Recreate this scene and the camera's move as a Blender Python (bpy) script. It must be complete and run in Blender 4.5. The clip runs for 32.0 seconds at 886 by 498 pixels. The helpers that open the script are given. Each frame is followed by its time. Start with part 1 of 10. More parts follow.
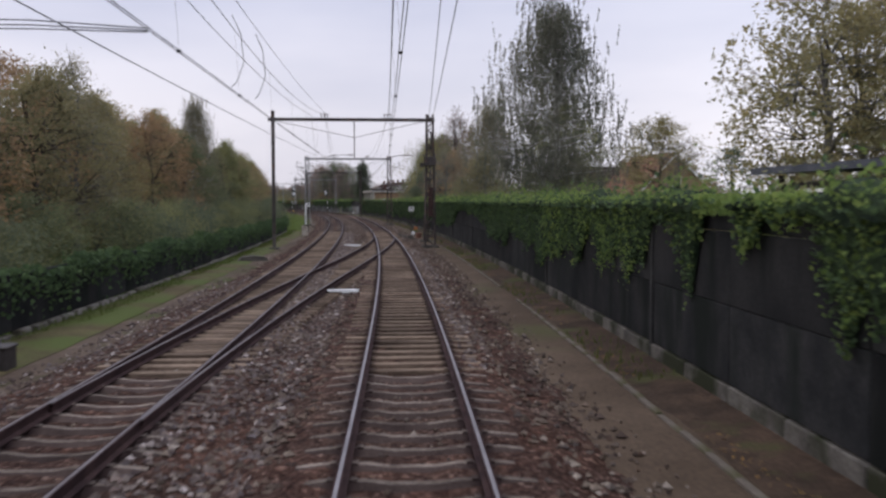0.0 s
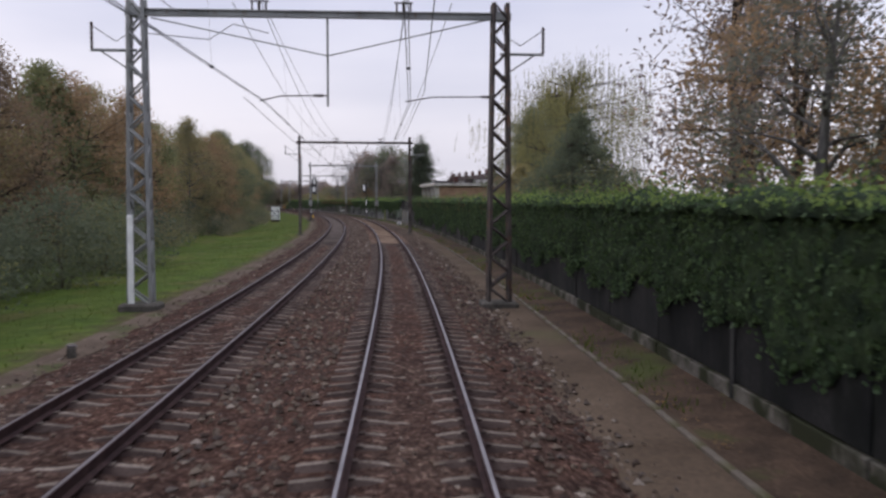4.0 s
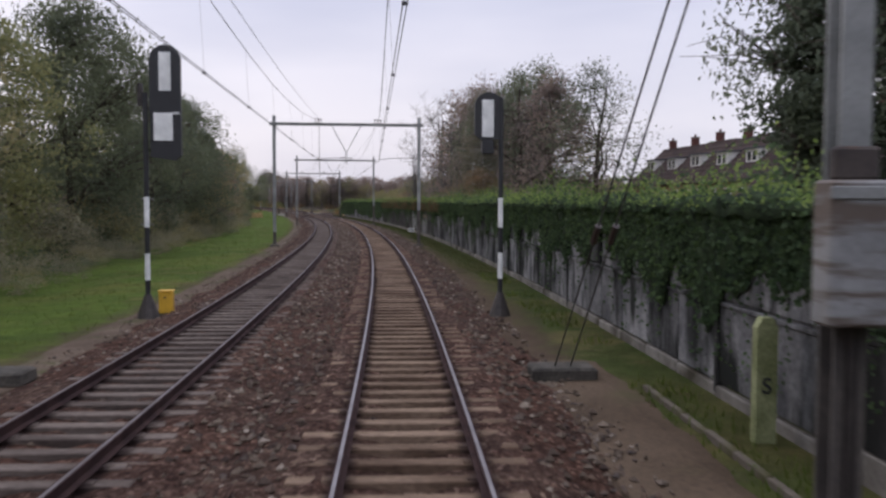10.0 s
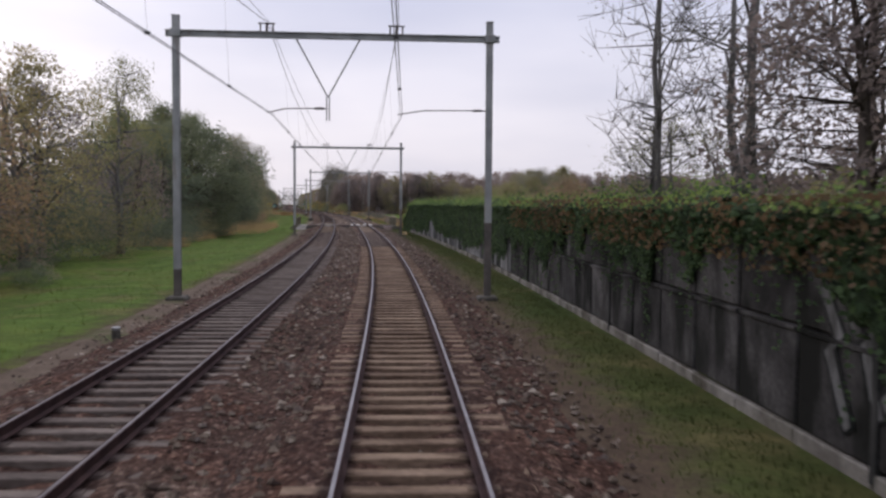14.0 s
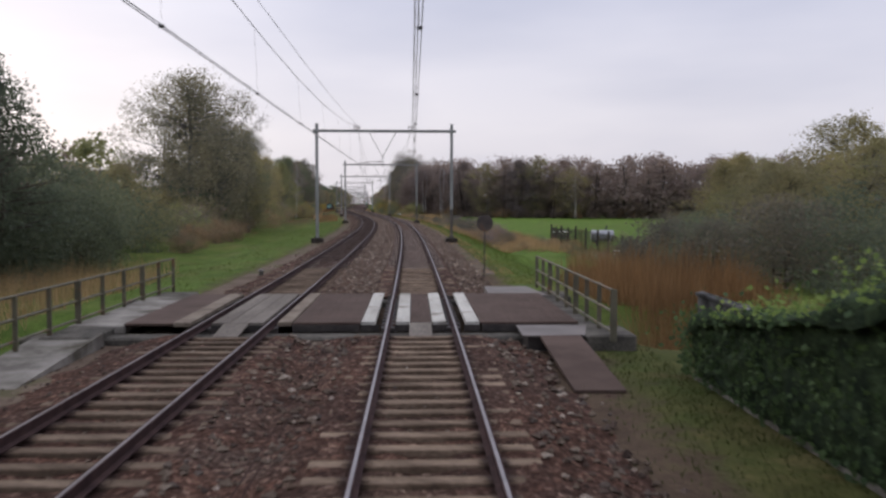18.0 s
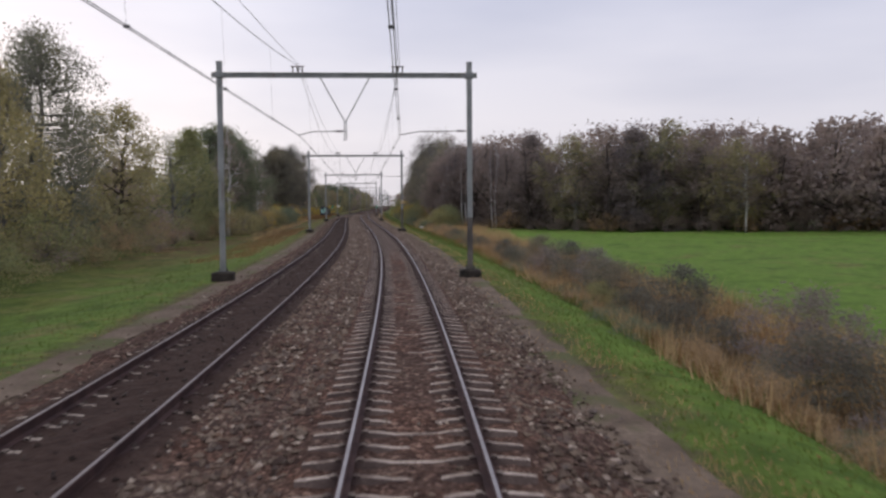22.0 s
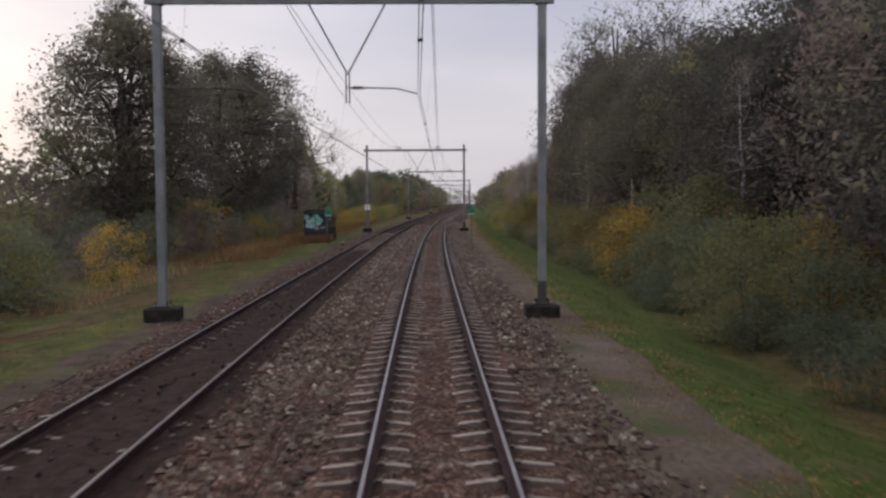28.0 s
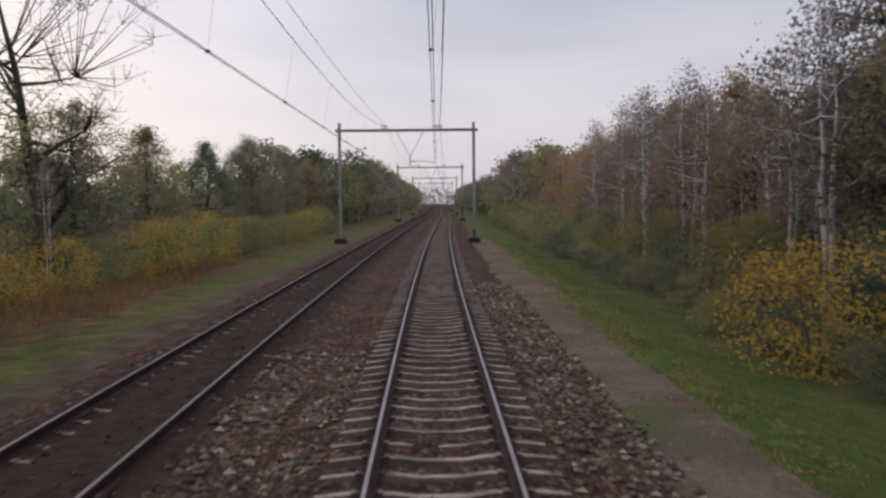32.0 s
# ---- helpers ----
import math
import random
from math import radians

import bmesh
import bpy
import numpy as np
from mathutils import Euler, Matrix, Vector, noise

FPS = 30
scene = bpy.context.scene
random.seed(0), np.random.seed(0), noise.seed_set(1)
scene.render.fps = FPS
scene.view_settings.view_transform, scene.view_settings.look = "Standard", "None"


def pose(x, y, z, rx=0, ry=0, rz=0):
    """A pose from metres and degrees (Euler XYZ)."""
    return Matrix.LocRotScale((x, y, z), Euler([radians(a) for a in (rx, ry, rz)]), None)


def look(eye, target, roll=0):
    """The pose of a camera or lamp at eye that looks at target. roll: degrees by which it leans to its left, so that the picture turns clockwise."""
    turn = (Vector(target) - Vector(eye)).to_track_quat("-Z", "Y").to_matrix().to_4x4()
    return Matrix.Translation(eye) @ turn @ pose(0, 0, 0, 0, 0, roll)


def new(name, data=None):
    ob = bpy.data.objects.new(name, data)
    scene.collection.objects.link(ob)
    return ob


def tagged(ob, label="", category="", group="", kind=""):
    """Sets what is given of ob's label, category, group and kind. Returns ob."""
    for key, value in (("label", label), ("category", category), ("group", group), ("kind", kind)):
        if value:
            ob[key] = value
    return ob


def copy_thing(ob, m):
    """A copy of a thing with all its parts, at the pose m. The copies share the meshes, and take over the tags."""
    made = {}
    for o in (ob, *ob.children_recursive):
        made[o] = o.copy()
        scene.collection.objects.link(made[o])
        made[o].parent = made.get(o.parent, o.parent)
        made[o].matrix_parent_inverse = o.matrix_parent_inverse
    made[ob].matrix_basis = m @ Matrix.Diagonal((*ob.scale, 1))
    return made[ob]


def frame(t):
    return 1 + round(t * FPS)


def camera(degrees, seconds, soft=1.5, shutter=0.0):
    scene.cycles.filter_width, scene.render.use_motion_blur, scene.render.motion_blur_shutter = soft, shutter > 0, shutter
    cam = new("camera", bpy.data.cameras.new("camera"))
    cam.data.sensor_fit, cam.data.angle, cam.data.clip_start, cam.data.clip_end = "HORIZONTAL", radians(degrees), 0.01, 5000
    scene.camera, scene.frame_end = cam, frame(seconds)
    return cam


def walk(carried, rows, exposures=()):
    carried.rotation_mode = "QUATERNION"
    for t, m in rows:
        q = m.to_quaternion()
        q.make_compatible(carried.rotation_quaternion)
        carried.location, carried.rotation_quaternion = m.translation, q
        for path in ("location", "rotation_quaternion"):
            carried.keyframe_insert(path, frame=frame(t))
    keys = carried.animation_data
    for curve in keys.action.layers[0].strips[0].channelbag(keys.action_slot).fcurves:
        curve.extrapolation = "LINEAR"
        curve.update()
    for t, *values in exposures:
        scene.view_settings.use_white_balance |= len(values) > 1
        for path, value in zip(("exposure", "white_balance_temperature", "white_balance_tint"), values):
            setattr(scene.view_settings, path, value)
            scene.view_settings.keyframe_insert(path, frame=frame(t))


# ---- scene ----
# ---- camera and its ride ----
cam = camera(53.42, 32.0, soft=2.6, shutter=0.12)
RIDE = [  # seconds, x, y, z, yaw, pitch, roll
    (0.0, -0.085, 5.000, 2.718, -1.889, -3.137, 0.143),
    (0.5, -0.187, 16.017, 2.718, -1.379, -3.075, 0.192),
    (1.0, -0.398, 27.018, 2.718, -0.883, -3.012, 0.242),
    (1.5, -0.729, 37.999, 2.718, -0.264, -2.986, 0.151),
    (2.0, -1.163, 48.961, 2.718, 0.339, -2.959, 0.059),
    (2.5, -1.679, 59.904, 2.718, 0.875, -3.050, -0.057),
    (3.0, -2.293, 70.825, 2.718, 1.402, -3.141, -0.173),
    (3.5, -3.010, 81.725, 2.718, 1.897, -3.134, -0.125),
    (4.0, -3.821, 92.602, 2.718, 2.384, -3.126, -0.077),
    (4.5, -4.725, 103.466, 2.718, 2.865, -3.119, -0.028),
    (5.0, -5.723, 114.326, 2.718, 3.355, -3.112, 0.020),
    (5.5, -6.816, 125.181, 2.718, 3.859, -3.105, 0.068),
    (6.0, -8.017, 136.029, 2.718, 4.293, -3.168, 0.186),
    (6.5, -9.309, 146.871, 2.718, 4.792, -3.162, 0.233),
    (7.0, -10.705, 157.704, 2.718, 5.307, -3.157, 0.280),
    (7.5, -12.210, 168.527, 2.718, 5.867, -3.154, 0.021),
    (8.0, -13.831, 179.337, 2.718, 6.369, -3.117, -0.259),
    (8.5, -15.573, 190.140, 2.718, 7.004, -3.096, -0.344),
    (9.0, -17.439, 200.939, 2.718, 7.663, -3.076, -0.430),
    (9.5, -19.422, 211.736, 2.718, 8.313, -3.084, -0.300),
    (10.0, -21.532, 222.526, 2.718, 8.962, -3.092, -0.170),
    (10.5, -23.761, 233.310, 2.718, 9.634, -3.052, -0.133),
    (11.0, -26.118, 244.084, 2.718, 10.306, -3.013, -0.096),
    (11.5, -28.627, 254.843, 2.718, 10.986, -2.979, -0.370),
    (12.0, -31.266, 265.588, 2.718, 11.677, -2.945, -0.644),
    (12.5, -34.006, 276.326, 2.718, 12.429, -3.117, 0.143),
    (13.0, -36.888, 287.047, 2.718, 13.129, -3.019, -0.274),
    (13.5, -39.920, 297.747, 2.718, 13.808, -2.952, -0.433),
    (14.0, -43.087, 308.427, 2.718, 14.486, -2.946, -0.432),
    (14.5, -46.391, 319.086, 2.718, 15.157, -2.941, -0.431),
    (15.0, -49.830, 329.721, 2.718, 15.822, -2.936, -0.430),
    (15.5, -53.404, 340.332, 2.718, 16.481, -2.931, -0.429),
    (16.0, -57.098, 350.923, 2.718, 17.171, -2.948, -0.336),
    (16.5, -60.911, 361.497, 2.718, 17.947, -2.965, -0.453),
    (17.0, -64.829, 372.065, 2.718, 18.619, -2.981, -0.570),
    (17.5, -68.848, 382.628, 2.718, 19.219, -3.031, -0.309),
    (18.0, -72.933, 393.197, 2.718, 19.716, -3.080, -0.047),
    (18.5, -77.072, 403.778, 2.718, 19.904, -3.047, 0.087),
    (19.0, -81.260, 414.372, 2.718, 20.083, -3.013, 0.220),
    (19.5, -85.494, 424.980, 2.718, 20.248, -3.092, 0.038),
    (20.0, -89.775, 435.602, 2.718, 20.404, -3.172, -0.145),
    (20.5, -94.101, 446.242, 2.718, 20.567, -3.112, -0.027),
    (21.0, -98.490, 456.899, 2.718, 20.828, -3.053, 0.090),
    (21.5, -102.945, 467.571, 2.718, 21.114, -3.013, 0.255),
    (22.0, -107.503, 478.242, 2.718, 21.502, -2.973, 0.419),
    (22.5, -112.198, 488.896, 2.718, 22.054, -3.023, 0.381),
    (23.0, -117.022, 499.535, 2.718, 22.611, -3.073, 0.343),
    (23.5, -121.981, 510.155, 2.718, 23.234, -3.039, 0.070),
    (24.0, -127.068, 520.759, 2.718, 23.849, -3.005, -0.203),
    (24.5, -132.271, 531.319, 2.718, 24.518, -3.004, -0.278),
    (25.0, -137.567, 541.816, 2.718, 25.093, -3.003, -0.353),
    (25.5, -142.949, 552.253, 2.718, 25.608, -3.041, -0.397),
    (26.0, -148.362, 562.658, 2.718, 25.952, -3.067, -0.206),
    (26.5, -153.800, 573.034, 2.718, 26.172, -3.093, -0.015),
    (27.0, -159.242, 583.391, 2.718, 26.297, -3.118, 0.176),
    (27.5, -164.675, 593.737, 2.718, 26.361, -3.144, 0.367),
    (28.0, -170.108, 604.066, 2.718, 26.260, -3.103, 0.341),
    (28.5, -175.492, 614.406, 2.718, 26.123, -3.104, 0.306),
    (29.0, -180.836, 624.754, 2.718, 25.935, -3.104, 0.272),
    (29.5, -186.120, 635.120, 2.718, 25.705, -3.130, 0.416),
    (30.0, -191.355, 645.498, 2.718, 25.456, -3.156, 0.561),
    (30.5, -196.549, 655.883, 2.718, 25.217, -3.195, 0.311),
    (31.0, -201.686, 666.284, 2.718, 24.961, -3.233, 0.060),
    (31.5, -206.755, 676.705, 2.718, 24.695, -3.174, 0.294),
    (32.0, -211.766, 687.142, 2.718, 24.431, -3.115, 0.527),
]
walk(cam, [(t, pose(x, y, z, 90 + p, r, w)) for t, x, y, z, w, p, r in RIDE],
     exposures=[(0, 0.08, 6440, 17), (6, 0.12, 6460, 18), (13, 0.12, 6500, 18), (16, 0.06, 6520, 17), (18, -0.01, 6530, 16), (20, 0.03, 6550, 16), (24, -0.03, 6590, 16), (26, -0.07, 6600, 16), (28, -0.25, 6620, 16), (30.5, -0.12, 6640, 16), (32, -0.20, 6620, 16)])

# ---- sky, light ----
world = bpy.data.worlds.new("overcast")
scene.world = world
world.use_nodes = True
wn, wl = world.node_tree.nodes, world.node_tree.links
wn.clear()
w_out = wn.new("ShaderNodeOutputWorld")
w_bg = wn.new("ShaderNodeBackground")
w_sky = wn.new("ShaderNodeTexSky")
w_sky.sky_type, w_sky.sun_disc = "NISHITA", False
w_sky.sun_elevation, w_sky.sun_rotation = radians(16), radians(-62)
w_sky.air_density, w_sky.dust_density, w_sky.ozone_density = 1.0, 3.0, 1.0
w_dim = wn.new("ShaderNodeVectorMath")
w_dim.operation = "SCALE"
w_dim.inputs["Scale"].default_value = 0.09
wl.new(w_sky.outputs[0], w_dim.inputs[0])
w_co = wn.new("ShaderNodeTexCoord")
w_sep = wn.new("ShaderNodeSeparateXYZ")
wl.new(w_co.outputs["Generated"], w_sep.inputs[0])
w_ramp = wn.new("ShaderNodeValToRGB")          # cloud deck: pale at the horizon, bluer and greyer overhead
w_ramp.color_ramp.elements[0].position, w_ramp.color_ramp.elements[0].color = 0.0, (0.90, 0.89, 0.905, 1)
w_ramp.color_ramp.elements[1].position, w_ramp.color_ramp.elements[1].color = 0.40, (0.69, 0.76, 0.93, 1)
w_top = w_ramp.color_ramp.elements.new(1.0)    # an overcast sky is about twice as bright at the zenith
w_top.color = (1.62, 1.70, 1.86, 1)
wl.new(w_sep.outputs["Z"], w_ramp.inputs[0])
w_map = wn.new("ShaderNodeMapping")
w_map.inputs["Scale"].default_value = (1.2, 1.2, 5.0)
wl.new(w_co.outputs["Generated"], w_map.inputs[0])
w_noise = wn.new("ShaderNodeTexNoise")
w_noise.inputs["Scale"].default_value, w_noise.inputs["Detail"].default_value = 1.6, 4.0
wl.new(w_map.outputs[0], w_noise.inputs["Vector"])
w_cloud = wn.new("ShaderNodeValToRGB")
w_cloud.color_ramp.elements[0].position, w_cloud.color_ramp.elements[0].color = 0.35, (0.86, 0.88, 0.92, 1)
w_cloud.color_ramp.elements[1].position, w_cloud.color_ramp.elements[1].color = 0.68, (1.10, 1.09, 1.07, 1)
wl.new(w_noise.outputs[0], w_cloud.inputs[0])
w_mul = wn.new("ShaderNodeMix")
w_mul.data_type, w_mul.blend_type = "RGBA", "MULTIPLY"
w_mul.inputs["Factor"].default_value = 1.0
wl.new(w_ramp.outputs[0], w_mul.inputs["A"])
wl.new(w_cloud.outputs[0], w_mul.inputs["B"])
w_mix = wn.new("ShaderNodeMix")
w_mix.data_type, w_mix.blend_type = "RGBA", "MIX"
w_mix.inputs["Factor"].default_value = 0.90
wl.new(w_dim.outputs[0], w_mix.inputs["A"])
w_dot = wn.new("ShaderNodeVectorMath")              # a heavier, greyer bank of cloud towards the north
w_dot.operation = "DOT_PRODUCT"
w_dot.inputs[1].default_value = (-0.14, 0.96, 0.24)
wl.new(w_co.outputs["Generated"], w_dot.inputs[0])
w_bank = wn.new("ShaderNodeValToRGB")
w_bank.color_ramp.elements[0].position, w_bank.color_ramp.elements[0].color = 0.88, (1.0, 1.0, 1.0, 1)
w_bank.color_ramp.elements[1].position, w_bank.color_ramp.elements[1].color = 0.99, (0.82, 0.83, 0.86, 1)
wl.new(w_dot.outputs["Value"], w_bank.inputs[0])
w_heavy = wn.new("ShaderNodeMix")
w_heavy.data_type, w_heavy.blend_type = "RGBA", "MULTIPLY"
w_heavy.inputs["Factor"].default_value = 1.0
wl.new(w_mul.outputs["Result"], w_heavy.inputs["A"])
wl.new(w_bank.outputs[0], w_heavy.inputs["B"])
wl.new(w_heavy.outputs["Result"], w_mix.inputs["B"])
wl.new(w_mix.outputs["Result"], w_bg.inputs["Color"])
w_bg.inputs["Strength"].default_value = 1.05
wl.new(w_bg.outputs[0], w_out.inputs[0])

sun = new("sun", bpy.data.lights.new("sun", "SUN"))
sun.data.energy, sun.data.angle, sun.data.color = 0.7, radians(25), (1.0, 0.95, 0.88)
sun.matrix_world = look((-60, 30, 22), (0, 0, 0))

# ---- materials ----
def nodes_of(name):
    m = bpy.data.materials.new(name)
    m.use_nodes = True
    t = m.node_tree
    t.nodes.clear()
    return m, t.nodes, t.links


def coords(n, l, space, jitter=True):
    tc = n.new("ShaderNodeTexCoord")
    if not jitter:
        return tc.outputs[space]
    info, add = n.new("ShaderNodeObjectInfo"), n.new("ShaderNodeVectorMath")
    mul = n.new("ShaderNodeMath")
    mul.operation, mul.inputs[1].default_value = "MULTIPLY", 57.0
    l.new(info.outputs["Random"], mul.inputs[0])
    l.new(tc.outputs[space], add.inputs[0])
    l.new(mul.outputs[0], add.inputs[1])
    return add.outputs[0]


def noise_of(n, l, vec, scale, detail=4.0, stretch=None, rough=0.55):
    if stretch:
        mp = n.new("ShaderNodeMapping")
        mp.inputs["Scale"].default_value = stretch
        l.new(vec, mp.inputs[0])
        vec = mp.outputs[0]
    t = n.new("ShaderNodeTexNoise")
    t.inputs["Scale"].default_value, t.inputs["Detail"].default_value = scale, detail
    t.inputs["Roughness"].default_value = rough
    l.new(vec, t.inputs["Vector"])
    return t.outputs[0]


def ramp_of(n, l, fac, *stops):
    r = n.new("ShaderNodeValToRGB")
    while len(r.color_ramp.elements) < len(stops):
        r.color_ramp.elements.new(0.5)
    for e, (p, c) in zip(r.color_ramp.elements, stops):
        e.position, e.color = p, (*c, 1) if len(c) == 3 else c
    l.new(fac, r.inputs[0])
    return r.outputs[0]


def mix_of(n, l, fac, a, b, kind="MIX"):
    m = n.new("ShaderNodeMix")
    m.data_type, m.blend_type = "RGBA", kind
    for key, v in (("Factor", fac), ("A", a), ("B", b)):
        if isinstance(v, (int, float)):
            m.inputs[key].default_value = v
        elif isinstance(v, tuple):
            m.inputs[key].default_value = (*v, 1)
        else:
            l.new(v, m.inputs[key])
    return m.outputs["Result"]


def rail_dirt(n, l, col):
    """Brown-black brake dust and rust that lies in a band along both rails (uv: along, across from the track's centre)."""
    uv = n.new("ShaderNodeUVMap")
    uv.uv_map = "line"
    sep = n.new("ShaderNodeSeparateXYZ")
    l.new(uv.outputs[0], sep.inputs[0])
    a1, s1, a2 = (n.new("ShaderNodeMath") for _ in range(3))
    a1.operation, s1.operation, a2.operation = "ABSOLUTE", "SUBTRACT", "ABSOLUTE"
    s1.inputs[1].default_value = 0.76
    l.new(sep.outputs["Y"], a1.inputs[0]); l.new(a1.outputs[0], s1.inputs[0]); l.new(s1.outputs[0], a2.inputs[0])
    nz = noise_of(n, l, coords(n, l, "Object", False), 3.0, 5.0)
    ad = n.new("ShaderNodeMath")
    ad.operation, ad.inputs[1].default_value = "MULTIPLY_ADD", 0.22
    l.new(nz, ad.inputs[0]); l.new(a2.outputs[0], ad.inputs[2])
    f = ramp_of(n, l, ad.outputs[0], (0.19, (0.85, 0.85, 0.85)), (0.31, (0, 0, 0)))
    return mix_of(n, l, f, col, (0.030, 0.019, 0.018))


def surface(name, a, b, big=1.5, fine=25.0, rough=0.85, metal=0.0, bump=0.25, dist=0.02, grain=0.35, space="Object",
            stretch=None, stain=None, stain_at=(0.55, 0.7), stain_scale=0.6, stain_stretch=None, spread=0.0, jitter=True, dirt=False):
    """A worn surface: two tones in large patches, fine grain, optional stains, fine relief, and a small change from thing to thing."""
    m, n, l = nodes_of(name)
    vec = coords(n, l, space, jitter)
    n1 = noise_of(n, l, vec, big, 4.0, stretch)
    col = ramp_of(n, l, n1, (0.35, a), (0.65, b))
    n2 = noise_of(n, l, vec, fine, 5.0, stretch)
    g = ramp_of(n, l, n2, (0.25, (1 - grain,) * 3), (0.75, (1 + grain,) * 3))
    col = mix_of(n, l, 1.0, col, g, "MULTIPLY")
    if stain:
        n3 = noise_of(n, l, vec, stain_scale, 5.0, stain_stretch)
        f = ramp_of(n, l, n3, (stain_at[0], (0, 0, 0)), (stain_at[1], (1, 1, 1)))
        col = mix_of(n, l, f, col, stain)
    if spread:
        info = n.new("ShaderNodeObjectInfo")
        v = ramp_of(n, l, info.outputs["Random"], (0, (1 - spread,) * 3), (1, (1 + spread,) * 3))
        col = mix_of(n, l, 1.0, col, v, "MULTIPLY")
    p = n.new("ShaderNodeBsdfPrincipled")
    l.new(col, p.inputs["Base Color"])
    rr = ramp_of(n, l, n2, (0.2, (max(rough - 0.12, 0.05),) * 3), (0.8, (min(rough + 0.1, 1.0),) * 3))
    l.new(rr, p.inputs["Roughness"])
    p.inputs["Metallic"].default_value = metal
    p.inputs["Specular IOR Level"].default_value = 0.08 if rough >= 0.84 else 0.5   # loose, dusty surfaces have no sheen
    if dirt:
        col = rail_dirt(n, l, col)
        l.new(col, p.inputs["Base Color"])
    bp = n.new("ShaderNodeBump")
    bp.inputs["Strength"].default_value, bp.inputs["Distance"].default_value = bump, dist
    l.new(n2, bp.inputs["Height"])
    l.new(bp.outputs[0], p.inputs["Normal"])
    o = n.new("ShaderNodeOutputMaterial")
    l.new(p.outputs[0], o.inputs[0])
    return m


def foliage(name, tones, through_light=0.5, spread=0.22):
    """Leaves: a tone for each leaf, shifted a little from plant to plant, with some light through the blade."""
    m, n, l = nodes_of(name)
    geo, info = n.new("ShaderNodeNewGeometry"), n.new("ShaderNodeObjectInfo")
    k = len(tones)
    mean = tuple(sum(c[j] for c in tones) / k for j in range(3))
    tones = [tuple(0.55 * c[j] + 0.45 * mean[j] for j in range(3)) for c in tones]
    col = ramp_of(n, l, geo.outputs["Random Per Island"], *[((i + 0.5) / k, c) for i, c in enumerate(tones)])
    big = noise_of(n, l, coords(n, l, "Object"), 0.45, 3.0)
    patch = ramp_of(n, l, big, (0.3, (0.78, 0.80, 0.84)), (0.7, (1.25, 1.2, 1.08)))
    col = mix_of(n, l, 1.0, col, patch, "MULTIPLY")
    v = ramp_of(n, l, info.outputs["Random"], (0, (1 - spread, 1 - spread * 0.8, 1 - spread * 0.6)), (1, (1 + spread, 1 + spread * 0.8, 1 + spread * 0.3)))
    col = mix_of(n, l, 1.0, col, v, "MULTIPLY")
    p = n.new("ShaderNodeBsdfPrincipled")
    l.new(col, p.inputs["Base Color"])
    p.inputs["Roughness"].default_value = 0.7
    p.inputs["Specular IOR Level"].default_value = 0.15
    tr = n.new("ShaderNodeBsdfTranslucent")
    l.new(col, tr.inputs["Color"])
    ms = n.new("ShaderNodeMixShader")
    ms.inputs[0].default_value = through_light
    l.new(p.outputs[0], ms.inputs[1])
    l.new(tr.outputs[0], ms.inputs[2])
    o = n.new("ShaderNodeOutputMaterial")
    l.new(ms.outputs[0], o.inputs[0])
    return m


def plain(name, c, rough=0.6, metal=0.0):
    return surface(name, tuple(v * 0.85 for v in c), tuple(min(v * 1.1, 1) for v in c), 3.0, 40.0, rough, metal, 0.1, 0.004, 0.12)


def stone_mat(name, k=1.0, tint=(1.0, 1.0, 1.0)):
    """Single stones of many tones: tan, grey, purple-brown, rust."""
    m, n, l = nodes_of(name)
    geo = n.new("ShaderNodeNewGeometry")
    tones = ((0.0, (0.040, 0.029, 0.026)), (0.3, (0.086, 0.067, 0.055)), (0.55, (0.128, 0.103, 0.083)), (0.72, (0.076, 0.064, 0.060)), (0.86, (0.104, 0.070, 0.053)), (0.92, (0.175, 0.148, 0.122)), (1.0, (0.27, 0.235, 0.205)))
    col = ramp_of(n, l, geo.outputs["Random Per Island"], *[(u, tuple(v * k * w for v, w in zip(c, tint))) for u, c in tones])
    nf = noise_of(n, l, coords(n, l, "Object", False), 40.0, 4.0)
    col = mix_of(n, l, 1.0, col, ramp_of(n, l, nf, (0.25, (0.7, 0.7, 0.7)), (0.75, (1.3, 1.3, 1.3))), "MULTIPLY")
    nb = noise_of(n, l, coords(n, l, "Object", False), 0.4, 4.0)
    col = mix_of(n, l, 1.0, col, ramp_of(n, l, nb, (0.3, (0.75, 0.70, 0.70)), (0.7, (1.2, 1.2, 1.2))), "MULTIPLY")
    p = n.new("ShaderNodeBsdfPrincipled")
    l.new(col, p.inputs["Base Color"])
    p.inputs["Roughness"].default_value, p.inputs["Specular IOR Level"].default_value = 0.92, 0.1
    o = n.new("ShaderNodeOutputMaterial")
    l.new(p.outputs[0], o.inputs[0])
    return m


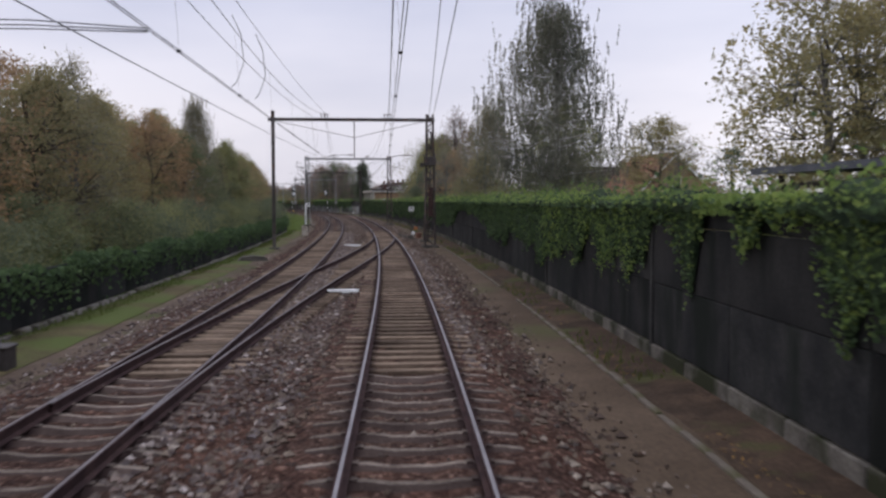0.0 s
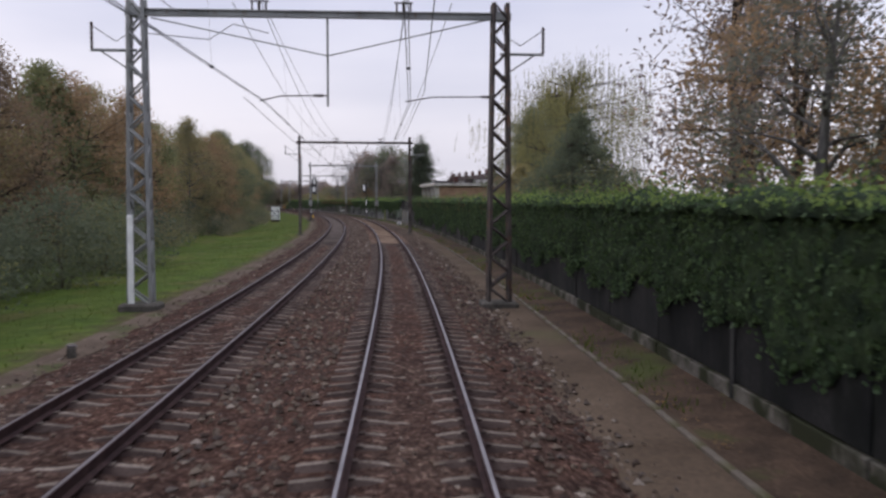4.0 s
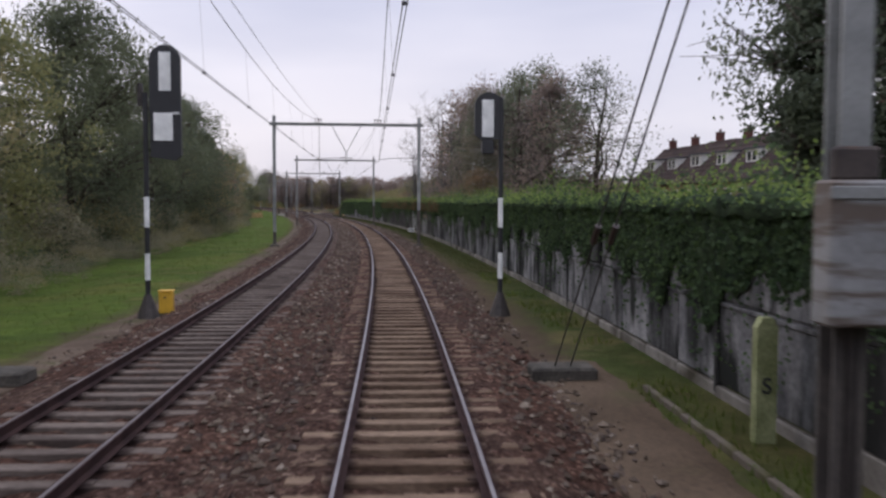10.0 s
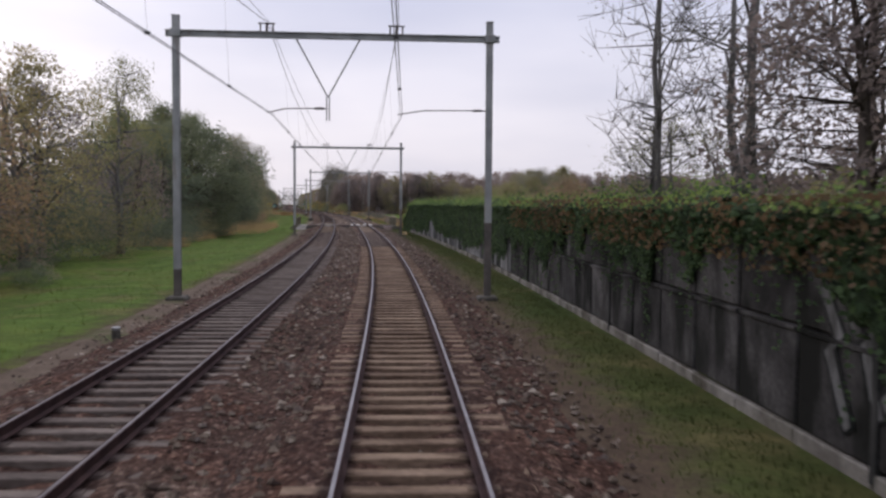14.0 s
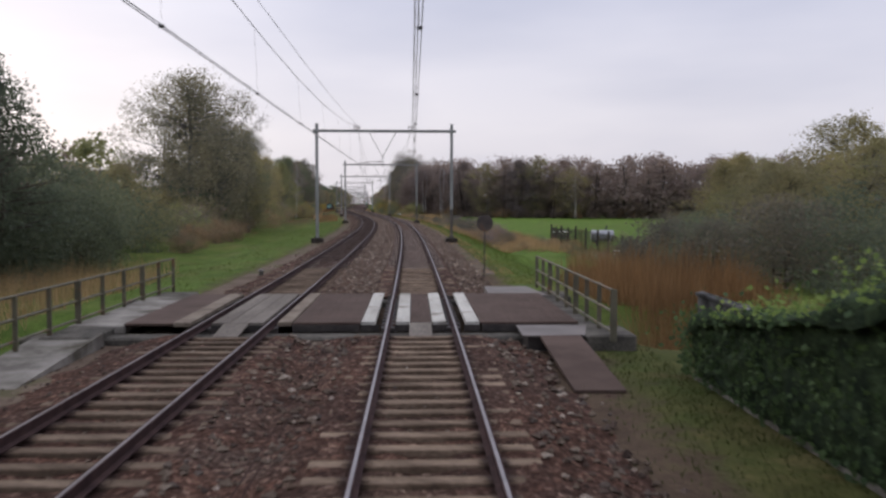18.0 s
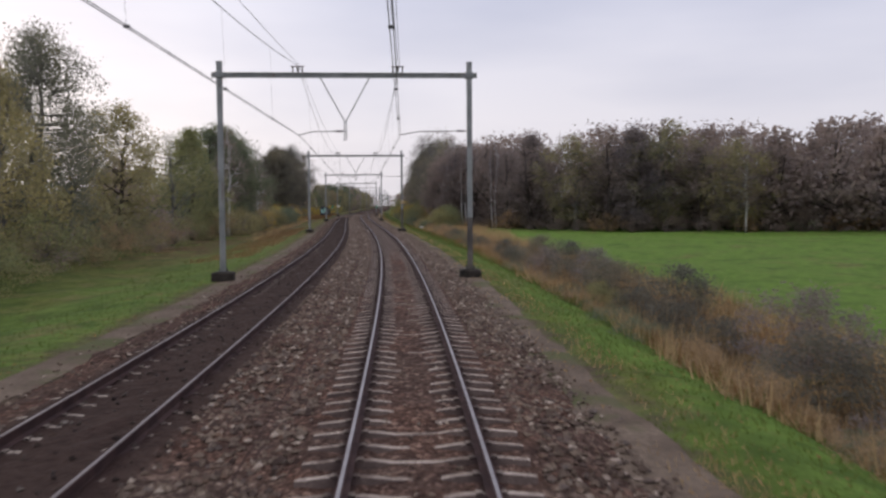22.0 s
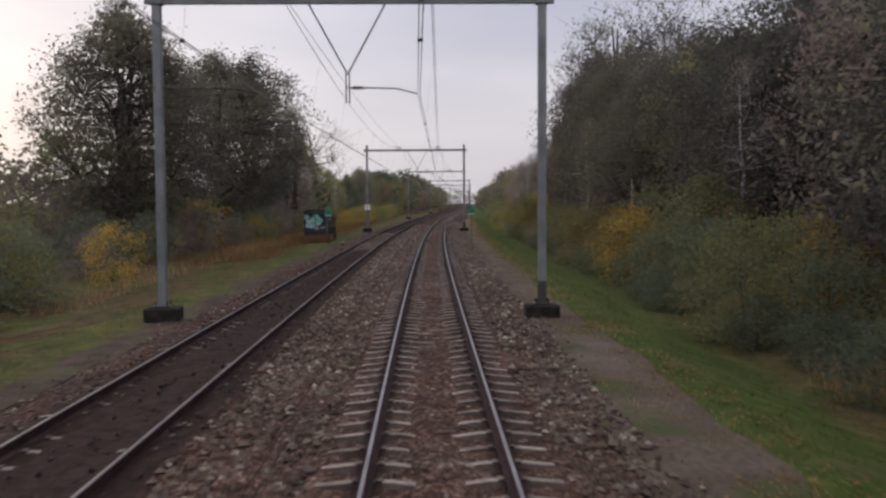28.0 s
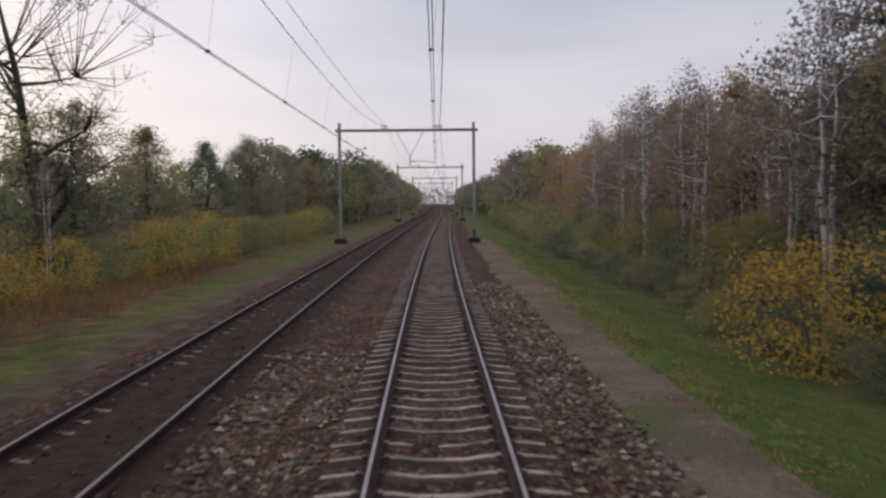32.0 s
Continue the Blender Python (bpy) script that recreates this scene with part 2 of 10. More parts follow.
M = {}
M["rail_head"] = surface("polished_rail_top", (0.17, 0.155, 0.155), (0.26, 0.24, 0.24), 2.0, 60.0, 0.45, 0.75, 0.05, 0.002, 0.15, jitter=False)
M["rail_head_dull"] = surface("dull_rail_top", (0.085, 0.07, 0.068), (0.15, 0.13, 0.128), 0.8, 40.0, 0.55, 0.5, 0.05, 0.002, 0.2, jitter=False)
M["rail_side"] = surface("rusty_rail_side", (0.034, 0.021, 0.021), (0.062, 0.037, 0.034), 3.0, 40.0, 0.9, 0.0, 0.3, 0.004, jitter=False)
M["sleeper_wood"] = surface("weathered_oak_sleeper", (0.118, 0.077, 0.053), (0.275, 0.194, 0.137), 2.2, 26.0, 0.9, 0, 0.5, 0.015, 0.4, stretch=(0.25, 1, 1), spread=0.32, dirt=True)
M["sleeper_dirty"] = surface("soot_darkened_oak_sleeper", (0.054, 0.042, 0.036), (0.122, 0.098, 0.083), 2.2, 26.0, 0.9, 0, 0.5, 0.015, 0.4, stretch=(0.25, 1, 1), spread=0.32, dirt=True)
M["sleeper_tan"] = surface("tan_oak_turnout_sleeper", (0.082, 0.058, 0.041), (0.205, 0.150, 0.108), 2.2, 26.0, 0.9, 0, 0.5, 0.015, 0.4, stretch=(0.25, 1, 1), spread=0.34, dirt=True)
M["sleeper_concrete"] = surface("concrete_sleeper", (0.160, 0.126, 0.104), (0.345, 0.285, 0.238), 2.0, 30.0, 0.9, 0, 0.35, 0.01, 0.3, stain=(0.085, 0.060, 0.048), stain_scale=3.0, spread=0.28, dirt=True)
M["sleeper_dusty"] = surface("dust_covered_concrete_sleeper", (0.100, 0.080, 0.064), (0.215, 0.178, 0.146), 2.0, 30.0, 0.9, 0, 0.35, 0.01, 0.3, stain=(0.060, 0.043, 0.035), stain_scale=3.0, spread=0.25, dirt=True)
# the sides' shade is put into this darker colour, along with brake dust
M["sleeper_side"] = surface("shaded_dusty_sleeper_side", (0.042, 0.029, 0.025), (0.080, 0.058, 0.049), 2.0, 30.0, 0.92, 0, 0.35, 0.01, 0.3, spread=0.25, dirt=True)
M["stone"] = stone_mat("ballast_stone", 1.2, (0.99, 0.98, 0.93))
M["stone_mid"] = stone_mat("newer_ballast_stone", 1.40, (1.02, 0.98, 0.91))
M["stone_mud"] = stone_mat("mud_coated_stone", 0.55)
M["stone_pale"] = stone_mat("fresh_ballast_stone", 1.44, (1.02, 0.98, 0.91))
M["stone_grey"] = stone_mat("clean_grey_stone", 1.5, (0.96, 0.98, 1.03))
M["iron"] = surface("dark_iron", (0.03, 0.026, 0.024), (0.06, 0.05, 0.045), 4.0, 40.0, 0.6, 0.4, 0.2, 0.005)
M["steel"] = surface("galvanised_steel", (0.19, 0.195, 0.19), (0.29, 0.295, 0.285), 1.2, 30.0, 0.62, 0.25, 0.15, 0.004, 0.18, stain=(0.17, 0.13, 0.10), stain_at=(0.6, 0.75), stain_scale=1.5, stain_stretch=(3, 3, 0.4))
M["steel_old"] = surface("old_rusted_steel", (0.034, 0.027, 0.025), (0.078, 0.062, 0.054), 2.0, 30.0, 0.75, 0.2, 0.3, 0.006, 0.3, stain=(0.12, 0.06, 0.035), stain_scale=2.5)
M["post_base"] = surface("tarred_post_base", (0.058, 0.050, 0.044), (0.115, 0.098, 0.084), 1.6, 25.0, 0.8, 0, 0.3, 0.006, 0.3)
M["foundation"] = surface("dark_mossy_concrete", (0.05, 0.046, 0.04), (0.11, 0.10, 0.085), 2.0, 22.0, 0.95, 0, 0.5, 0.02, 0.4)
M["footing"] = surface("blackened_footing", (0.022, 0.019, 0.017), (0.055, 0.046, 0.038), 3.0, 22.0, 0.95, 0, 0.5, 0.02, 0.4, stain=(0.10, 0.09, 0.08), stain_at=(0.64, 0.72), stain_scale=3.0)
M["concrete"] = surface("pale_concrete", (0.12, 0.108, 0.094), (0.25, 0.232, 0.205), 1.2, 24.0, 0.9, 0, 0.35, 0.012, 0.25, stain=(0.055, 0.048, 0.034), stain_at=(0.52, 0.66), stain_scale=0.55)
M["plinth_old"] = surface("mossy_old_concrete", (0.070, 0.063, 0.054), (0.165, 0.150, 0.128), 1.4, 20.0, 0.93, 0, 0.4, 0.02, 0.35, stain=(0.030, 0.032, 0.018), stain_at=(0.42, 0.56), stain_scale=0.9)
M["kerb"] = surface("worn_edging_concrete", (0.105, 0.087, 0.069), (0.185, 0.160, 0.130), 0.7, 18.0, 0.92, 0, 0.4, 0.015, 0.3, stain=(0.075, 0.07, 0.035), stain_at=(0.48, 0.62), stain_scale=0.5, jitter=False)
M["panel"] = surface("sooty_concrete_panel", (0.013, 0.0135, 0.014), (0.032, 0.031, 0.030), 0.8, 16.0, 0.95, 0, 0.35, 0.012, 0.35, stain=(0.011, 0.013, 0.011), stain_at=(0.5, 0.66), stain_scale=1.2, stain_stretch=(1, 1, 0.25), spread=0.35)
M["panel_brown"] = surface("brown_black_concrete_panel", (0.022, 0.021, 0.020), (0.058, 0.055, 0.053), 1.0, 14.0, 0.95, 0, 0.35, 0.014, 0.4, stain=(0.013, 0.013, 0.012), stain_at=(0.46, 0.60), stain_scale=0.9, stain_stretch=(1.3, 1.3, 0.5), spread=0.4)
M["panel_mid"] = surface("dirty_brown_concrete_panel", (0.030, 0.028, 0.027), (0.085, 0.080, 0.077), 1.0, 14.0, 0.95, 0, 0.35, 0.014, 0.4, stain=(0.015, 0.015, 0.013), stain_at=(0.46, 0.60), stain_scale=0.9, stain_stretch=(1.3, 1.3, 0.5), spread=0.45)
M["panel_grey"] = surface("streaked_grey_concrete_panel", (0.080, 0.080, 0.083), (0.225, 0.220, 0.218), 1.0, 14.0, 0.95, 0, 0.35, 0.014, 0.4, stain=(0.020, 0.021, 0.019), stain_at=(0.46, 0.60), stain_scale=0.9, stain_stretch=(1.3, 1.3, 0.5), spread=0.5)
M["wall_post"] = surface("weathered_wall_post", (0.024, 0.024, 0.023), (0.058, 0.056, 0.053), 1.5, 25.0, 0.85, 0, 0.2, 0.006, 0.2)
M["white"] = plain("dirty_white_paint", (0.80, 0.80, 0.77), 0.5)
M["black"] = plain("black_paint", (0.022, 0.022, 0.024), 0.5)
M["yellow"] = plain("yellow_paint", (0.62, 0.36, 0.03), 0.55)
M["orange"] = surface("faded_orange_paint", (0.13, 0.058, 0.036), (0.20, 0.085, 0.05), 3.0, 30.0, 0.7, 0, 0.15, 0.004, 0.3, stain=(0.09, 0.05, 0.035), stain_scale=4.0)
M["orange_bright"] = surface("bright_orange_plastic", (0.42, 0.13, 0.035), (0.55, 0.18, 0.05), 3.0, 30.0, 0.6, 0, 0.1, 0.003, 0.25)
M["sign_green"] = plain("green_sign_enamel", (0.02, 0.27, 0.14), 0.45)
M["beige"] = plain("beige_plate", (0.62, 0.43, 0.22), 0.6)
M["cabinet_beige"] = surface("pale_beige_concrete_cabinet", (0.33, 0.29, 0.235), (0.46, 0.41, 0.345), 1.5, 22.0, 0.85, 0, 0.2, 0.006, 0.2, stain=(0.15, 0.125, 0.10), stain_at=(0.6, 0.74), stain_scale=1.8)
M["grey_box"] = surface("grey_metal_box", (0.17, 0.17, 0.168), (0.27, 0.27, 0.265), 1.5, 20.0, 0.6, 0.1, 0.1, 0.004, 0.2, stain=(0.11, 0.085, 0.068), stain_at=(0.48, 0.6), stain_scale=3.0, stain_stretch=(0.4, 0.4, 3.0))
M["plank_white"] = surface("bleached_deck_plank", (0.30, 0.285, 0.25), (0.46, 0.44, 0.40), 1.0, 20.0, 0.85, 0, 0.4, 0.01, 0.22, stretch=(1, 0.2, 1), stain=(0.17, 0.15, 0.125), stain_scale=1.2)
M["deck"] = surface("rusty_brown_deck_plate", (0.062, 0.042, 0.034), (0.096, 0.067, 0.055), 0.8, 30.0, 0.85, 0.0, 0.35, 0.008, 0.25)
M["ledge"] = surface("worn_grey_ledge_plate", (0.092, 0.078, 0.070), (0.150, 0.130, 0.117), 0.9, 24.0, 0.75, 0, 0.2, 0.006, 0.2, stain=(0.09, 0.075, 0.065), stain_at=(0.54, 0.7), stain_scale=0.8)
M["deck_wood"] = surface("grey_deck_timber", (0.11, 0.094, 0.080), (0.18, 0.158, 0.135), 1.0, 22.0, 0.9, 0, 0.4, 0.01, 0.3, stretch=(1, 0.2, 1))
M["deck_rust"] = surface("bleached_brown_edge_timber", (0.11, 0.085, 0.066), (0.20, 0.165, 0.13), 1.2, 22.0, 0.9, 0, 0.3, 0.01, 0.3)
M["weight"] = surface("rust_red_cast_weight", (0.036, 0.021, 0.019), (0.070, 0.040, 0.036), 4.0, 30.0, 0.85, 0, 0.3, 0.006, 0.3, stain=(0.16, 0.12, 0.11), stain_at=(0.62, 0.72), stain_scale=3.0)
M["insulator"] = plain("brown_insulator", (0.05, 0.035, 0.03), 0.35)
M["wire"] = surface("oxidised_copper_wire", (0.06, 0.06, 0.06), (0.10, 0.10, 0.10), 2.0, 20.0, 0.5, 0.6, 0.0, 0.001, 0.1, jitter=False)
M["bark"] = surface("rough_brown_bark", (0.045, 0.036, 0.03), (0.10, 0.082, 0.068), 2.0, 12.0, 0.95, 0, 0.7, 0.04, 0.4, stretch=(1.5, 1.5, 0.3))
M["bark_grey"] = surface("grey_bark", (0.085, 0.08, 0.073), (0.17, 0.16, 0.148), 2.0, 12.0, 0.95, 0, 0.6, 0.03, 0.35, stretch=(1.5, 1.5, 0.3))
M["bark_birch"] = surface("white_birch_bark", (0.38, 0.36, 0.345), (0.56, 0.54, 0.515), 1.2, 16.0, 0.8, 0, 0.3, 0.02, 0.2, stain=(0.05, 0.045, 0.04), stain_at=(0.56, 0.62), stain_scale=2.4, stain_stretch=(0.6, 0.6, 2.5))
M["leaf_green"] = foliage("green_leaves", [(0.142, 0.163, 0.092), (0.177, 0.201, 0.109), (0.224, 0.243, 0.127), (0.266, 0.250, 0.127)])
M["leaf_dark"] = foliage("dark_green_leaves", [(0.104, 0.123, 0.087), (0.132, 0.153, 0.106), (0.168, 0.189, 0.125)])
M["leaf_olive"] = foliage("olive_autumn_leaves", [(0.201, 0.198, 0.113), (0.260, 0.242, 0.130), (0.336, 0.274, 0.139), (0.242, 0.212, 0.125)])
M["leaf_rust"] = foliage("russet_autumn_leaves", [(0.236, 0.179, 0.123), (0.309, 0.215, 0.137), (0.389, 0.243, 0.132), (0.255, 0.194, 0.137)])
M["leaf_gold"] = foliage("golden_autumn_leaves", [(0.34, 0.235, 0.055), (0.44, 0.295, 0.066), (0.29, 0.235, 0.064), (0.50, 0.325, 0.075)])
M["leaf_grey"] = foliage("pale_grey_green_leaves", [(0.168, 0.170, 0.130), (0.220, 0.216, 0.164), (0.262, 0.248, 0.188), (0.190, 0.174, 0.136)])
# dull brown, paled and purpled: the far woods' haze is put into the colour
M["leaf_brown"] = foliage("haze_paled_brown_leaves", [(0.200, 0.164, 0.162), (0.240, 0.192, 0.186), (0.276, 0.214, 0.198), (0.220, 0.186, 0.168)])
M["leaf_umber"] = foliage("dark_brown_oak_leaves", [(0.112, 0.110, 0.092), (0.140, 0.134, 0.108), (0.172, 0.154, 0.120), (0.128, 0.116, 0.102)])
M["leaf_amber"] = foliage("amber_and_green_leaves", [(0.30, 0.180, 0.070), (0.195, 0.165, 0.075), (0.125, 0.138, 0.068), (0.39, 0.225, 0.075)])
M["leaf_willow"] = foliage("pale_willow_leaves", [(0.165, 0.177, 0.084), (0.207, 0.213, 0.103), (0.244, 0.231, 0.116), (0.183, 0.170, 0.091)])
M["ivy"] = foliage("dark_ivy_leaves", [(0.044, 0.073, 0.039), (0.059, 0.096, 0.048), (0.076, 0.120, 0.055), (0.101, 0.157, 0.062)], 0.4, 0.0)
M["ivy_light"] = foliage("fresh_ivy_leaves", [(0.124, 0.194, 0.059), (0.165, 0.249, 0.071), (0.206, 0.290, 0.084), (0.247, 0.303, 0.091)], 0.5, 0.0)
M["ivy_red"] = foliage("red_brown_creeper_leaves", [(0.110, 0.072, 0.046), (0.145, 0.090, 0.052), (0.130, 0.102, 0.056), (0.178, 0.112, 0.054)], 0.4, 0.0)
# ivy green taken down to the shade between leaves, for the backing skin
M["ivy_mat"] = surface("shaded_ivy_mat", (0.012, 0.020, 0.012), (0.036, 0.055, 0.025), 3.0, 14.0, 0.95, 0, 0.8, 0.05, 0.6, jitter=False)
M["grass"] = foliage("grass_blades", [(0.068, 0.103, 0.022), (0.081, 0.123, 0.025), (0.099, 0.137, 0.030), (0.123, 0.129, 0.037)], 0.5, 0.0)
M["moss"] = foliage("mossy_grass_blades", [(0.042, 0.058, 0.018), (0.056, 0.070, 0.022), (0.076, 0.076, 0.030), (0.050, 0.064, 0.020)], 0.5, 0.0)
M["reed"] = foliage("dry_reed", [(0.30, 0.20, 0.10), (0.42, 0.29, 0.15), (0.54, 0.39, 0.22), (0.20, 0.13, 0.07)], 0.5, 0.0)
M["reed_rust"] = foliage("rusty_reed", [(0.17, 0.095, 0.045), (0.25, 0.145, 0.065), (0.32, 0.20, 0.10), (0.12, 0.07, 0.036)], 0.5, 0.0)
M["litter"] = foliage("fallen_leaves", [(0.16, 0.085, 0.035), (0.22, 0.13, 0.045), (0.11, 0.065, 0.038), (0.26, 0.17, 0.055)], 0.2, 0.0)
M["brick"] = surface("tan_brick", (0.22, 0.135, 0.09), (0.32, 0.21, 0.14), 1.0, 20.0, 0.9, 0, 0.3, 0.01, 0.3)
M["brick_red"] = surface("dark_red_cladding", (0.065, 0.03, 0.026), (0.11, 0.05, 0.042), 1.0, 20.0, 0.85, 0, 0.2, 0.01, 0.25)
M["brick_tan"] = surface("pale_tan_brick", (0.30, 0.19, 0.12), (0.42, 0.28, 0.185), 1.0, 20.0, 0.9, 0, 0.3, 0.01, 0.25)
M["brick_old"] = surface("weathered_red_brown_brick", (0.10, 0.062, 0.052), (0.19, 0.125, 0.105), 1.0, 20.0, 0.9, 0, 0.35, 0.012, 0.3, stain=(0.24, 0.21, 0.19), stain_at=(0.58, 0.68), stain_scale=1.1)
# sky brightness is put into this pale glass colour
M["glass_pale"] = surface("sky_pale_glass", (0.26, 0.26, 0.27), (0.46, 0.46, 0.47), 1.4, 8.0, 0.25, 0, 0.05, 0.003, 0.2, stain=(0.10, 0.10, 0.11), stain_at=(0.55, 0.62), stain_scale=1.6)
M["cream"] = surface("cream_concrete", (0.40, 0.37, 0.33), (0.52, 0.49, 0.44), 0.8, 20.0, 0.9, 0, 0.2, 0.01, 0.15, stain=(0.25, 0.22, 0.18), stain_scale=0.9)
M["roof"] = surface("dark_roof_tiles", (0.036, 0.026, 0.025), (0.068, 0.047, 0.041), 0.8, 18.0, 0.85, 0, 0.4, 0.02, 0.3)
M["roof_red"] = surface("red_roof_tiles", (0.14, 0.065, 0.045), (0.22, 0.11, 0.075), 0.8, 18.0, 0.85, 0, 0.4, 0.02, 0.3)
M["render_white"] = surface("off_white_render", (0.55, 0.53, 0.50), (0.68, 0.66, 0.62), 0.8, 20.0, 0.85, 0, 0.2, 0.008, 0.12)
M["glass"] = surface("dark_window_glass", (0.02, 0.023, 0.027), (0.035, 0.04, 0.045), 1.0, 6.0, 0.08, 0, 0.03, 0.002, 0.1)
M["spray_white"] = surface("silver_white_spray", (0.15, 0.153, 0.155), (0.27, 0.272, 0.275), 1.5, 12.0, 0.7, 0, 0.1, 0.003, 0.3, stain=(0.08, 0.08, 0.08), stain_scale=1.6)
M["spray_worn"] = surface("worn_silver_spray", (0.072, 0.071, 0.070), (0.150, 0.148, 0.146), 1.5, 12.0, 0.75, 0, 0.1, 0.003, 0.35, stain=(0.035, 0.034, 0.032), stain_at=(0.48, 0.6), stain_scale=1.6, stain_stretch=(1.3, 1.3, 0.4))
M["spray_yellow"] = surface("pale_yellow_spray", (0.15, 0.145, 0.075), (0.25, 0.24, 0.13), 1.5, 12.0, 0.7, 0, 0.1, 0.003, 0.3, stain=(0.10, 0.10, 0.10), stain_scale=1.3)
M["spray_green"] = surface("green_spray", (0.016, 0.062, 0.032), (0.035, 0.105, 0.055), 1.5, 12.0, 0.7, 0, 0.1, 0.003, 0.35, stain=(0.02, 0.05, 0.05), stain_scale=1.2)
M["spray_purple"] = surface("purple_spray", (0.055, 0.046, 0.092), (0.095, 0.08, 0.14), 1.5, 12.0, 0.7, 0, 0.1, 0.003, 0.3, stain=(0.03, 0.03, 0.04), stain_scale=1.4)
M["spray_orange"] = surface("dull_orange_spray", (0.105, 0.048, 0.03), (0.165, 0.08, 0.048), 1.5, 12.0, 0.7, 0, 0.1, 0.003, 0.3, stain=(0.05, 0.04, 0.035), stain_scale=1.8)
M["spray_red"] = surface("dull_red_spray", (0.20, 0.05, 0.05), (0.30, 0.08, 0.07), 1.5, 12.0, 0.7, 0, 0.1, 0.003, 0.2)
M["spray_pale"] = surface("pale_grey_spray_outline", (0.13, 0.15, 0.13), (0.20, 0.22, 0.19), 1.5, 12.0, 0.7, 0, 0.1, 0.003, 0.3)
M["mossy"] = surface("mossy_concrete", (0.17, 0.185, 0.085), (0.30, 0.315, 0.17), 2.0, 20.0, 0.9, 0, 0.3, 0.01, 0.3)
M["navy"] = surface("dark_blue_spray", (0.012, 0.014, 0.022), (0.03, 0.034, 0.05), 1.5, 12.0, 0.7, 0, 0.1, 0.003, 0.3)
M["spray_teal"] = surface("mint_teal_paint", (0.20, 0.41, 0.34), (0.31, 0.54, 0.47), 1.5, 12.0, 0.7, 0, 0.1, 0.003, 0.25, stain=(0.08, 0.14, 0.12), stain_scale=2.0)
M["tarp"] = surface("dark_tarpaulin", (0.02, 0.025, 0.035), (0.05, 0.055, 0.07), 1.5, 10.0, 0.7, 0, 0.4, 0.03, 0.3)
M["tank"] = surface("dull_grey_tank", (0.20, 0.20, 0.22), (0.30, 0.30, 0.32), 1.0, 12.0, 0.6, 0, 0.1, 0.004, 0.25, stain=(0.12, 0.10, 0.08), stain_scale=1.0)
M["fence_wood"] = surface("dark_fence_wood", (0.03, 0.026, 0.024), (0.065, 0.055, 0.05), 2.0, 18.0, 0.95, 0, 0.5, 0.01, 0.35, stretch=(1, 1, 0.2))
M["rail_paint"] = surface("rusty_olive_railing_paint", (0.075, 0.068, 0.045), (0.13, 0.115, 0.075), 2.0, 25.0, 0.8, 0.1, 0.3, 0.004, 0.3, stain=(0.14, 0.07, 0.035), stain_scale=3.0)
M["board"] = surface("weathered_paling", (0.045, 0.04, 0.05), (0.10, 0.085, 0.095), 2.0, 18.0, 0.95, 0, 0.4, 0.01, 0.3, stretch=(1, 1, 0.2))


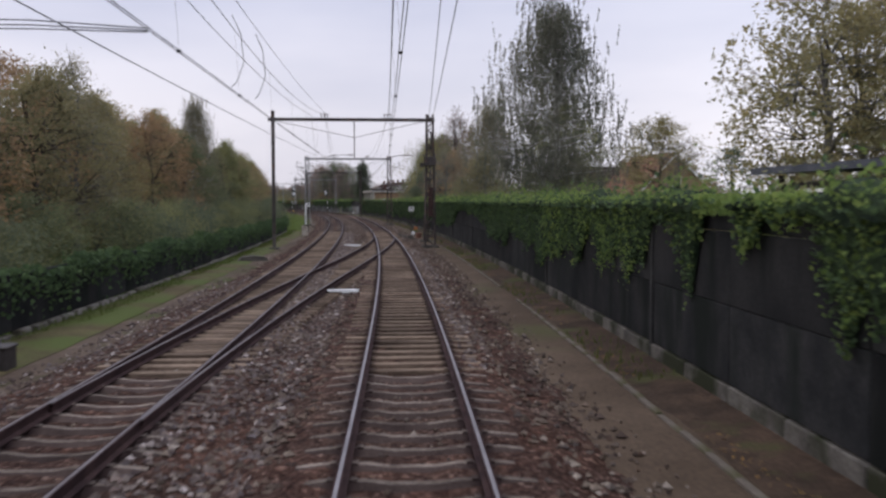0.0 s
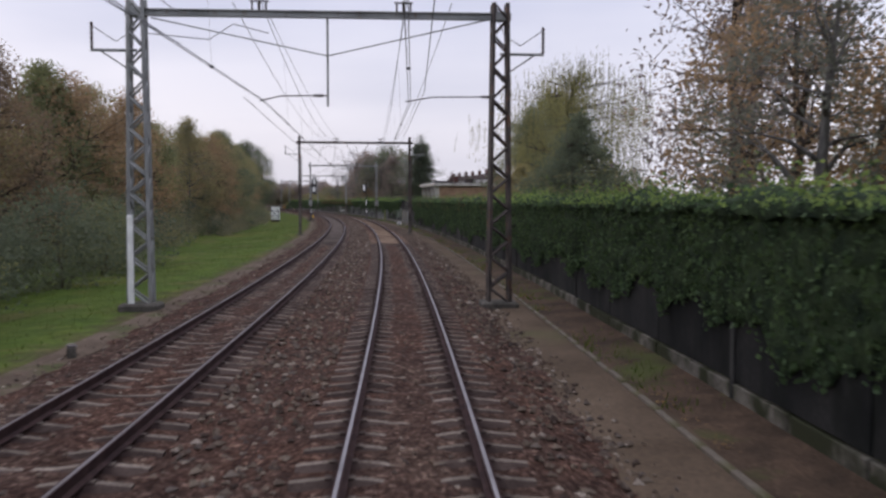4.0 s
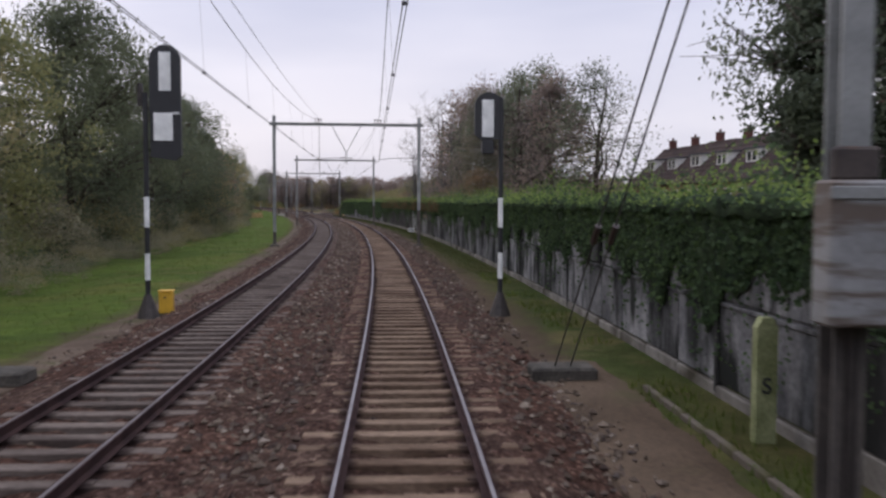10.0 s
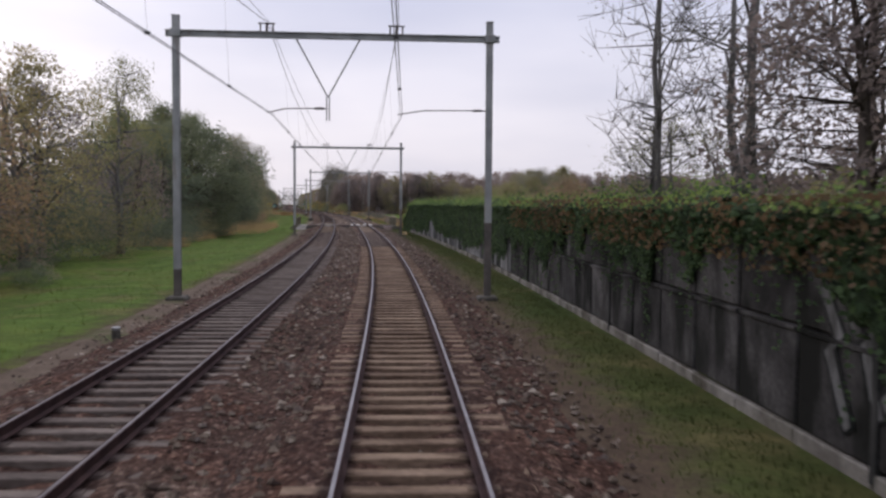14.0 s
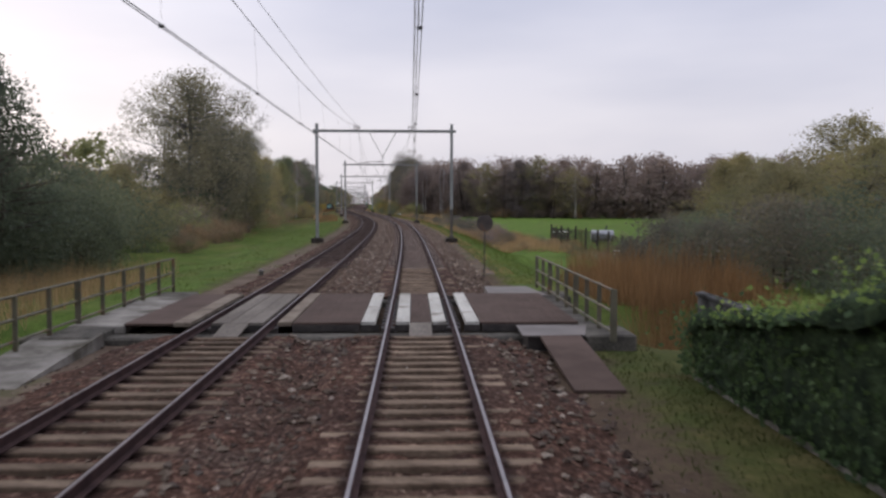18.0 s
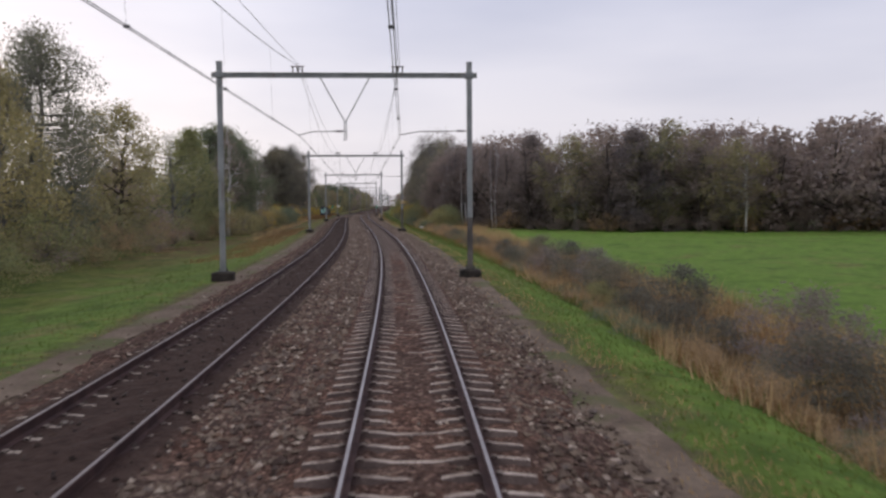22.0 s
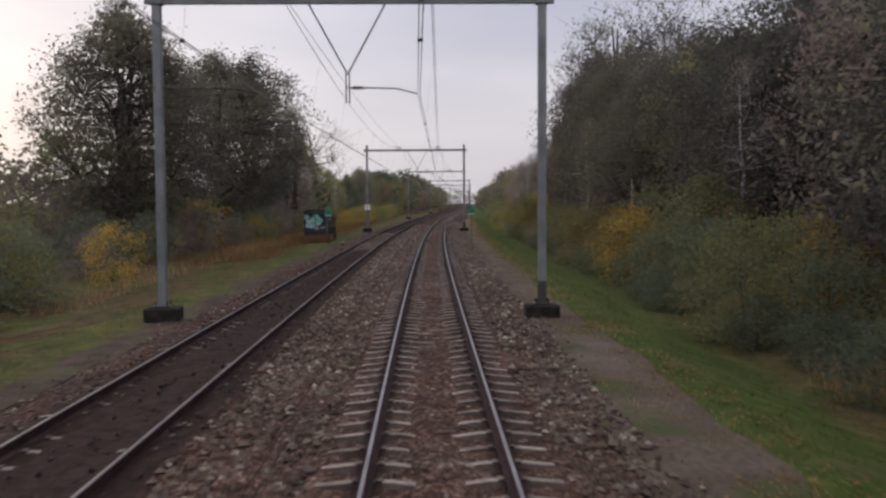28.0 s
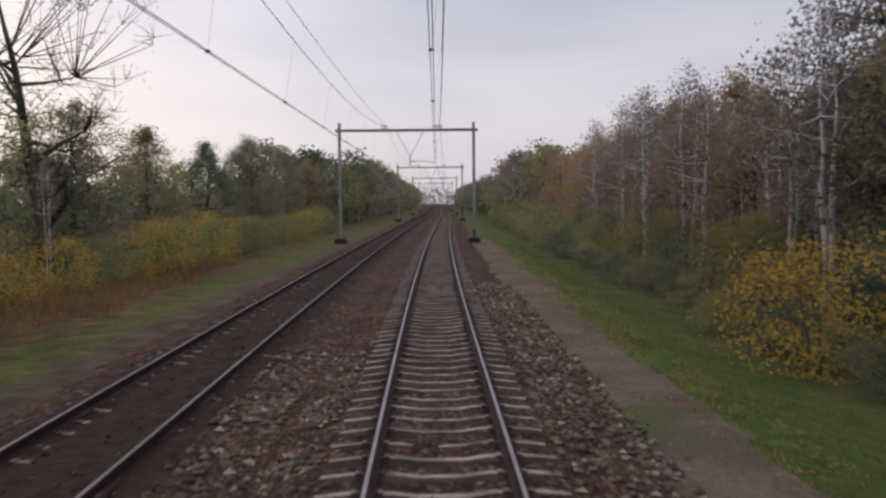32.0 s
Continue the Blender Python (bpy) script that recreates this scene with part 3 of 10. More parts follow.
def banded_ground(name):
    """Field soil and turf: green turf with dry patches; bare brown soil beside the line, by distance from it (uv: along, across)."""
    m, n, l = nodes_of(name)
    uv = n.new("ShaderNodeUVMap")
    uv.uv_map = "line"
    sep = n.new("ShaderNodeSeparateXYZ")
    l.new(uv.outputs[0], sep.inputs[0])
    vec = coords(n, l, "Object", False)
    nb = noise_of(n, l, vec, 0.16, 5.0)
    nf = noise_of(n, l, vec, 1.6, 6.0, None, 0.7)
    nt = noise_of(n, l, vec, 14.0, 5.0, None, 0.7)
    turf = ramp_of(n, l, nb, (0.30, (0.060, 0.078, 0.019)), (0.5, (0.070, 0.106, 0.021)), (0.72, (0.112, 0.105, 0.032)))
    # dead brown grass on the western verge in the last third of the line
    du, west = n.new("ShaderNodeMapRange"), n.new("ShaderNodeMapRange")
    for node, lo, hi, src in ((du, 520.0, 572.0, "X"), (west, -7.0, -9.5, "Y")):
        node.inputs["From Min"].default_value, node.inputs["From Max"].default_value = lo, hi
        l.new(sep.outputs[src], node.inputs["Value"])
    dm = n.new("ShaderNodeMath")
    dm.operation = "MULTIPLY"
    wide = n.new("ShaderNodeMapRange")                      # it ends below the wood
    wide.inputs["From Min"].default_value, wide.inputs["From Max"].default_value = -26.0, -18.0
    l.new(sep.outputs["Y"], wide.inputs["Value"])
    dw = n.new("ShaderNodeMath")
    dw.operation = "MULTIPLY"
    l.new(west.outputs[0], dw.inputs[0]); l.new(wide.outputs[0], dw.inputs[1])
    l.new(du.outputs[0], dm.inputs[0]); l.new(dw.outputs[0], dm.inputs[1])
    dn = n.new("ShaderNodeMath")
    dn.operation = "MULTIPLY"
    l.new(dm.outputs[0], dn.inputs[0])
    l.new(ramp_of(n, l, noise_of(n, l, vec, 0.22, 4.0), (0.31, (0, 0, 0)), (0.47, (1, 1, 1))), dn.inputs[1])
    turf = mix_of(n, l, dn.outputs[0], turf, ramp_of(n, l, nf, (0.35, (0.060, 0.040, 0.022)), (0.65, (0.105, 0.068, 0.034))))
    # the grazed meadow beyond the ditch is a fresher green
    fm, fs = n.new("ShaderNodeMapRange"), n.new("ShaderNodeMapRange")
    for node, lo, hi, src in ((fm, 8.0, 10.5, "Y"), (fs, 430.0, 450.0, "X")):
        node.inputs["From Min"].default_value, node.inputs["From Max"].default_value = lo, hi
        l.new(sep.outputs[src], node.inputs["Value"])
    ff = n.new("ShaderNodeMath")
    ff.operation = "MULTIPLY"
    l.new(fm.outputs[0], ff.inputs[0]); l.new(fs.outputs[0], ff.inputs[1])
    fe = n.new("ShaderNodeMapRange")
    fe.inputs["From Min"].default_value, fe.inputs["From Max"].default_value = 648.0, 625.0
    l.new(sep.outputs["X"], fe.inputs["Value"])
    fg = n.new("ShaderNodeMath")
    fg.operation = "MULTIPLY"
    l.new(ff.outputs[0], fg.inputs[0]); l.new(fe.outputs[0], fg.inputs[1])
    turf = mix_of(n, l, fg.outputs[0], turf, (0.088, 0.150, 0.026))
    en = None
    for lo, hi, src in ((3.9, 4.8, "Y"), (440.0, 452.0, "X"), (600.0, 540.0, "X")):
        q = n.new("ShaderNodeMapRange")
        q.inputs["From Min"].default_value, q.inputs["From Max"].default_value = lo, hi
        l.new(sep.outputs[src], q.inputs["Value"])
        if en is not None:
            k = n.new("ShaderNodeMath")
            k.operation = "MULTIPLY"
            l.new(en.outputs[0], k.inputs[0]); l.new(q.outputs[0], k.inputs[1])
            q = k
        en = q
    turf = mix_of(n, l, en.outputs[0], turf, (0.086, 0.140, 0.027))
    # below the eastern wood the grass is thin, over dark soil and old leaves
    wm = None
    for lo, hi, src in ((6.9, 8.6, "Y"), (632.0, 655.0, "X")):
        q = n.new("ShaderNodeMapRange")
        q.inputs["From Min"].default_value, q.inputs["From Max"].default_value = lo, hi
        l.new(sep.outputs[src], q.inputs["Value"])
        if wm is not None:
            k = n.new("ShaderNodeMath")
            k.operation = "MULTIPLY"
            l.new(wm.outputs[0], k.inputs[0]); l.new(q.outputs[0], k.inputs[1])
            q = k
        wm = q
    turf = mix_of(n, l, wm.outputs[0], turf, ramp_of(n, l, nf, (0.35, (0.040, 0.036, 0.020)), (0.65, (0.070, 0.050, 0.028))))
    # and the whole eastern verge there is duller, with leaves trodden into it
    vm = None
    for lo, hi, src in ((3.0, 3.6, "Y"), (618.0, 645.0, "X")):
        q = n.new("ShaderNodeMapRange")
        q.inputs["From Min"].default_value, q.inputs["From Max"].default_value = lo, hi
        l.new(sep.outputs[src], q.inputs["Value"])
        if vm is not None:
            k = n.new("ShaderNodeMath")
            k.operation = "MULTIPLY"
            l.new(vm.outputs[0], k.inputs[0]); l.new(q.outputs[0], k.inputs[1])
            q = k
        vm = q
    vd = n.new("ShaderNodeMath")
    vd.operation = "MULTIPLY"
    l.new(vm.outputs[0], vd.inputs[0])
    l.new(ramp_of(n, l, noise_of(n, l, vec, 0.5, 5.0, None, 0.65), (0.40, (0.35, 0.35, 0.35)), (0.60, (0.85, 0.85, 0.85))), vd.inputs[1])
    turf = mix_of(n, l, vd.outputs[0], turf, (0.064, 0.074, 0.024))
    # short fresh turf on the western verge either side of the bridge
    tw = None
    for lo, hi, src in ((-7.6, -8.4, "Y"), (-14.5, -12.5, "Y"), (262.0, 300.0, "X"), (600.0, 560.0, "X")):
        q = n.new("ShaderNodeMapRange")
        q.inputs["From Min"].default_value, q.inputs["From Max"].default_value = lo, hi
        l.new(sep.outputs[src], q.inputs["Value"])
        if tw is not None:
            k = n.new("ShaderNodeMath")
            k.operation = "MULTIPLY"
            l.new(tw.outputs[0], k.inputs[0]); l.new(q.outputs[0], k.inputs[1])
            q = k
        tw = q
    te = n.new("ShaderNodeMath")
    te.operation, te.inputs[1].default_value = "MULTIPLY", 0.6
    l.new(tw.outputs[0], te.inputs[0])
    turf = mix_of(n, l, te.outputs[0], turf, (0.084, 0.132, 0.030))
    # dead reed litter in the ditch bottom
    di = None
    for lo, hi, src in ((6.6, 8.2, "Y"), (15.0, 11.0, "Y"), (478.0, 496.0, "X"), (668.0, 646.0, "X")):
        q = n.new("ShaderNodeMapRange")
        q.inputs["From Min"].default_value, q.inputs["From Max"].default_value = lo, hi
        l.new(sep.outputs[src], q.inputs["Value"])
        if di is not None:
            k = n.new("ShaderNodeMath")
            k.operation = "MULTIPLY"
            l.new(di.outputs[0], k.inputs[0]); l.new(q.outputs[0], k.inputs[1])
            q = k
        di = q
    turf = mix_of(n, l, di.outputs[0], turf, ramp_of(n, l, nf, (0.35, (0.085, 0.056, 0.030)), (0.65, (0.155, 0.105, 0.055))))
    # moss and thin brown grass at the foot of the long wall
    mo = None
    for lo, hi, src in ((7.5, 6.0, "Y"), (0.0, 2.0, "Y"), (434.0, 424.0, "X")):
        q = n.new("ShaderNodeMapRange")
        q.inputs["From Min"].default_value, q.inputs["From Max"].default_value = lo, hi
        l.new(sep.outputs[src], q.inputs["Value"])
        if mo is not None:
            k = n.new("ShaderNodeMath")
            k.operation = "MULTIPLY"
            l.new(mo.outputs[0], k.inputs[0]); l.new(q.outputs[0], k.inputs[1])
            q = k
        mo = q
    turf = mix_of(n, l, mo.outputs[0], turf, ramp_of(n, l, nb, (0.35, (0.046, 0.062, 0.018)), (0.65, (0.074, 0.072, 0.027))))
    # leaves and dead stalks strewn over the turf
    turf = mix_of(n, l, ramp_of(n, l, noise_of(n, l, vec, 0.9, 5.0, None, 0.7), (0.56, (0, 0, 0)), (0.70, (0.55, 0.55, 0.55))), turf, (0.105, 0.075, 0.036))
    tuft = noise_of(n, l, vec, 0.55, 6.0, None, 0.65)
    turf = mix_of(n, l, ramp_of(n, l, tuft, (0.38, (0.5, 0.5, 0.5)), (0.50, (0, 0, 0))), turf, (0.040, 0.064, 0.017))
    turf = mix_of(n, l, ramp_of(n, l, noise_of(n, l, vec, 0.31, 6.0, None, 0.7), (0.55, (0, 0, 0)), (0.64, (0.6, 0.6, 0.6))), turf, (0.128, 0.108, 0.050))
    turf = mix_of(n, l, 1.0, turf, ramp_of(n, l, nf, (0.3, (0.62, 0.66, 0.62)), (0.7, (1.25, 1.2, 1.2))), "MULTIPLY")
    turf = mix_of(n, l, 1.0, turf, ramp_of(n, l, nt, (0.25, (0.6, 0.6, 0.6)), (0.75, (1.4, 1.4, 1.4))), "MULTIPLY")
    soil = ramp_of(n, l, nf, (0.3, (0.060, 0.042, 0.030)), (0.7, (0.098, 0.070, 0.048)))
    soil = mix_of(n, l, 1.0, soil, ramp_of(n, l, nt, (0.25, (0.65, 0.65, 0.65)), (0.75, (1.35, 1.35, 1.35))), "MULTIPLY")
    # across: |v + 2| folds both sides of the double line together
    ad = n.new("ShaderNodeMath"); ad.operation, ad.inputs[1].default_value = "ADD", 2.08
    l.new(sep.outputs["Y"], ad.inputs[0])
    ab = n.new("ShaderNodeMath"); ab.operation = "ABSOLUTE"
    l.new(ad.outputs[0], ab.inputs[0])
    wob = n.new("ShaderNodeMath"); wob.operation, wob.inputs[1].default_value = "MULTIPLY_ADD", 2.6
    l.new(nf, wob.inputs[0]); l.new(ab.outputs[0], wob.inputs[2])
    mr = n.new("ShaderNodeMapRange")
    mr.inputs["From Min"].default_value, mr.inputs["From Max"].default_value = 6.35, 7.3
    l.new(wob.outputs[0], mr.inputs["Value"])
    col = mix_of(n, l, mr.outputs[0], soil, turf)
    p = n.new("ShaderNodeBsdfPrincipled")
    l.new(col, p.inputs["Base Color"])
    p.inputs["Roughness"].default_value, p.inputs["Specular IOR Level"].default_value = 0.95, 0.05
    bp = n.new("ShaderNodeBump")
    bp.inputs["Strength"].default_value, bp.inputs["Distance"].default_value = 0.6, 0.06
    l.new(nt, bp.inputs["Height"]); l.new(bp.outputs[0], p.inputs["Normal"])
    o = n.new("ShaderNodeOutputMaterial")
    l.new(p.outputs[0], o.inputs[0])
    return m


def ballast_mat(name):
    """Broken stone: cells of different grey-brown stones with shade painted into the gaps, rust-brown between and
    beside the rails.
    """
    m, n, l = nodes_of(name)
    vec = coords(n, l, "Object", False)
    vo = n.new("ShaderNodeTexVoronoi")
    vo.inputs["Scale"].default_value, vo.inputs["Randomness"].default_value = 13.0, 1.0
    wn_ = n.new("ShaderNodeTexNoise")
    wn_.inputs["Scale"].default_value, wn_.inputs["Detail"].default_value = 9.0, 3.0
    l.new(vec, wn_.inputs["Vector"])
    wa = n.new("ShaderNodeVectorMath")
    wa.operation = "MULTIPLY_ADD"
    wa.inputs[1].default_value = (0.16, 0.16, 0.16)
    l.new(wn_.outputs["Color"], wa.inputs[0]); l.new(vec, wa.inputs[2])
    l.new(wa.outputs[0], vo.inputs["Vector"])
    sepc = n.new("ShaderNodeSeparateColor")
    l.new(vo.outputs["Color"], sepc.inputs[0])
    stone = ramp_of(n, l, sepc.outputs[0], (0.0, (0.044, 0.031, 0.027)), (0.4, (0.076, 0.056, 0.047)), (0.7, (0.106, 0.082, 0.069)), (0.85, (0.090, 0.061, 0.050)), (1.0, (0.20, 0.168, 0.145)))
    # crevice shade as colour: every cell darkens away from its middle
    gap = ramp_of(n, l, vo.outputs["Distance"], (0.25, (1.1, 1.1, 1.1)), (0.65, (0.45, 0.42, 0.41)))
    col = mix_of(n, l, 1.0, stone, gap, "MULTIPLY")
    nb = noise_of(n, l, vec, 0.33, 5.0)
    col = mix_of(n, l, 1.0, col, ramp_of(n, l, nb, (0.3, (1.15, 1.10, 1.04)), (0.47, (0.90, 0.78, 0.76)), (0.55, (1.12, 0.90, 0.82)), (0.7, (1.15, 1.16, 1.15))), "MULTIPLY")
    fine = ramp_of(n, l, noise_of(n, l, vec, 2.6, 6.0, None, 0.75), (0.3, (0.62, 0.60, 0.60)), (0.7, (1.35, 1.35, 1.35)))
    col = mix_of(n, l, 1.0, col, fine, "MULTIPLY")
    # the second track's bed beyond the bridge is choked with smooth brown mud
    uv = n.new("ShaderNodeUVMap")
    uv.uv_map = "line"
    sp = n.new("ShaderNodeSeparateXYZ")
    l.new(uv.outputs[0], sp.inputs[0])
    mud = n.new("ShaderNodeMapRange")
    mud.inputs["From Min"].default_value, mud.inputs["From Max"].default_value = 0.1, 0.9
    l.new(sp.outputs["X"], mud.inputs["Value"])
    nm = noise_of(n, l, vec, 5.0, 5.0)
    col = mix_of(n, l, mud.outputs[0], col, ramp_of(n, l, nm, (0.3, (0.024, 0.0155, 0.0135)), (0.7, (0.046, 0.0315, 0.0270))))
    # fresh, paler stone in the newer bed beyond the bridge
    new_ = n.new("ShaderNodeMapRange")
    new_.inputs["From Min"].default_value, new_.inputs["From Max"].default_value = -0.1, -0.9
    l.new(sp.outputs["X"], new_.inputs["Value"])
    col = mix_of(n, l, new_.outputs[0], col, mix_of(n, l, 1.0, col, (1.24, 1.32, 1.33), "MULTIPLY"))
    col = mix_of(n, l, 1.0, rail_dirt(n, l, col), (1.06, 0.98, 0.92), "MULTIPLY")
    p = n.new("ShaderNodeBsdfPrincipled")
    l.new(col, p.inputs["Base Color"])
    p.inputs["Roughness"].default_value, p.inputs["Specular IOR Level"].default_value = 0.92, 0.05
    bp = n.new("ShaderNodeBump")
    bp.invert = True
    bp.inputs["Strength"].default_value, bp.inputs["Distance"].default_value = 0.9, 0.04
    l.new(vo.outputs["Distance"], bp.inputs["Height"]); l.new(bp.outputs[0], p.inputs["Normal"])
    o = n.new("ShaderNodeOutputMaterial")
    l.new(p.outputs[0], o.inputs[0])
    return m


M["ground"] = banded_ground("turf_and_soil")
M["ballast"] = ballast_mat("track_ballast")
M["path_soft"] = surface("worn_earth_path", (0.078, 0.056, 0.041), (0.124, 0.092, 0.068), 0.8, 9.0, 0.95, 0, 0.6, 0.03, 0.4, stain=(0.064, 0.066, 0.028), stain_at=(0.52, 0.64), stain_scale=0.6, jitter=False)
M["path"] = surface("trodden_cinder_path", (0.070, 0.049, 0.033), (0.108, 0.077, 0.053), 0.5, 16.0, 0.95, 0, 0.5, 0.02, 0.35, stain=(0.070, 0.072, 0.030), stain_at=(0.55, 0.72), stain_scale=0.22, jitter=False)
M["soil"] = surface("bare_soil_with_dead_leaves", (0.044, 0.031, 0.022), (0.086, 0.057, 0.039), 1.4, 18.0, 0.95, 0, 0.6, 0.03, 0.5, stain=(0.066, 0.074, 0.026), stain_at=(0.55, 0.66), stain_scale=0.5, jitter=False)
M["verge_soil"] = surface("thin_grass_over_soil", (0.070, 0.056, 0.030), (0.118, 0.094, 0.050), 0.9, 14.0, 0.95, 0, 0.6, 0.03, 0.45, stain=(0.074, 0.092, 0.028), stain_at=(0.42, 0.58), stain_scale=0.45, jitter=False)
M["water"] = plain("dark_ditch_water", (0.02, 0.02, 0.016), 0.08)

# ---- the line in plan: curvature every 50 m, walked out metre by metre ----
CURVE = [0.000932, 0.000831, 0.000778, 0.000879, 0.001053, 0.001039, 0.001116, 0.001062, 0.000339, 0.000277, 0.000926, 0.000864,
         0.000071, -0.000321, -0.000446, -0.000438, -0.000159, 0.000081, 0.000139, 0.000085, 0, 0, 0, 0, 0, 0, 0]
BACK = 120
L_S = np.arange(-BACK, 1901, 1.0)
L_K = np.interp(L_S, np.arange(0, 1301, 50.0), CURVE)
L_TH = np.concatenate([[0], np.cumsum((L_K[1:] + L_K[:-1]) / 2)])
L_TH -= L_TH[BACK]
L_X = np.concatenate([[0], np.cumsum(-(np.sin(L_TH[1:]) + np.sin(L_TH[:-1])) / 2)])
L_Y = np.concatenate([[0], np.cumsum((np.cos(L_TH[1:]) + np.cos(L_TH[:-1])) / 2)])
L_X -= L_X[BACK]
L_Y -= L_Y[BACK]
TRACK2 = -4.16            # centre of the second track
UP = Vector((0, 0, 1))


def line(s, lat, z=0.0):
    """World places for distance s along the line, lat to its right, z over the rails (arrays or numbers)."""
    s, lat, z = np.broadcast_arrays(np.asarray(s, float), np.asarray(lat, float), np.asarray(z, float))
    th = np.interp(s, L_S, L_TH)
    return np.stack([np.interp(s, L_S, L_X) + lat * np.cos(th), np.interp(s, L_S, L_Y) + lat * np.sin(th), z], -1)


def at(s, lat=0.0, z=0.0, turn=0.0, scale=1.0, tilt=0.0):
    """Pose of a thing beside the line: its y runs along the line, its x to the right."""
    p = line(s, lat, z)
    sc = scale if isinstance(scale, tuple) else (scale,) * 3
    return Matrix.LocRotScale(Vector(p), Euler((0, radians(tilt), float(np.interp(s, L_S, L_TH)) + radians(turn))), Vector(sc))


# ---- mesh building ----
class Build:
    def __init__(self):
        self.v, self.f = [], []

    def add(self, verts, faces):
        k = len(self.v)
        self.v.extend(tuple(map(float, p)) for p in verts)
        self.f.extend(tuple(i + k for i in q) for q in faces)
        return self

    def box(self, c, size, ch=0.0, m=None):
        """A block about c, with its edges chamfered by ch."""
        hx, hy, hz = (v / 2 for v in size)
        if ch <= 0:
            rings = [(-hz, 0), (hz, 0)]
        else:
            rings = [(-hz, ch), (-hz + ch, 0), (hz - ch, 0), (hz, ch)]
        vs, fs = [], []
        cut = min(ch, hx * 0.5, hy * 0.5)
        for z, ins in rings:
            a, b = hx - min(ins, cut), hy - min(ins, cut)
            if ch > 0:
                ring = [(a - cut, -b), (a, -b + cut), (a, b - cut), (a - cut, b), (-a + cut, b), (-a, b - cut), (-a, -b + cut), (-a + cut, -b)]
            else:
                ring = [(a, -b), (a, b), (-a, b), (-a, -b)]
            vs += [(x, y, z) for x, y in ring]
        k = 8 if ch > 0 else 4
        for r in range(len(rings) - 1):
            fs += [(r * k + i, r * k + (i + 1) % k, (r + 1) * k + (i + 1) % k, (r + 1) * k + i) for i in range(k)]
        fs += [tuple(range(k))[::-1], tuple(range((len(rings) - 1) * k, len(rings) * k))]
        vs = [Vector(p) + Vector(c) for p in vs]
        if m is not None:
            vs = [m @ p for p in vs]
        return self.add(vs, fs)

    def tube(self, pts, r, n=6, caps=True):
        """A round bar through points; r is a number or one for each point."""
        pts = [Vector(p) for p in pts]
        rs = r if isinstance(r, (list, tuple)) else [r] * len(pts)
        vs, fs = [], []
        side = None
        for i, p in enumerate(pts):
            d = (pts[min(i + 1, len(pts) - 1)] - pts[max(i - 1, 0)]).normalized()
            if side is None or abs(side.dot(d)) > 0.95:
                side = d.cross(Vector((0.3, 0.9, 0.2)) if abs(d.z) > 0.8 else UP).normalized()
            side = (side - d * side.dot(d)).normalized()
            o = d.cross(side)
            vs += [p + (side * math.cos(2 * math.pi * j / n) + o * math.sin(2 * math.pi * j / n)) * rs[i] for j in range(n)]
        for i in range(len(pts) - 1):
            fs += [(i * n + j, i * n + (j + 1) % n, (i + 1) * n + (j + 1) % n, (i + 1) * n + j) for j in range(n)]
        if caps:
            fs += [tuple(range(n))[::-1], tuple(range((len(pts) - 1) * n, len(pts) * n))]
        return self.add(vs, fs)

    def prism(self, ring, y0, y1, axis="y"):
        """A flat outline (x, z) pulled from y0 to y1."""
        n = len(ring)
        if axis == "y":
            vs = [(x, y0, z) for x, z in ring] + [(x, y1, z) for x, z in ring]
        elif axis == "z":
            vs = [(x, y, y0) for x, y in ring] + [(x, y, y1) for x, y in ring]
        else:
            vs = [(y0, x, z) for x, z in ring] + [(y1, x, z) for x, z in ring]
        fs = [(i, (i + 1) % n, n + (i + 1) % n, n + i) for i in range(n)] + [tuple(range(n))[::-1], tuple(range(n, 2 * n))]
        return self.add(vs, fs)

    def disc(self, c, r, y0, y1, n=28):
        return self.prism([(c[0] + r * math.cos(2 * math.pi * i / n), c[1] + r * math.sin(2 * math.pi * i / n)) for i in range(n)], y0, y1)

    def mesh(self, name, material, smooth=False):
        me = bpy.data.meshes.new(name)
        me.from_pydata(self.v, [], self.f)
        me.validate()
        bm = bmesh.new()
        bm.from_mesh(me)
        bmesh.ops.recalc_face_normals(bm, faces=bm.faces)
        bm.to_mesh(me)
        bm.free()
        me.materials.append(material)
        if smooth:
            me.shade_smooth()
        return me


def fast_mesh(name, v, f, material, smooth=False, uv=None):
    """A mesh from arrays: v (n, 3), f (m, 3 or 4)."""
    me = bpy.data.meshes.new(name)
    v, f = np.asarray(v, np.float32), np.asarray(f, np.int32)
    m, k = f.shape
    me.vertices.add(len(v)); me.loops.add(m * k); me.polygons.add(m)
    me.vertices.foreach_set("co", v.ravel())
    me.loops.foreach_set("vertex_index", f.ravel())
    me.polygons.foreach_set("loop_start", np.arange(0, m * k, k, dtype=np.int32))
    me.polygons.foreach_set("use_smooth", np.full(m, smooth))
    if uv is not None:
        layer = me.uv_layers.new(name="line")
        layer.data.foreach_set("uv", np.asarray(uv, np.float32)[f.ravel()].ravel())
    me.update(calc_edges=True)
    me.materials.append(material)
    return me


def thing(name, label, category, m=None, group="", kind="", data=None):
    ob = new(name, data)
    if m is not None:
        ob.matrix_world = m
    return tagged(ob, label, category, group, kind)


def part(name, b, material, parent, label="", smooth=False):
    data = b.mesh(name, material, smooth) if isinstance(b, Build) else b
    ob = new(name, data)
    ob.parent = parent
    if label:
        tagged(ob, label)
    return ob


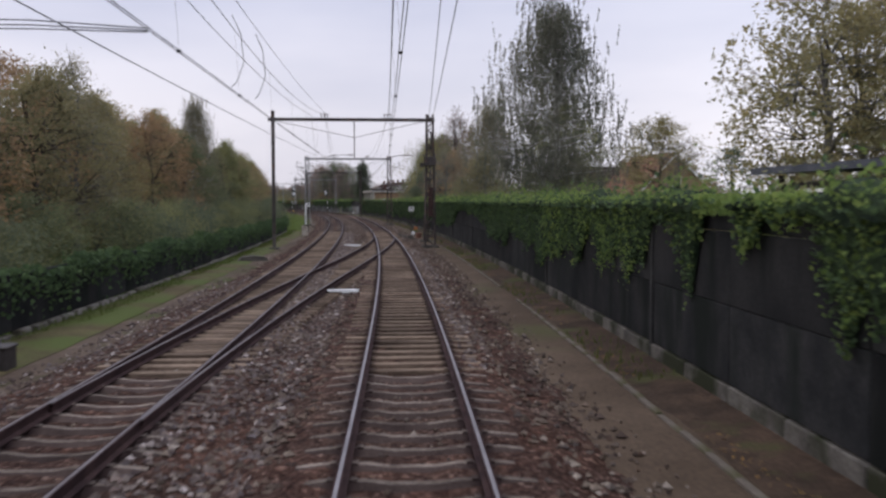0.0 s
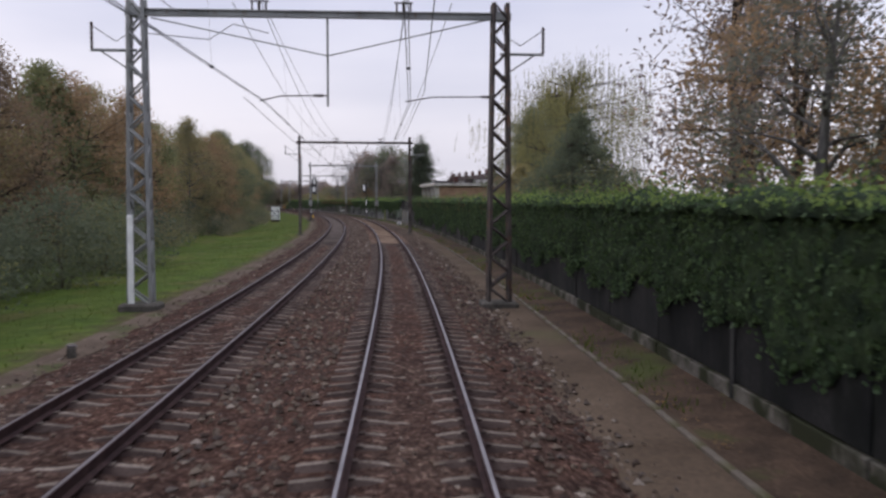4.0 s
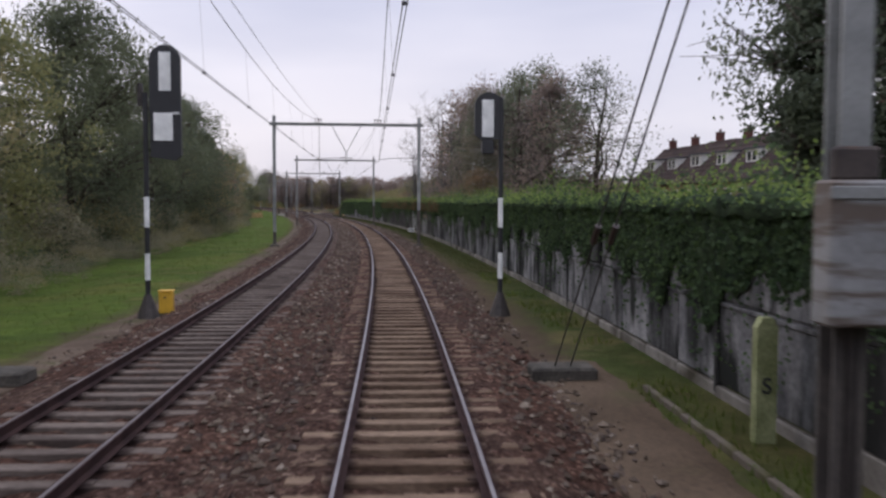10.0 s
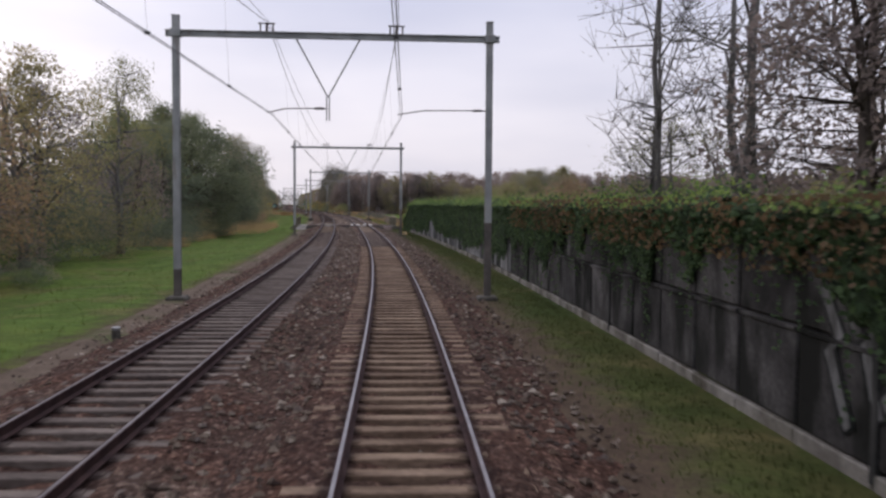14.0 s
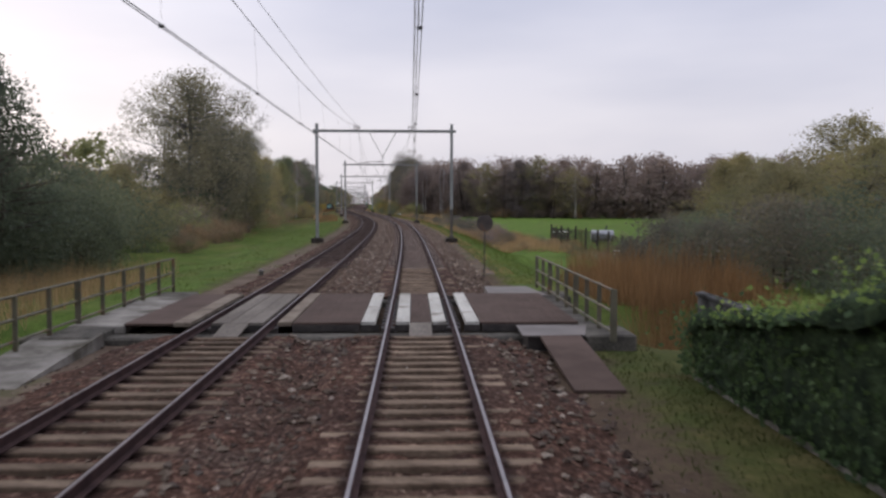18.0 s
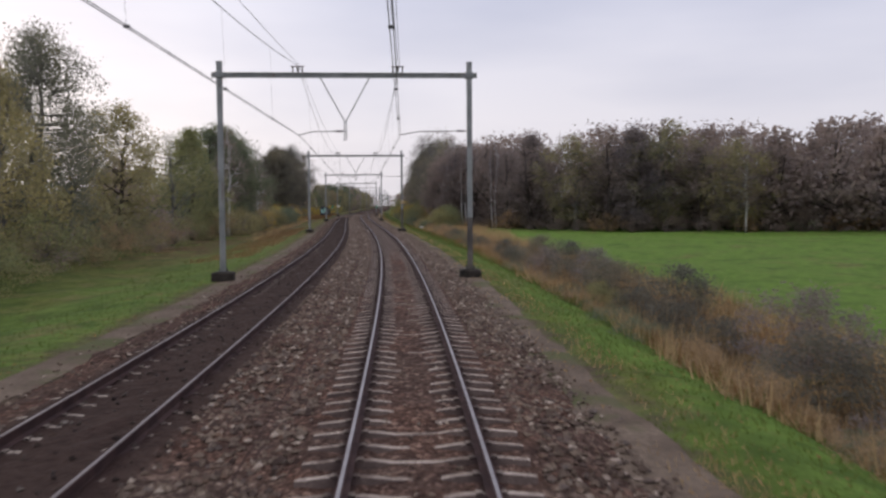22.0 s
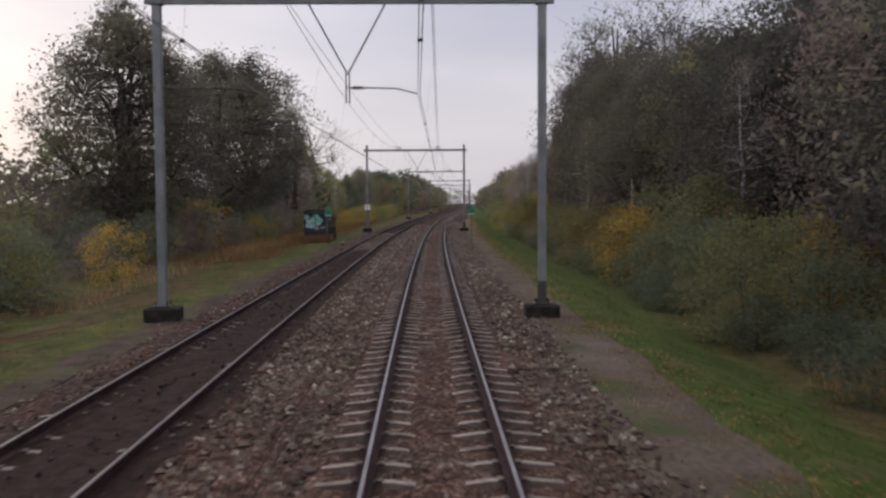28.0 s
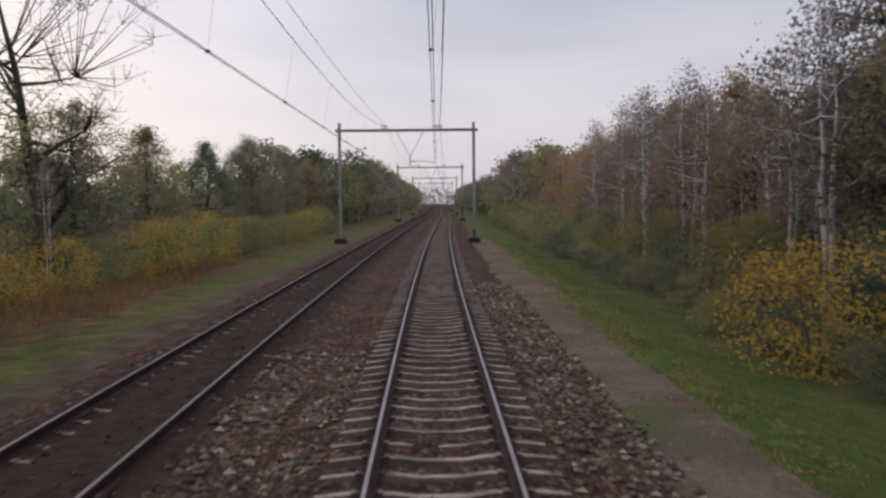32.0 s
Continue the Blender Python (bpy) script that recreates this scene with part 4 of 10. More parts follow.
def sweep(profile, s0, s1, step, closed=True, lat=None):
    """A cross-section [(lat, z)] drawn along the line; lat(s) shifts it sideways. Returns arrays v, f, uv."""
    ss = np.linspace(s0, s1, max(2, int(round((s1 - s0) / step)) + 1))
    pr = np.array(profile)
    sh = np.zeros_like(ss) if lat is None else np.array([lat(s) for s in ss])
    v = line(ss[:, None], pr[None, :, 0] + sh[:, None], pr[None, :, 1])
    n, k = len(ss), len(pr)
    i, j = np.meshgrid(np.arange(n - 1), np.arange(k if closed else k - 1), indexing="ij")
    jn = (j + 1) % k
    f = np.stack([i * k + j, (i + 1) * k + j, (i + 1) * k + jn, i * k + jn], -1).reshape(-1, 4)
    uv = np.stack([np.repeat(ss, k), (pr[None, :, 0] + sh[:, None]).ravel()], -1)
    return v.reshape(-1, 3), f, uv


rng = np.random.default_rng(7)

# ---- ground: one sheet to the horizon, with bank, ditch and meadow ----
def smooth01(x):
    x = np.clip(x, 0, 1)
    return x * x * (3 - 2 * x)


def ground_z(s, lat):
    """Height of the land beside the line."""
    s, lat = np.broadcast_arrays(np.asarray(s, float), np.asarray(lat, float))
    z = np.full(s.shape, -0.46)
    # behind the wall the gardens lie a little lower
    z -= 0.25 * smooth01((lat - 6) / 8) * (s < 425)
    # east of the bridge: bank, ditch, lower meadow
    east = smooth01((s - 432) / 14)
    bank = -0.75 * smooth01((lat - 4.4) / 3.2) - (0.75 - 0.35 * smooth01((s - 545) / 30)) * np.exp(-((lat - 8.2 - 2.0 * smooth01((s - 545) / 30)) / 1.3) ** 2) * smooth01((s - 464) / 22) * smooth01((640 - s) / 30)
    z += east * bank * (lat > 0)
    # ditch crossing under the bridge
    brook = np.exp(-((s - 425.3) / 2.7) ** 4)
    z -= 1.7 * brook * smooth01((np.abs(lat + 2.08) - 6.6) / 1.2)
    # western verge falls gently
    z -= (0.22 + 0.33 * smooth01((s - 380) / 40) * smooth01((690 - s) / 40)) * smooth01((-lat - 8.2) / 5.5)
    z += 0.10 * np.sin(s * 0.31 + lat * 0.5) * smooth01((np.abs(lat + 2) - 7.5) / 4) + 0.06 * np.sin(s * 0.83 - lat * 0.9) * smooth01((np.abs(lat + 2) - 7.5) / 4)
    return z


g_lat = np.concatenate([[-500, -320, -200, -130, -90, -60, -45, -34], np.arange(-28, -6.4, 0.8), [-6.2, -4, -2, 0, 2.0], np.arange(2.4, 16, 0.6), [17, 19, 22, 27, 34, 45, 60, 80, 120, 180, 280, 400, 500]])
g_s = np.concatenate([[-118, -60, -25], np.arange(-10, 860, 1.5), np.arange(860, 1100, 8), np.arange(1100, 1900, 50), [1899]])
GS, GL = np.meshgrid(g_s, g_lat, indexing="ij")
g_v = line(GS, GL, ground_z(GS, GL)).reshape(-1, 3)
gi, gj = np.meshgrid(np.arange(len(g_s) - 1), np.arange(len(g_lat) - 1), indexing="ij")
gk = len(g_lat)
g_f = np.stack([gi * gk + gj, gi * gk + gj + 1, (gi + 1) * gk + gj + 1, (gi + 1) * gk + gj], -1).reshape(-1, 4)
thing("ground", "damp green verge and meadow with bare brown soil beside the railway", "ground", kind="structure",
      data=fast_mesh("ground", g_v, g_f, M["ground"], True, np.stack([GS.ravel(), GL.ravel()], -1)))
me_w = fast_mesh("ditch_water", *sweep([(-60, -1.75), (60, -1.75)], 422.6, 428.2, 1.4, False)[:2], M["water"])
thing("water", "dark still water of a narrow ditch passing under the bridge", "water", kind="structure", data=me_w)

# ---- ballast bed ----
def bed_z(s, lat):
    """Top of the broken stone: level with the sleepers outside the rails, lower between the tracks."""
    own = np.where(np.abs(lat) < np.abs(lat - TRACK2), lat, lat - TRACK2)
    first = np.abs(lat) < np.abs(lat - TRACK2)
    d = np.abs(own)
    worn = smooth01((s - 150) / 5) * smooth01((372 - s) / 5)           # stone swept low between the old oak sleepers
    full = np.maximum(smooth01((s - 86) / 6) * smooth01((154 - s) / 6), smooth01((s - 438) / 8))
    oak = np.maximum(worn * smooth01((335 - s) / 10), smooth01((s - 398) / 4))
    heap = np.maximum(smooth01((s - 484) / 12) * smooth01((556 - s) / 16), smooth01((s - 604) / 16) * smooth01((716 - s) / 10))
    mid = -0.245 + 0.075 * full * np.where(s > 438, 0.35 + 0.55 * heap, 1.0) - 0.035 * worn
    outer = -0.195 + 0.023 * oak * (1 - full) - 0.012 * full
    newer = np.maximum(smooth01((s - 438) / 8) * first, smooth01((s - 87) / 4) * smooth01((153.5 - s) / 4))
    outer = outer * (1 - newer) - 0.212 * newer
    z = np.where(d < 0.26, mid, np.where(d < 0.95, (-0.225 + 0.012 * full) * (1 - newer) - 0.205 * newer, outer))
    # choked bed of the second track beyond the bridge; a little open along its outer rail
    west = np.where(first, 0, smooth01((s - 438) / 10))
    choked = np.where((own > -0.78) & (own < -0.38) & ((s < 688) | (s > 712)), -0.165, -0.138)
    z = z * (1 - west) + west * np.where(d < 1.1, choked, -0.165)
    slope = smooth01((d - 1.25) / 0.75)
    z = np.where(d > 1.25, outer * (1 - slope) + slope * (-0.30 + 0.05 * west), z)
    out = np.maximum(lat - 1.75, TRACK2 - 1.7 - lat)
    return np.where(out > 0, -0.29 - 0.20 * smooth01(out / 0.95), z)


b_lat = np.array([-6.75, -6.4, -6.1, -5.8, -5.5, -5.2, -4.95, -4.7, -4.45, -4.16, -3.85, -3.6, -3.35, -3.1, -2.75, -2.4, -2.1, -1.8, -1.5, -1.2, -0.95, -0.7, -0.45, -0.2, 0.2, 0.45, 0.7, 0.95, 1.2, 1.5, 1.8, 2.1, 2.4, 2.65, 2.95])
b_s = np.concatenate([np.arange(-40, 800, 0.6), np.arange(800, 1300, 8)])
BS, BL = np.meshgrid(b_s, b_lat, indexing="ij")
b_z = bed_z(BS, BL) + rng.normal(0, 0.016, BS.shape) * (np.abs(BL + 2.05) < 5.2)
b_edge = (np.abs(BL + 2.05) > 4.3) * rng.normal(0, 0.12, BS.shape)
b_v = line(BS, BL + b_edge, b_z).reshape(-1, 3)
b_own = np.where(np.abs(BL) < np.abs(BL - TRACK2), BL, BL - TRACK2)
b_mud = smooth01((BS - 438) / 10) * np.maximum(smooth01((692 - BS) / 10), smooth01((BS - 712) / 8)) * smooth01((-BL - 2.6) / 0.5) * smooth01((BL + 5.7) / 0.5) - smooth01((BS - 432) / 10) * smooth01((725 - BS) / 30) * (0.45 + 0.55 * smooth01((BS - 615) / 30)) * np.maximum(smooth01((BL + 3.1) / 0.5), 0.3 * smooth01((-5.3 - BL) / 0.4))
bi, bj = np.meshgrid(np.arange(len(b_s) - 1), np.arange(len(b_lat) - 1), indexing="ij")
bk = len(b_lat)
b_f = np.stack([bi * bk + bj, bi * bk + bj + 1, (bi + 1) * bk + bj + 1, (bi + 1) * bk + bj], -1).reshape(-1, 4)
b_mid = BS[:-1, :-1].reshape(-1)
b_f = b_f[~((b_mid > 421.3) & (b_mid < 428.9))]          # the bridge carries no stone
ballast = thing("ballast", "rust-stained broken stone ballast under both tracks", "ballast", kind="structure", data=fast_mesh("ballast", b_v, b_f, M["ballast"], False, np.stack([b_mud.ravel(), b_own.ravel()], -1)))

# loose stones lying on the bed, thickest beside the track
def stones(n, s0, s1, lat0, lat1, size):
    s, lat = rng.uniform(s0, s1, n), rng.uniform(lat0, lat1, n)
    s = s[:]; keep = ~((s > 421.5) & (s < 429.2))
    s, lat = s[keep], lat[keep]
    n = len(s)
    z = np.maximum(bed_z(s, lat), np.where((lat > 2.25) | (lat < -6.45), -0.452 + 0.06 * smooth01((np.abs(lat + 2.1) - 4.5) / 0.5), -1.0)) + 0.012
    c = line(s, lat, z)
    base = np.array([[1, 0, 0], [-.4, .9, 0], [-.5, -.85, .1], [.2, .1, .8], [.1, -.1, -.7]])
    r = rng.uniform(0.55, 1.25, (n, 5, 1)) * rng.uniform(size * 0.6, size * 1.3, (n, 1, 1))
    a = rng.uniform(0, 6.283, n)
    rot = np.zeros((n, 3, 3)); rot[:, 0, 0] = np.cos(a); rot[:, 0, 1] = -np.sin(a); rot[:, 1, 0] = np.sin(a); rot[:, 1, 1] = np.cos(a); rot[:, 2, 2] = 0.75
    v = np.einsum("nij,nkj->nki", rot, base[None] * r) + c[:, None, :]
    tri = np.array([[0, 1, 3], [1, 2, 3], [2, 0, 3], [1, 0, 4], [2, 1, 4], [0, 2, 4]])
    f = (np.arange(n)[:, None, None] * 5 + tri[None]).reshape(-1, 3)
    return v.reshape(-1, 3), f


def lay_stones(rows, material, label):
    vs, fs, k = [], [], 0
    for args in rows:
        sv, sf = stones(*args)
        vs.append(sv); fs.append(sf + k); k += len(sv)
    thing("ballast_stones", label, "ballast", kind="stuff", data=fast_mesh("ballast_stones", np.concatenate(vs), np.concatenate(fs), material))


lay_stones(((15500, -5, 430, -2.85, -1.36, 0.078), (12000, -5, 430, 1.36, 2.8, 0.078), (4000, -5, 430, -6.7, -5.2, 0.06), (2200, -5, 430, -0.5, 0.5, 0.05), (1800, -5, 440, -4.6, -3.7, 0.05), (3600, -5, 240, 2.2, 2.62, 0.05), (1500, -5, 240, 2.5, 3.0, 0.04), (3600, -5, 430, -7.0, -6.3, 0.045)), M["stone"], "loose grey and brown ballast stones")
lay_stones(((19000, 430, 632, -3.0, -1.38, 0.072), (14500, 430, 632, 1.38, 2.75, 0.072), (2000, 430, 632, -6.6, -5.3, 0.06), (900, 430, 632, -0.5, 0.5, 0.05), (2500, 440, 632, 2.25, 2.62, 0.05), (1200, 440, 632, 2.5, 3.0, 0.042), (1500, 440, 740, -7.0, -6.3, 0.045)), M["stone_mid"], "tan and grey ballast stones beyond the bridge")
lay_stones(((5200, 440, 688, -5.6, -2.9, 0.05), (1500, 714, 790, -5.6, -2.9, 0.05)), M["stone_mud"], "mud-coated dark stones in the choked bed of the second track")
lay_stones(((5200, 8, 66, -3.3, -1.7, 0.07), (2600, 50, 86, -3.3, -2.3, 0.07), (1500, 8, 40, -7.0, -5.5, 0.06), (900, 20, 60, 1.0, 1.6, 0.07)), M["stone_grey"], "freshly tipped pale grey stones in the turnout")
lay_stones(((11500, 632, 745, -3.0, -1.38, 0.076), (10000, 632, 760, 1.38, 2.75, 0.075), (1200, 632, 715, -6.6, -5.3, 0.06), (600, 632, 740, -0.5, 0.5, 0.05), (1300, 686, 713, -4.8, -3.5, 0.06), (1500, 632, 740, 2.25, 2.62, 0.05), (600, 632, 740, 2.5, 3.0, 0.042)), M["stone_pale"], "fresh tan ballast stones, paler than the old bed")

# ---- path beside the wall and its edging ----
def strip(profile, s0, s1, step, material, name, label, category, ragged=0.0):
    v, f, uv = sweep(profile, s0, s1, step, False)
    if ragged:
        k = len(profile)
        col = np.arange(len(uv)) % k
        s_ = uv[:, 0]
        wob = (np.sin(s_ * 0.71 + col) * 0.5 + np.sin(s_ * 1.93 + col * 2) * 0.35 + np.sin(s_ * 0.23 + col * 3) * 0.7) * ragged * 0.6 + rng.normal(0, ragged * 0.18, len(uv))
        v = line(s_, uv[:, 1] + np.where(col % (k - 1) == 0, wob, 0), v[:, 2])
    return thing(name, label, category, kind="structure", data=fast_mesh(name, v, f[:, ::-1], material, False, uv))


strip([(2.35, -0.455), (2.9, -0.41), (3.5, -0.40), (3.78, -0.44)], -20, 241, 0.5, M["path"], "path", "trodden brown cinder path beside the tracks", "path", 0.13)
strip([(2.4, -0.455), (2.9, -0.425), (3.35, -0.435)], 440, 632, 0.6, M["path_soft"], "path", "narrow grey-brown cinder path along the grass bank", "path", 0.2)
strip([(2.4, -0.455), (2.9, -0.425), (3.5, -0.425), (4.05, -0.440)], 632, 800, 0.6, M["path_soft"], "path", "worn grey-brown path strewn with leaves along the grass bank", "path", 0.28)
strip([(-7.55, -0.47), (-7.1, -0.435), (-6.5, -0.44)], 600, 800, 0.6, M["soil"], "soil_strip", "dark bare soil beside the second track", "soil", 0.16)
strip([(-7.55, -0.47), (-7.1, -0.435), (-6.5, -0.44)], -20, 600, 0.6, M["path_soft"], "path", "bare cinder strip beside the second track", "path", 0.16)

strip([(3.74, -0.45), (4.3, -0.405), (4.98, -0.33)], -24, 190, 1.0, M["soil"], "soil_strip", "dark soil strewn with dead leaves below the wall", "soil", 0.05)
strip([(-9.2, -0.47), (-8.8, -0.415), (-8.0, -0.40), (-7.4, -0.44)], -24, 98, 1.0, M["verge_soil"], "soil_strip", "olive-brown soil and thin grass before the low wall", "soil", 0.12)

# ---- rails ----
RAIL = [(-0.036, 0.0), (0.036, 0.0), (0.036, -0.035), (0.012, -0.05), (0.012, -0.125), (0.07, -0.145), (0.07, -0.158), (-0.07, -0.158), (-0.07, -0.145), (-0.012, -0.125), (-0.012, -0.05), (-0.036, -0.035)]
HEAD = [(-0.020, 0.0015), (-0.013, 0.004), (0.013, 0.004), (0.020, 0.0015)]


def rail(parent, off, s0, s1, shift=None, top="rail_head"):
    sh = (lambda s: off) if shift is None else (lambda s: off + shift(s))
    v, f, uv = sweep(RAIL, s0, s1, 1.2, True, sh)
    r = part("rail", fast_mesh("rail", v, f, M["rail_side"]), None, parent)
    v, f, uv = sweep(HEAD, s0, s1, 1.2, False, sh)
    part("rail_top", fast_mesh("rail_top", v, f[:, ::-1], M[top]), None, r, "polished bright running surface")
    return r


track_1 = thing("railway_track", "railway track of polished steel rails on sleepers in ballast", "railway track", group="tracks")
track_2 = thing("railway_track", "second railway track with rusty-sided rails and mud-covered sleepers", "railway track", group="tracks")
for tr, c in ((track_1, 0.0), (track_2, TRACK2)):
    for off in (-0.752, 0.752):
        rail(tr, c + off, -40, 1300, None, "rail_head" if c == 0.0 else "rail_head_dull")


def cross_lat(s):
    return TRACK2 * (1 - float(smooth01((s - 13) / 64)))


crossover = thing("crossover_track", "crossover of rusty rails linking the two tracks", "railway track", group="tracks")
rail(crossover, -0.752, 17, 75.5, cross_lat, "rail_head_dull")
rail(crossover, 0.752, 16, 74, cross_lat, "rail_head_dull")

# guard rails of the crossing and switch blades
for s0, s1, off, sh in ((38, 46, 0.69, None), (41, 49, -0.69, cross_lat), (62, 76, 0.70, None), (62, 76, -0.70, None)):
    v, f, uv = sweep(RAIL, s0, s1, 1.0, True, (lambda s, o=off, q=sh: (o if q is None else q(s) + o)))
    part("check_rail", fast_mesh("check_rail", v, f, M["rail_side"]), None, crossover)

# ---- sleepers: oak in the turnouts and on the old curve, dished concrete elsewhere ----
def wood_mesh(length, name):
    b = Build().box((0, 0, -0.245), (length, 0.23, 0.15), 0.012)
    for x in (-0.752, 0.752):
        b.box((x, 0, -0.166), (0.34, 0.16, 0.018))
    return b.mesh(name, M["sleeper_wood"])


def concrete_mesh():
    prof = [(-1.28, -0.185), (-0.95, -0.150), (-0.5, -0.152), (-0.25, -0.188), (0.25, -0.188), (0.5, -0.152), (0.95, -0.150), (1.28, -0.185), (1.28, -0.36), (-1.28, -0.36)]
    n = len(prof)
    vs = [(x, -0.14, z - 0.075) for x, z in prof] + [(x, -0.048, z) for x, z in prof] + [(x, 0.048, z) for x, z in prof] + [(x, 0.14, z - 0.075) for x, z in prof]
    fs = [(r * n + i, r * n + (i + 1) % n, (r + 1) * n + (i + 1) % n, (r + 1) * n + i) for r in range(3) for i in range(n)]
    fs += [tuple(range(n))[::-1], tuple(range(3 * n, 4 * n))]
    b = Build().add(vs, fs)
    for x in (-0.87, -0.63, 0.63, 0.87):
        b.box((x, 0, -0.148), (0.07, 0.11, 0.03))
    me = b.mesh("sleeper", M["sleeper_concrete"])
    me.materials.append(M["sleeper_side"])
    for q in me.polygons:                                   # pale lit tone on the worn crest; shade and dust darken the sides
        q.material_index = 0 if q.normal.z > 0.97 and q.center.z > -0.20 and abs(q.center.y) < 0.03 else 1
    return me


def across_uv(me):
    """Writes the distance from the track's centre into the uv, for the dirt along the rails."""
    layer = me.uv_layers.new(name="line")
    for lp in me.loops:
        layer.data[lp.index].uv = (0.0, me.vertices[lp.vertex_index].co.x)
    return me


def in_other(me, material):
    """The same sleeper in another material."""
    me = me.copy()
    me.materials[0] = material
    return me


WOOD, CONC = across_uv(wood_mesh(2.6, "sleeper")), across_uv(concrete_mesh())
WOOD_SOOTY = in_other(WOOD, M["sleeper_dirty"])
WOOD_DARK, CONC_DUSTY = in_other(WOOD, M["sleeper_tan"]), in_other(CONC, M["sleeper_dusty"])


def kind_of_sleeper(s):
    old = (20 < s < 88) or (153 < s < 371) or (401 < s < 441)
    if old:
        return WOOD if 150 < s < 380 else WOOD_DARK
    return CONC if s > 380 else CONC_DUSTY


SLEEPERS = {track_1: (0.0, []), track_2: (TRACK2, [])}
for tr in (track_1, track_2):
    c = SLEEPERS[tr][0]
    s = -6.0
    while s < 900:
        if not 421.6 < s < 429.2:
            SLEEPERS[tr][1].append(s)
        s += 0.605
# the joined rest, laid here; the single ones come at the end of the file
def joined_sleepers(tr, spots, c):
    for me in (WOOD, WOOD_DARK, CONC, CONC_DUSTY):
        vv = np.array([p.co[:] for p in me.vertices])
        ff = [tuple(p.vertices) for p in me.polygons]
        sel = [s for s in spots if kind_of_sleeper(s) is me]
        if not sel:
            continue
        tri, mi = [], []
        for q, p in zip(ff, me.polygons):
            tri += [(q[0], q[i], q[i + 1]) for i in range(1, len(q) - 1)]
            mi += [p.material_index] * (len(q) - 2)
        tri = np.array(tri)
        sel = np.array(sel)
        th = np.interp(sel, L_S, L_TH) + rng.normal(0, 0.006, len(sel))
        o = line(sel, c + rng.normal(0, 0.012, len(sel)), rng.normal(0, 0.004, len(sel)) - 0.003)
        w = np.empty((len(sel), len(vv), 3))
        w[..., 0] = vv[None, :, 0] * np.cos(th)[:, None] - vv[None, :, 1] * np.sin(th)[:, None]
        w[..., 1] = vv[None, :, 0] * np.sin(th)[:, None] + vv[None, :, 1] * np.cos(th)[:, None]
        w[..., 2] = vv[None, :, 2]
        w += o[:, None, :]
        f = (np.arange(len(sel))[:, None, None] * len(vv) + tri[None]).reshape(-1, 3)
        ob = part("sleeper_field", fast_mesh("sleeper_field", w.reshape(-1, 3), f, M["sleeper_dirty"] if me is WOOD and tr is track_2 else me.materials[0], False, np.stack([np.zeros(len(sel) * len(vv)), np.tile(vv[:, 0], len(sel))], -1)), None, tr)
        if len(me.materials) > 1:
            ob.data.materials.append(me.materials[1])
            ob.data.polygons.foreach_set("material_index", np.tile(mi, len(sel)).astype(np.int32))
        tagged(ob, "row of evenly spaced sleepers", kind="stuff")


for tr, (c, spots) in SLEEPERS.items():
    joined_sleepers(tr, [s for s in spots if s > 176.0], c)
timbers = [s for s in np.arange(22, 66, 0.605)]
for s in timbers:
    ob = part("timber", WOOD_DARK, None, crossover)
    ob.matrix_world = at(s + 0.3, cross_lat(s), -0.02, 4.0)

# ---- overhead line portals ----
PORTALS = [  # along, left post, right post, style
    (63.9, -7.51, 2.81, "mast"), (118.6, -7.61, 2.81, "lattice"), (175.0, -7.50, 2.64, "bracket"), (229.6, -7.30, 2.81, "box"),
    (286.5, -7.20, 2.91, "plain"), (341.4, -7.01, 3.04, "plain"), (399.2, -7.21, 3.09, "plain"), (470.1, -7.19, 3.08, "block"),
    (531.5, -7.36, 3.01, "block"), (593.4, -7.37, 2.94, "block"), (658.6, -7.24, 3.00, "block_right"), (727.6, -7.49, 2.70, "block_right"),
    (794.6, -7.53, 2.61, "block_right"), (868, -7.4, 2.8, "block"), (934, -7.4, 2.8, "block"), (1000, -7.4, 2.8, "block"), (1066, -7.4, 2.8, "block"), (1132, -7.4, 2.8, "block")]
BEAM_Z = 8.08
HUB = -2.2                # where the middle hanger drops between the tracks


def lattice_mast(parent, x, z0, z1, w0, w1, material):
    """A riveted mast: four corner angles with crossing flat bars."""
    for sx in (-1, 1):
        for sy in (-1, 1):
            part("corner_angle", Build().tube([(x + sx * w0 / 2, sy * 0.20, z0), (x + sx * w1 / 2, sy * 0.17, z1)], 0.066, 4), material, parent)
    d = Build()
    k = int((z1 - z0) / 0.46)
    for i in range(k):
        a, b = z0 + (z1 - z0) * i / k, z0 + (z1 - z0) * (i + 1) / k
        wa, wb = (w0 + (w1 - w0) * (q - z0) / (z1 - z0) for q in (a, b))
        sg = 1 if i % 2 else -1
        for sy in (-1, 1):
            d.tube([(x - sg * wa / 2, sy * 0.185, a), (x + sg * wb / 2, sy * 0.185, b)], 0.036, 4)
        for sx in (-1, 1):
            d.tube([(x + sx * wa / 2, -sg * 0.185, a), (x + sx * wb / 2, sg * 0.185, b)], 0.032, 4)
    part("lattice", d, material, parent)


def insulator(parent, p, d, length=0.34):
    """A ribbed stick insulator at p along d."""
    p, d = Vector(p), Vector(d).normalized()
    pts, rs = [], []
    for i in range(13):
        pts.append(p + d * (length * i / 12))
        rs.append(0.052 if i % 2 else 0.03)
    part("insulator", Build().tube(pts, rs, 8), M["insulator"], parent)


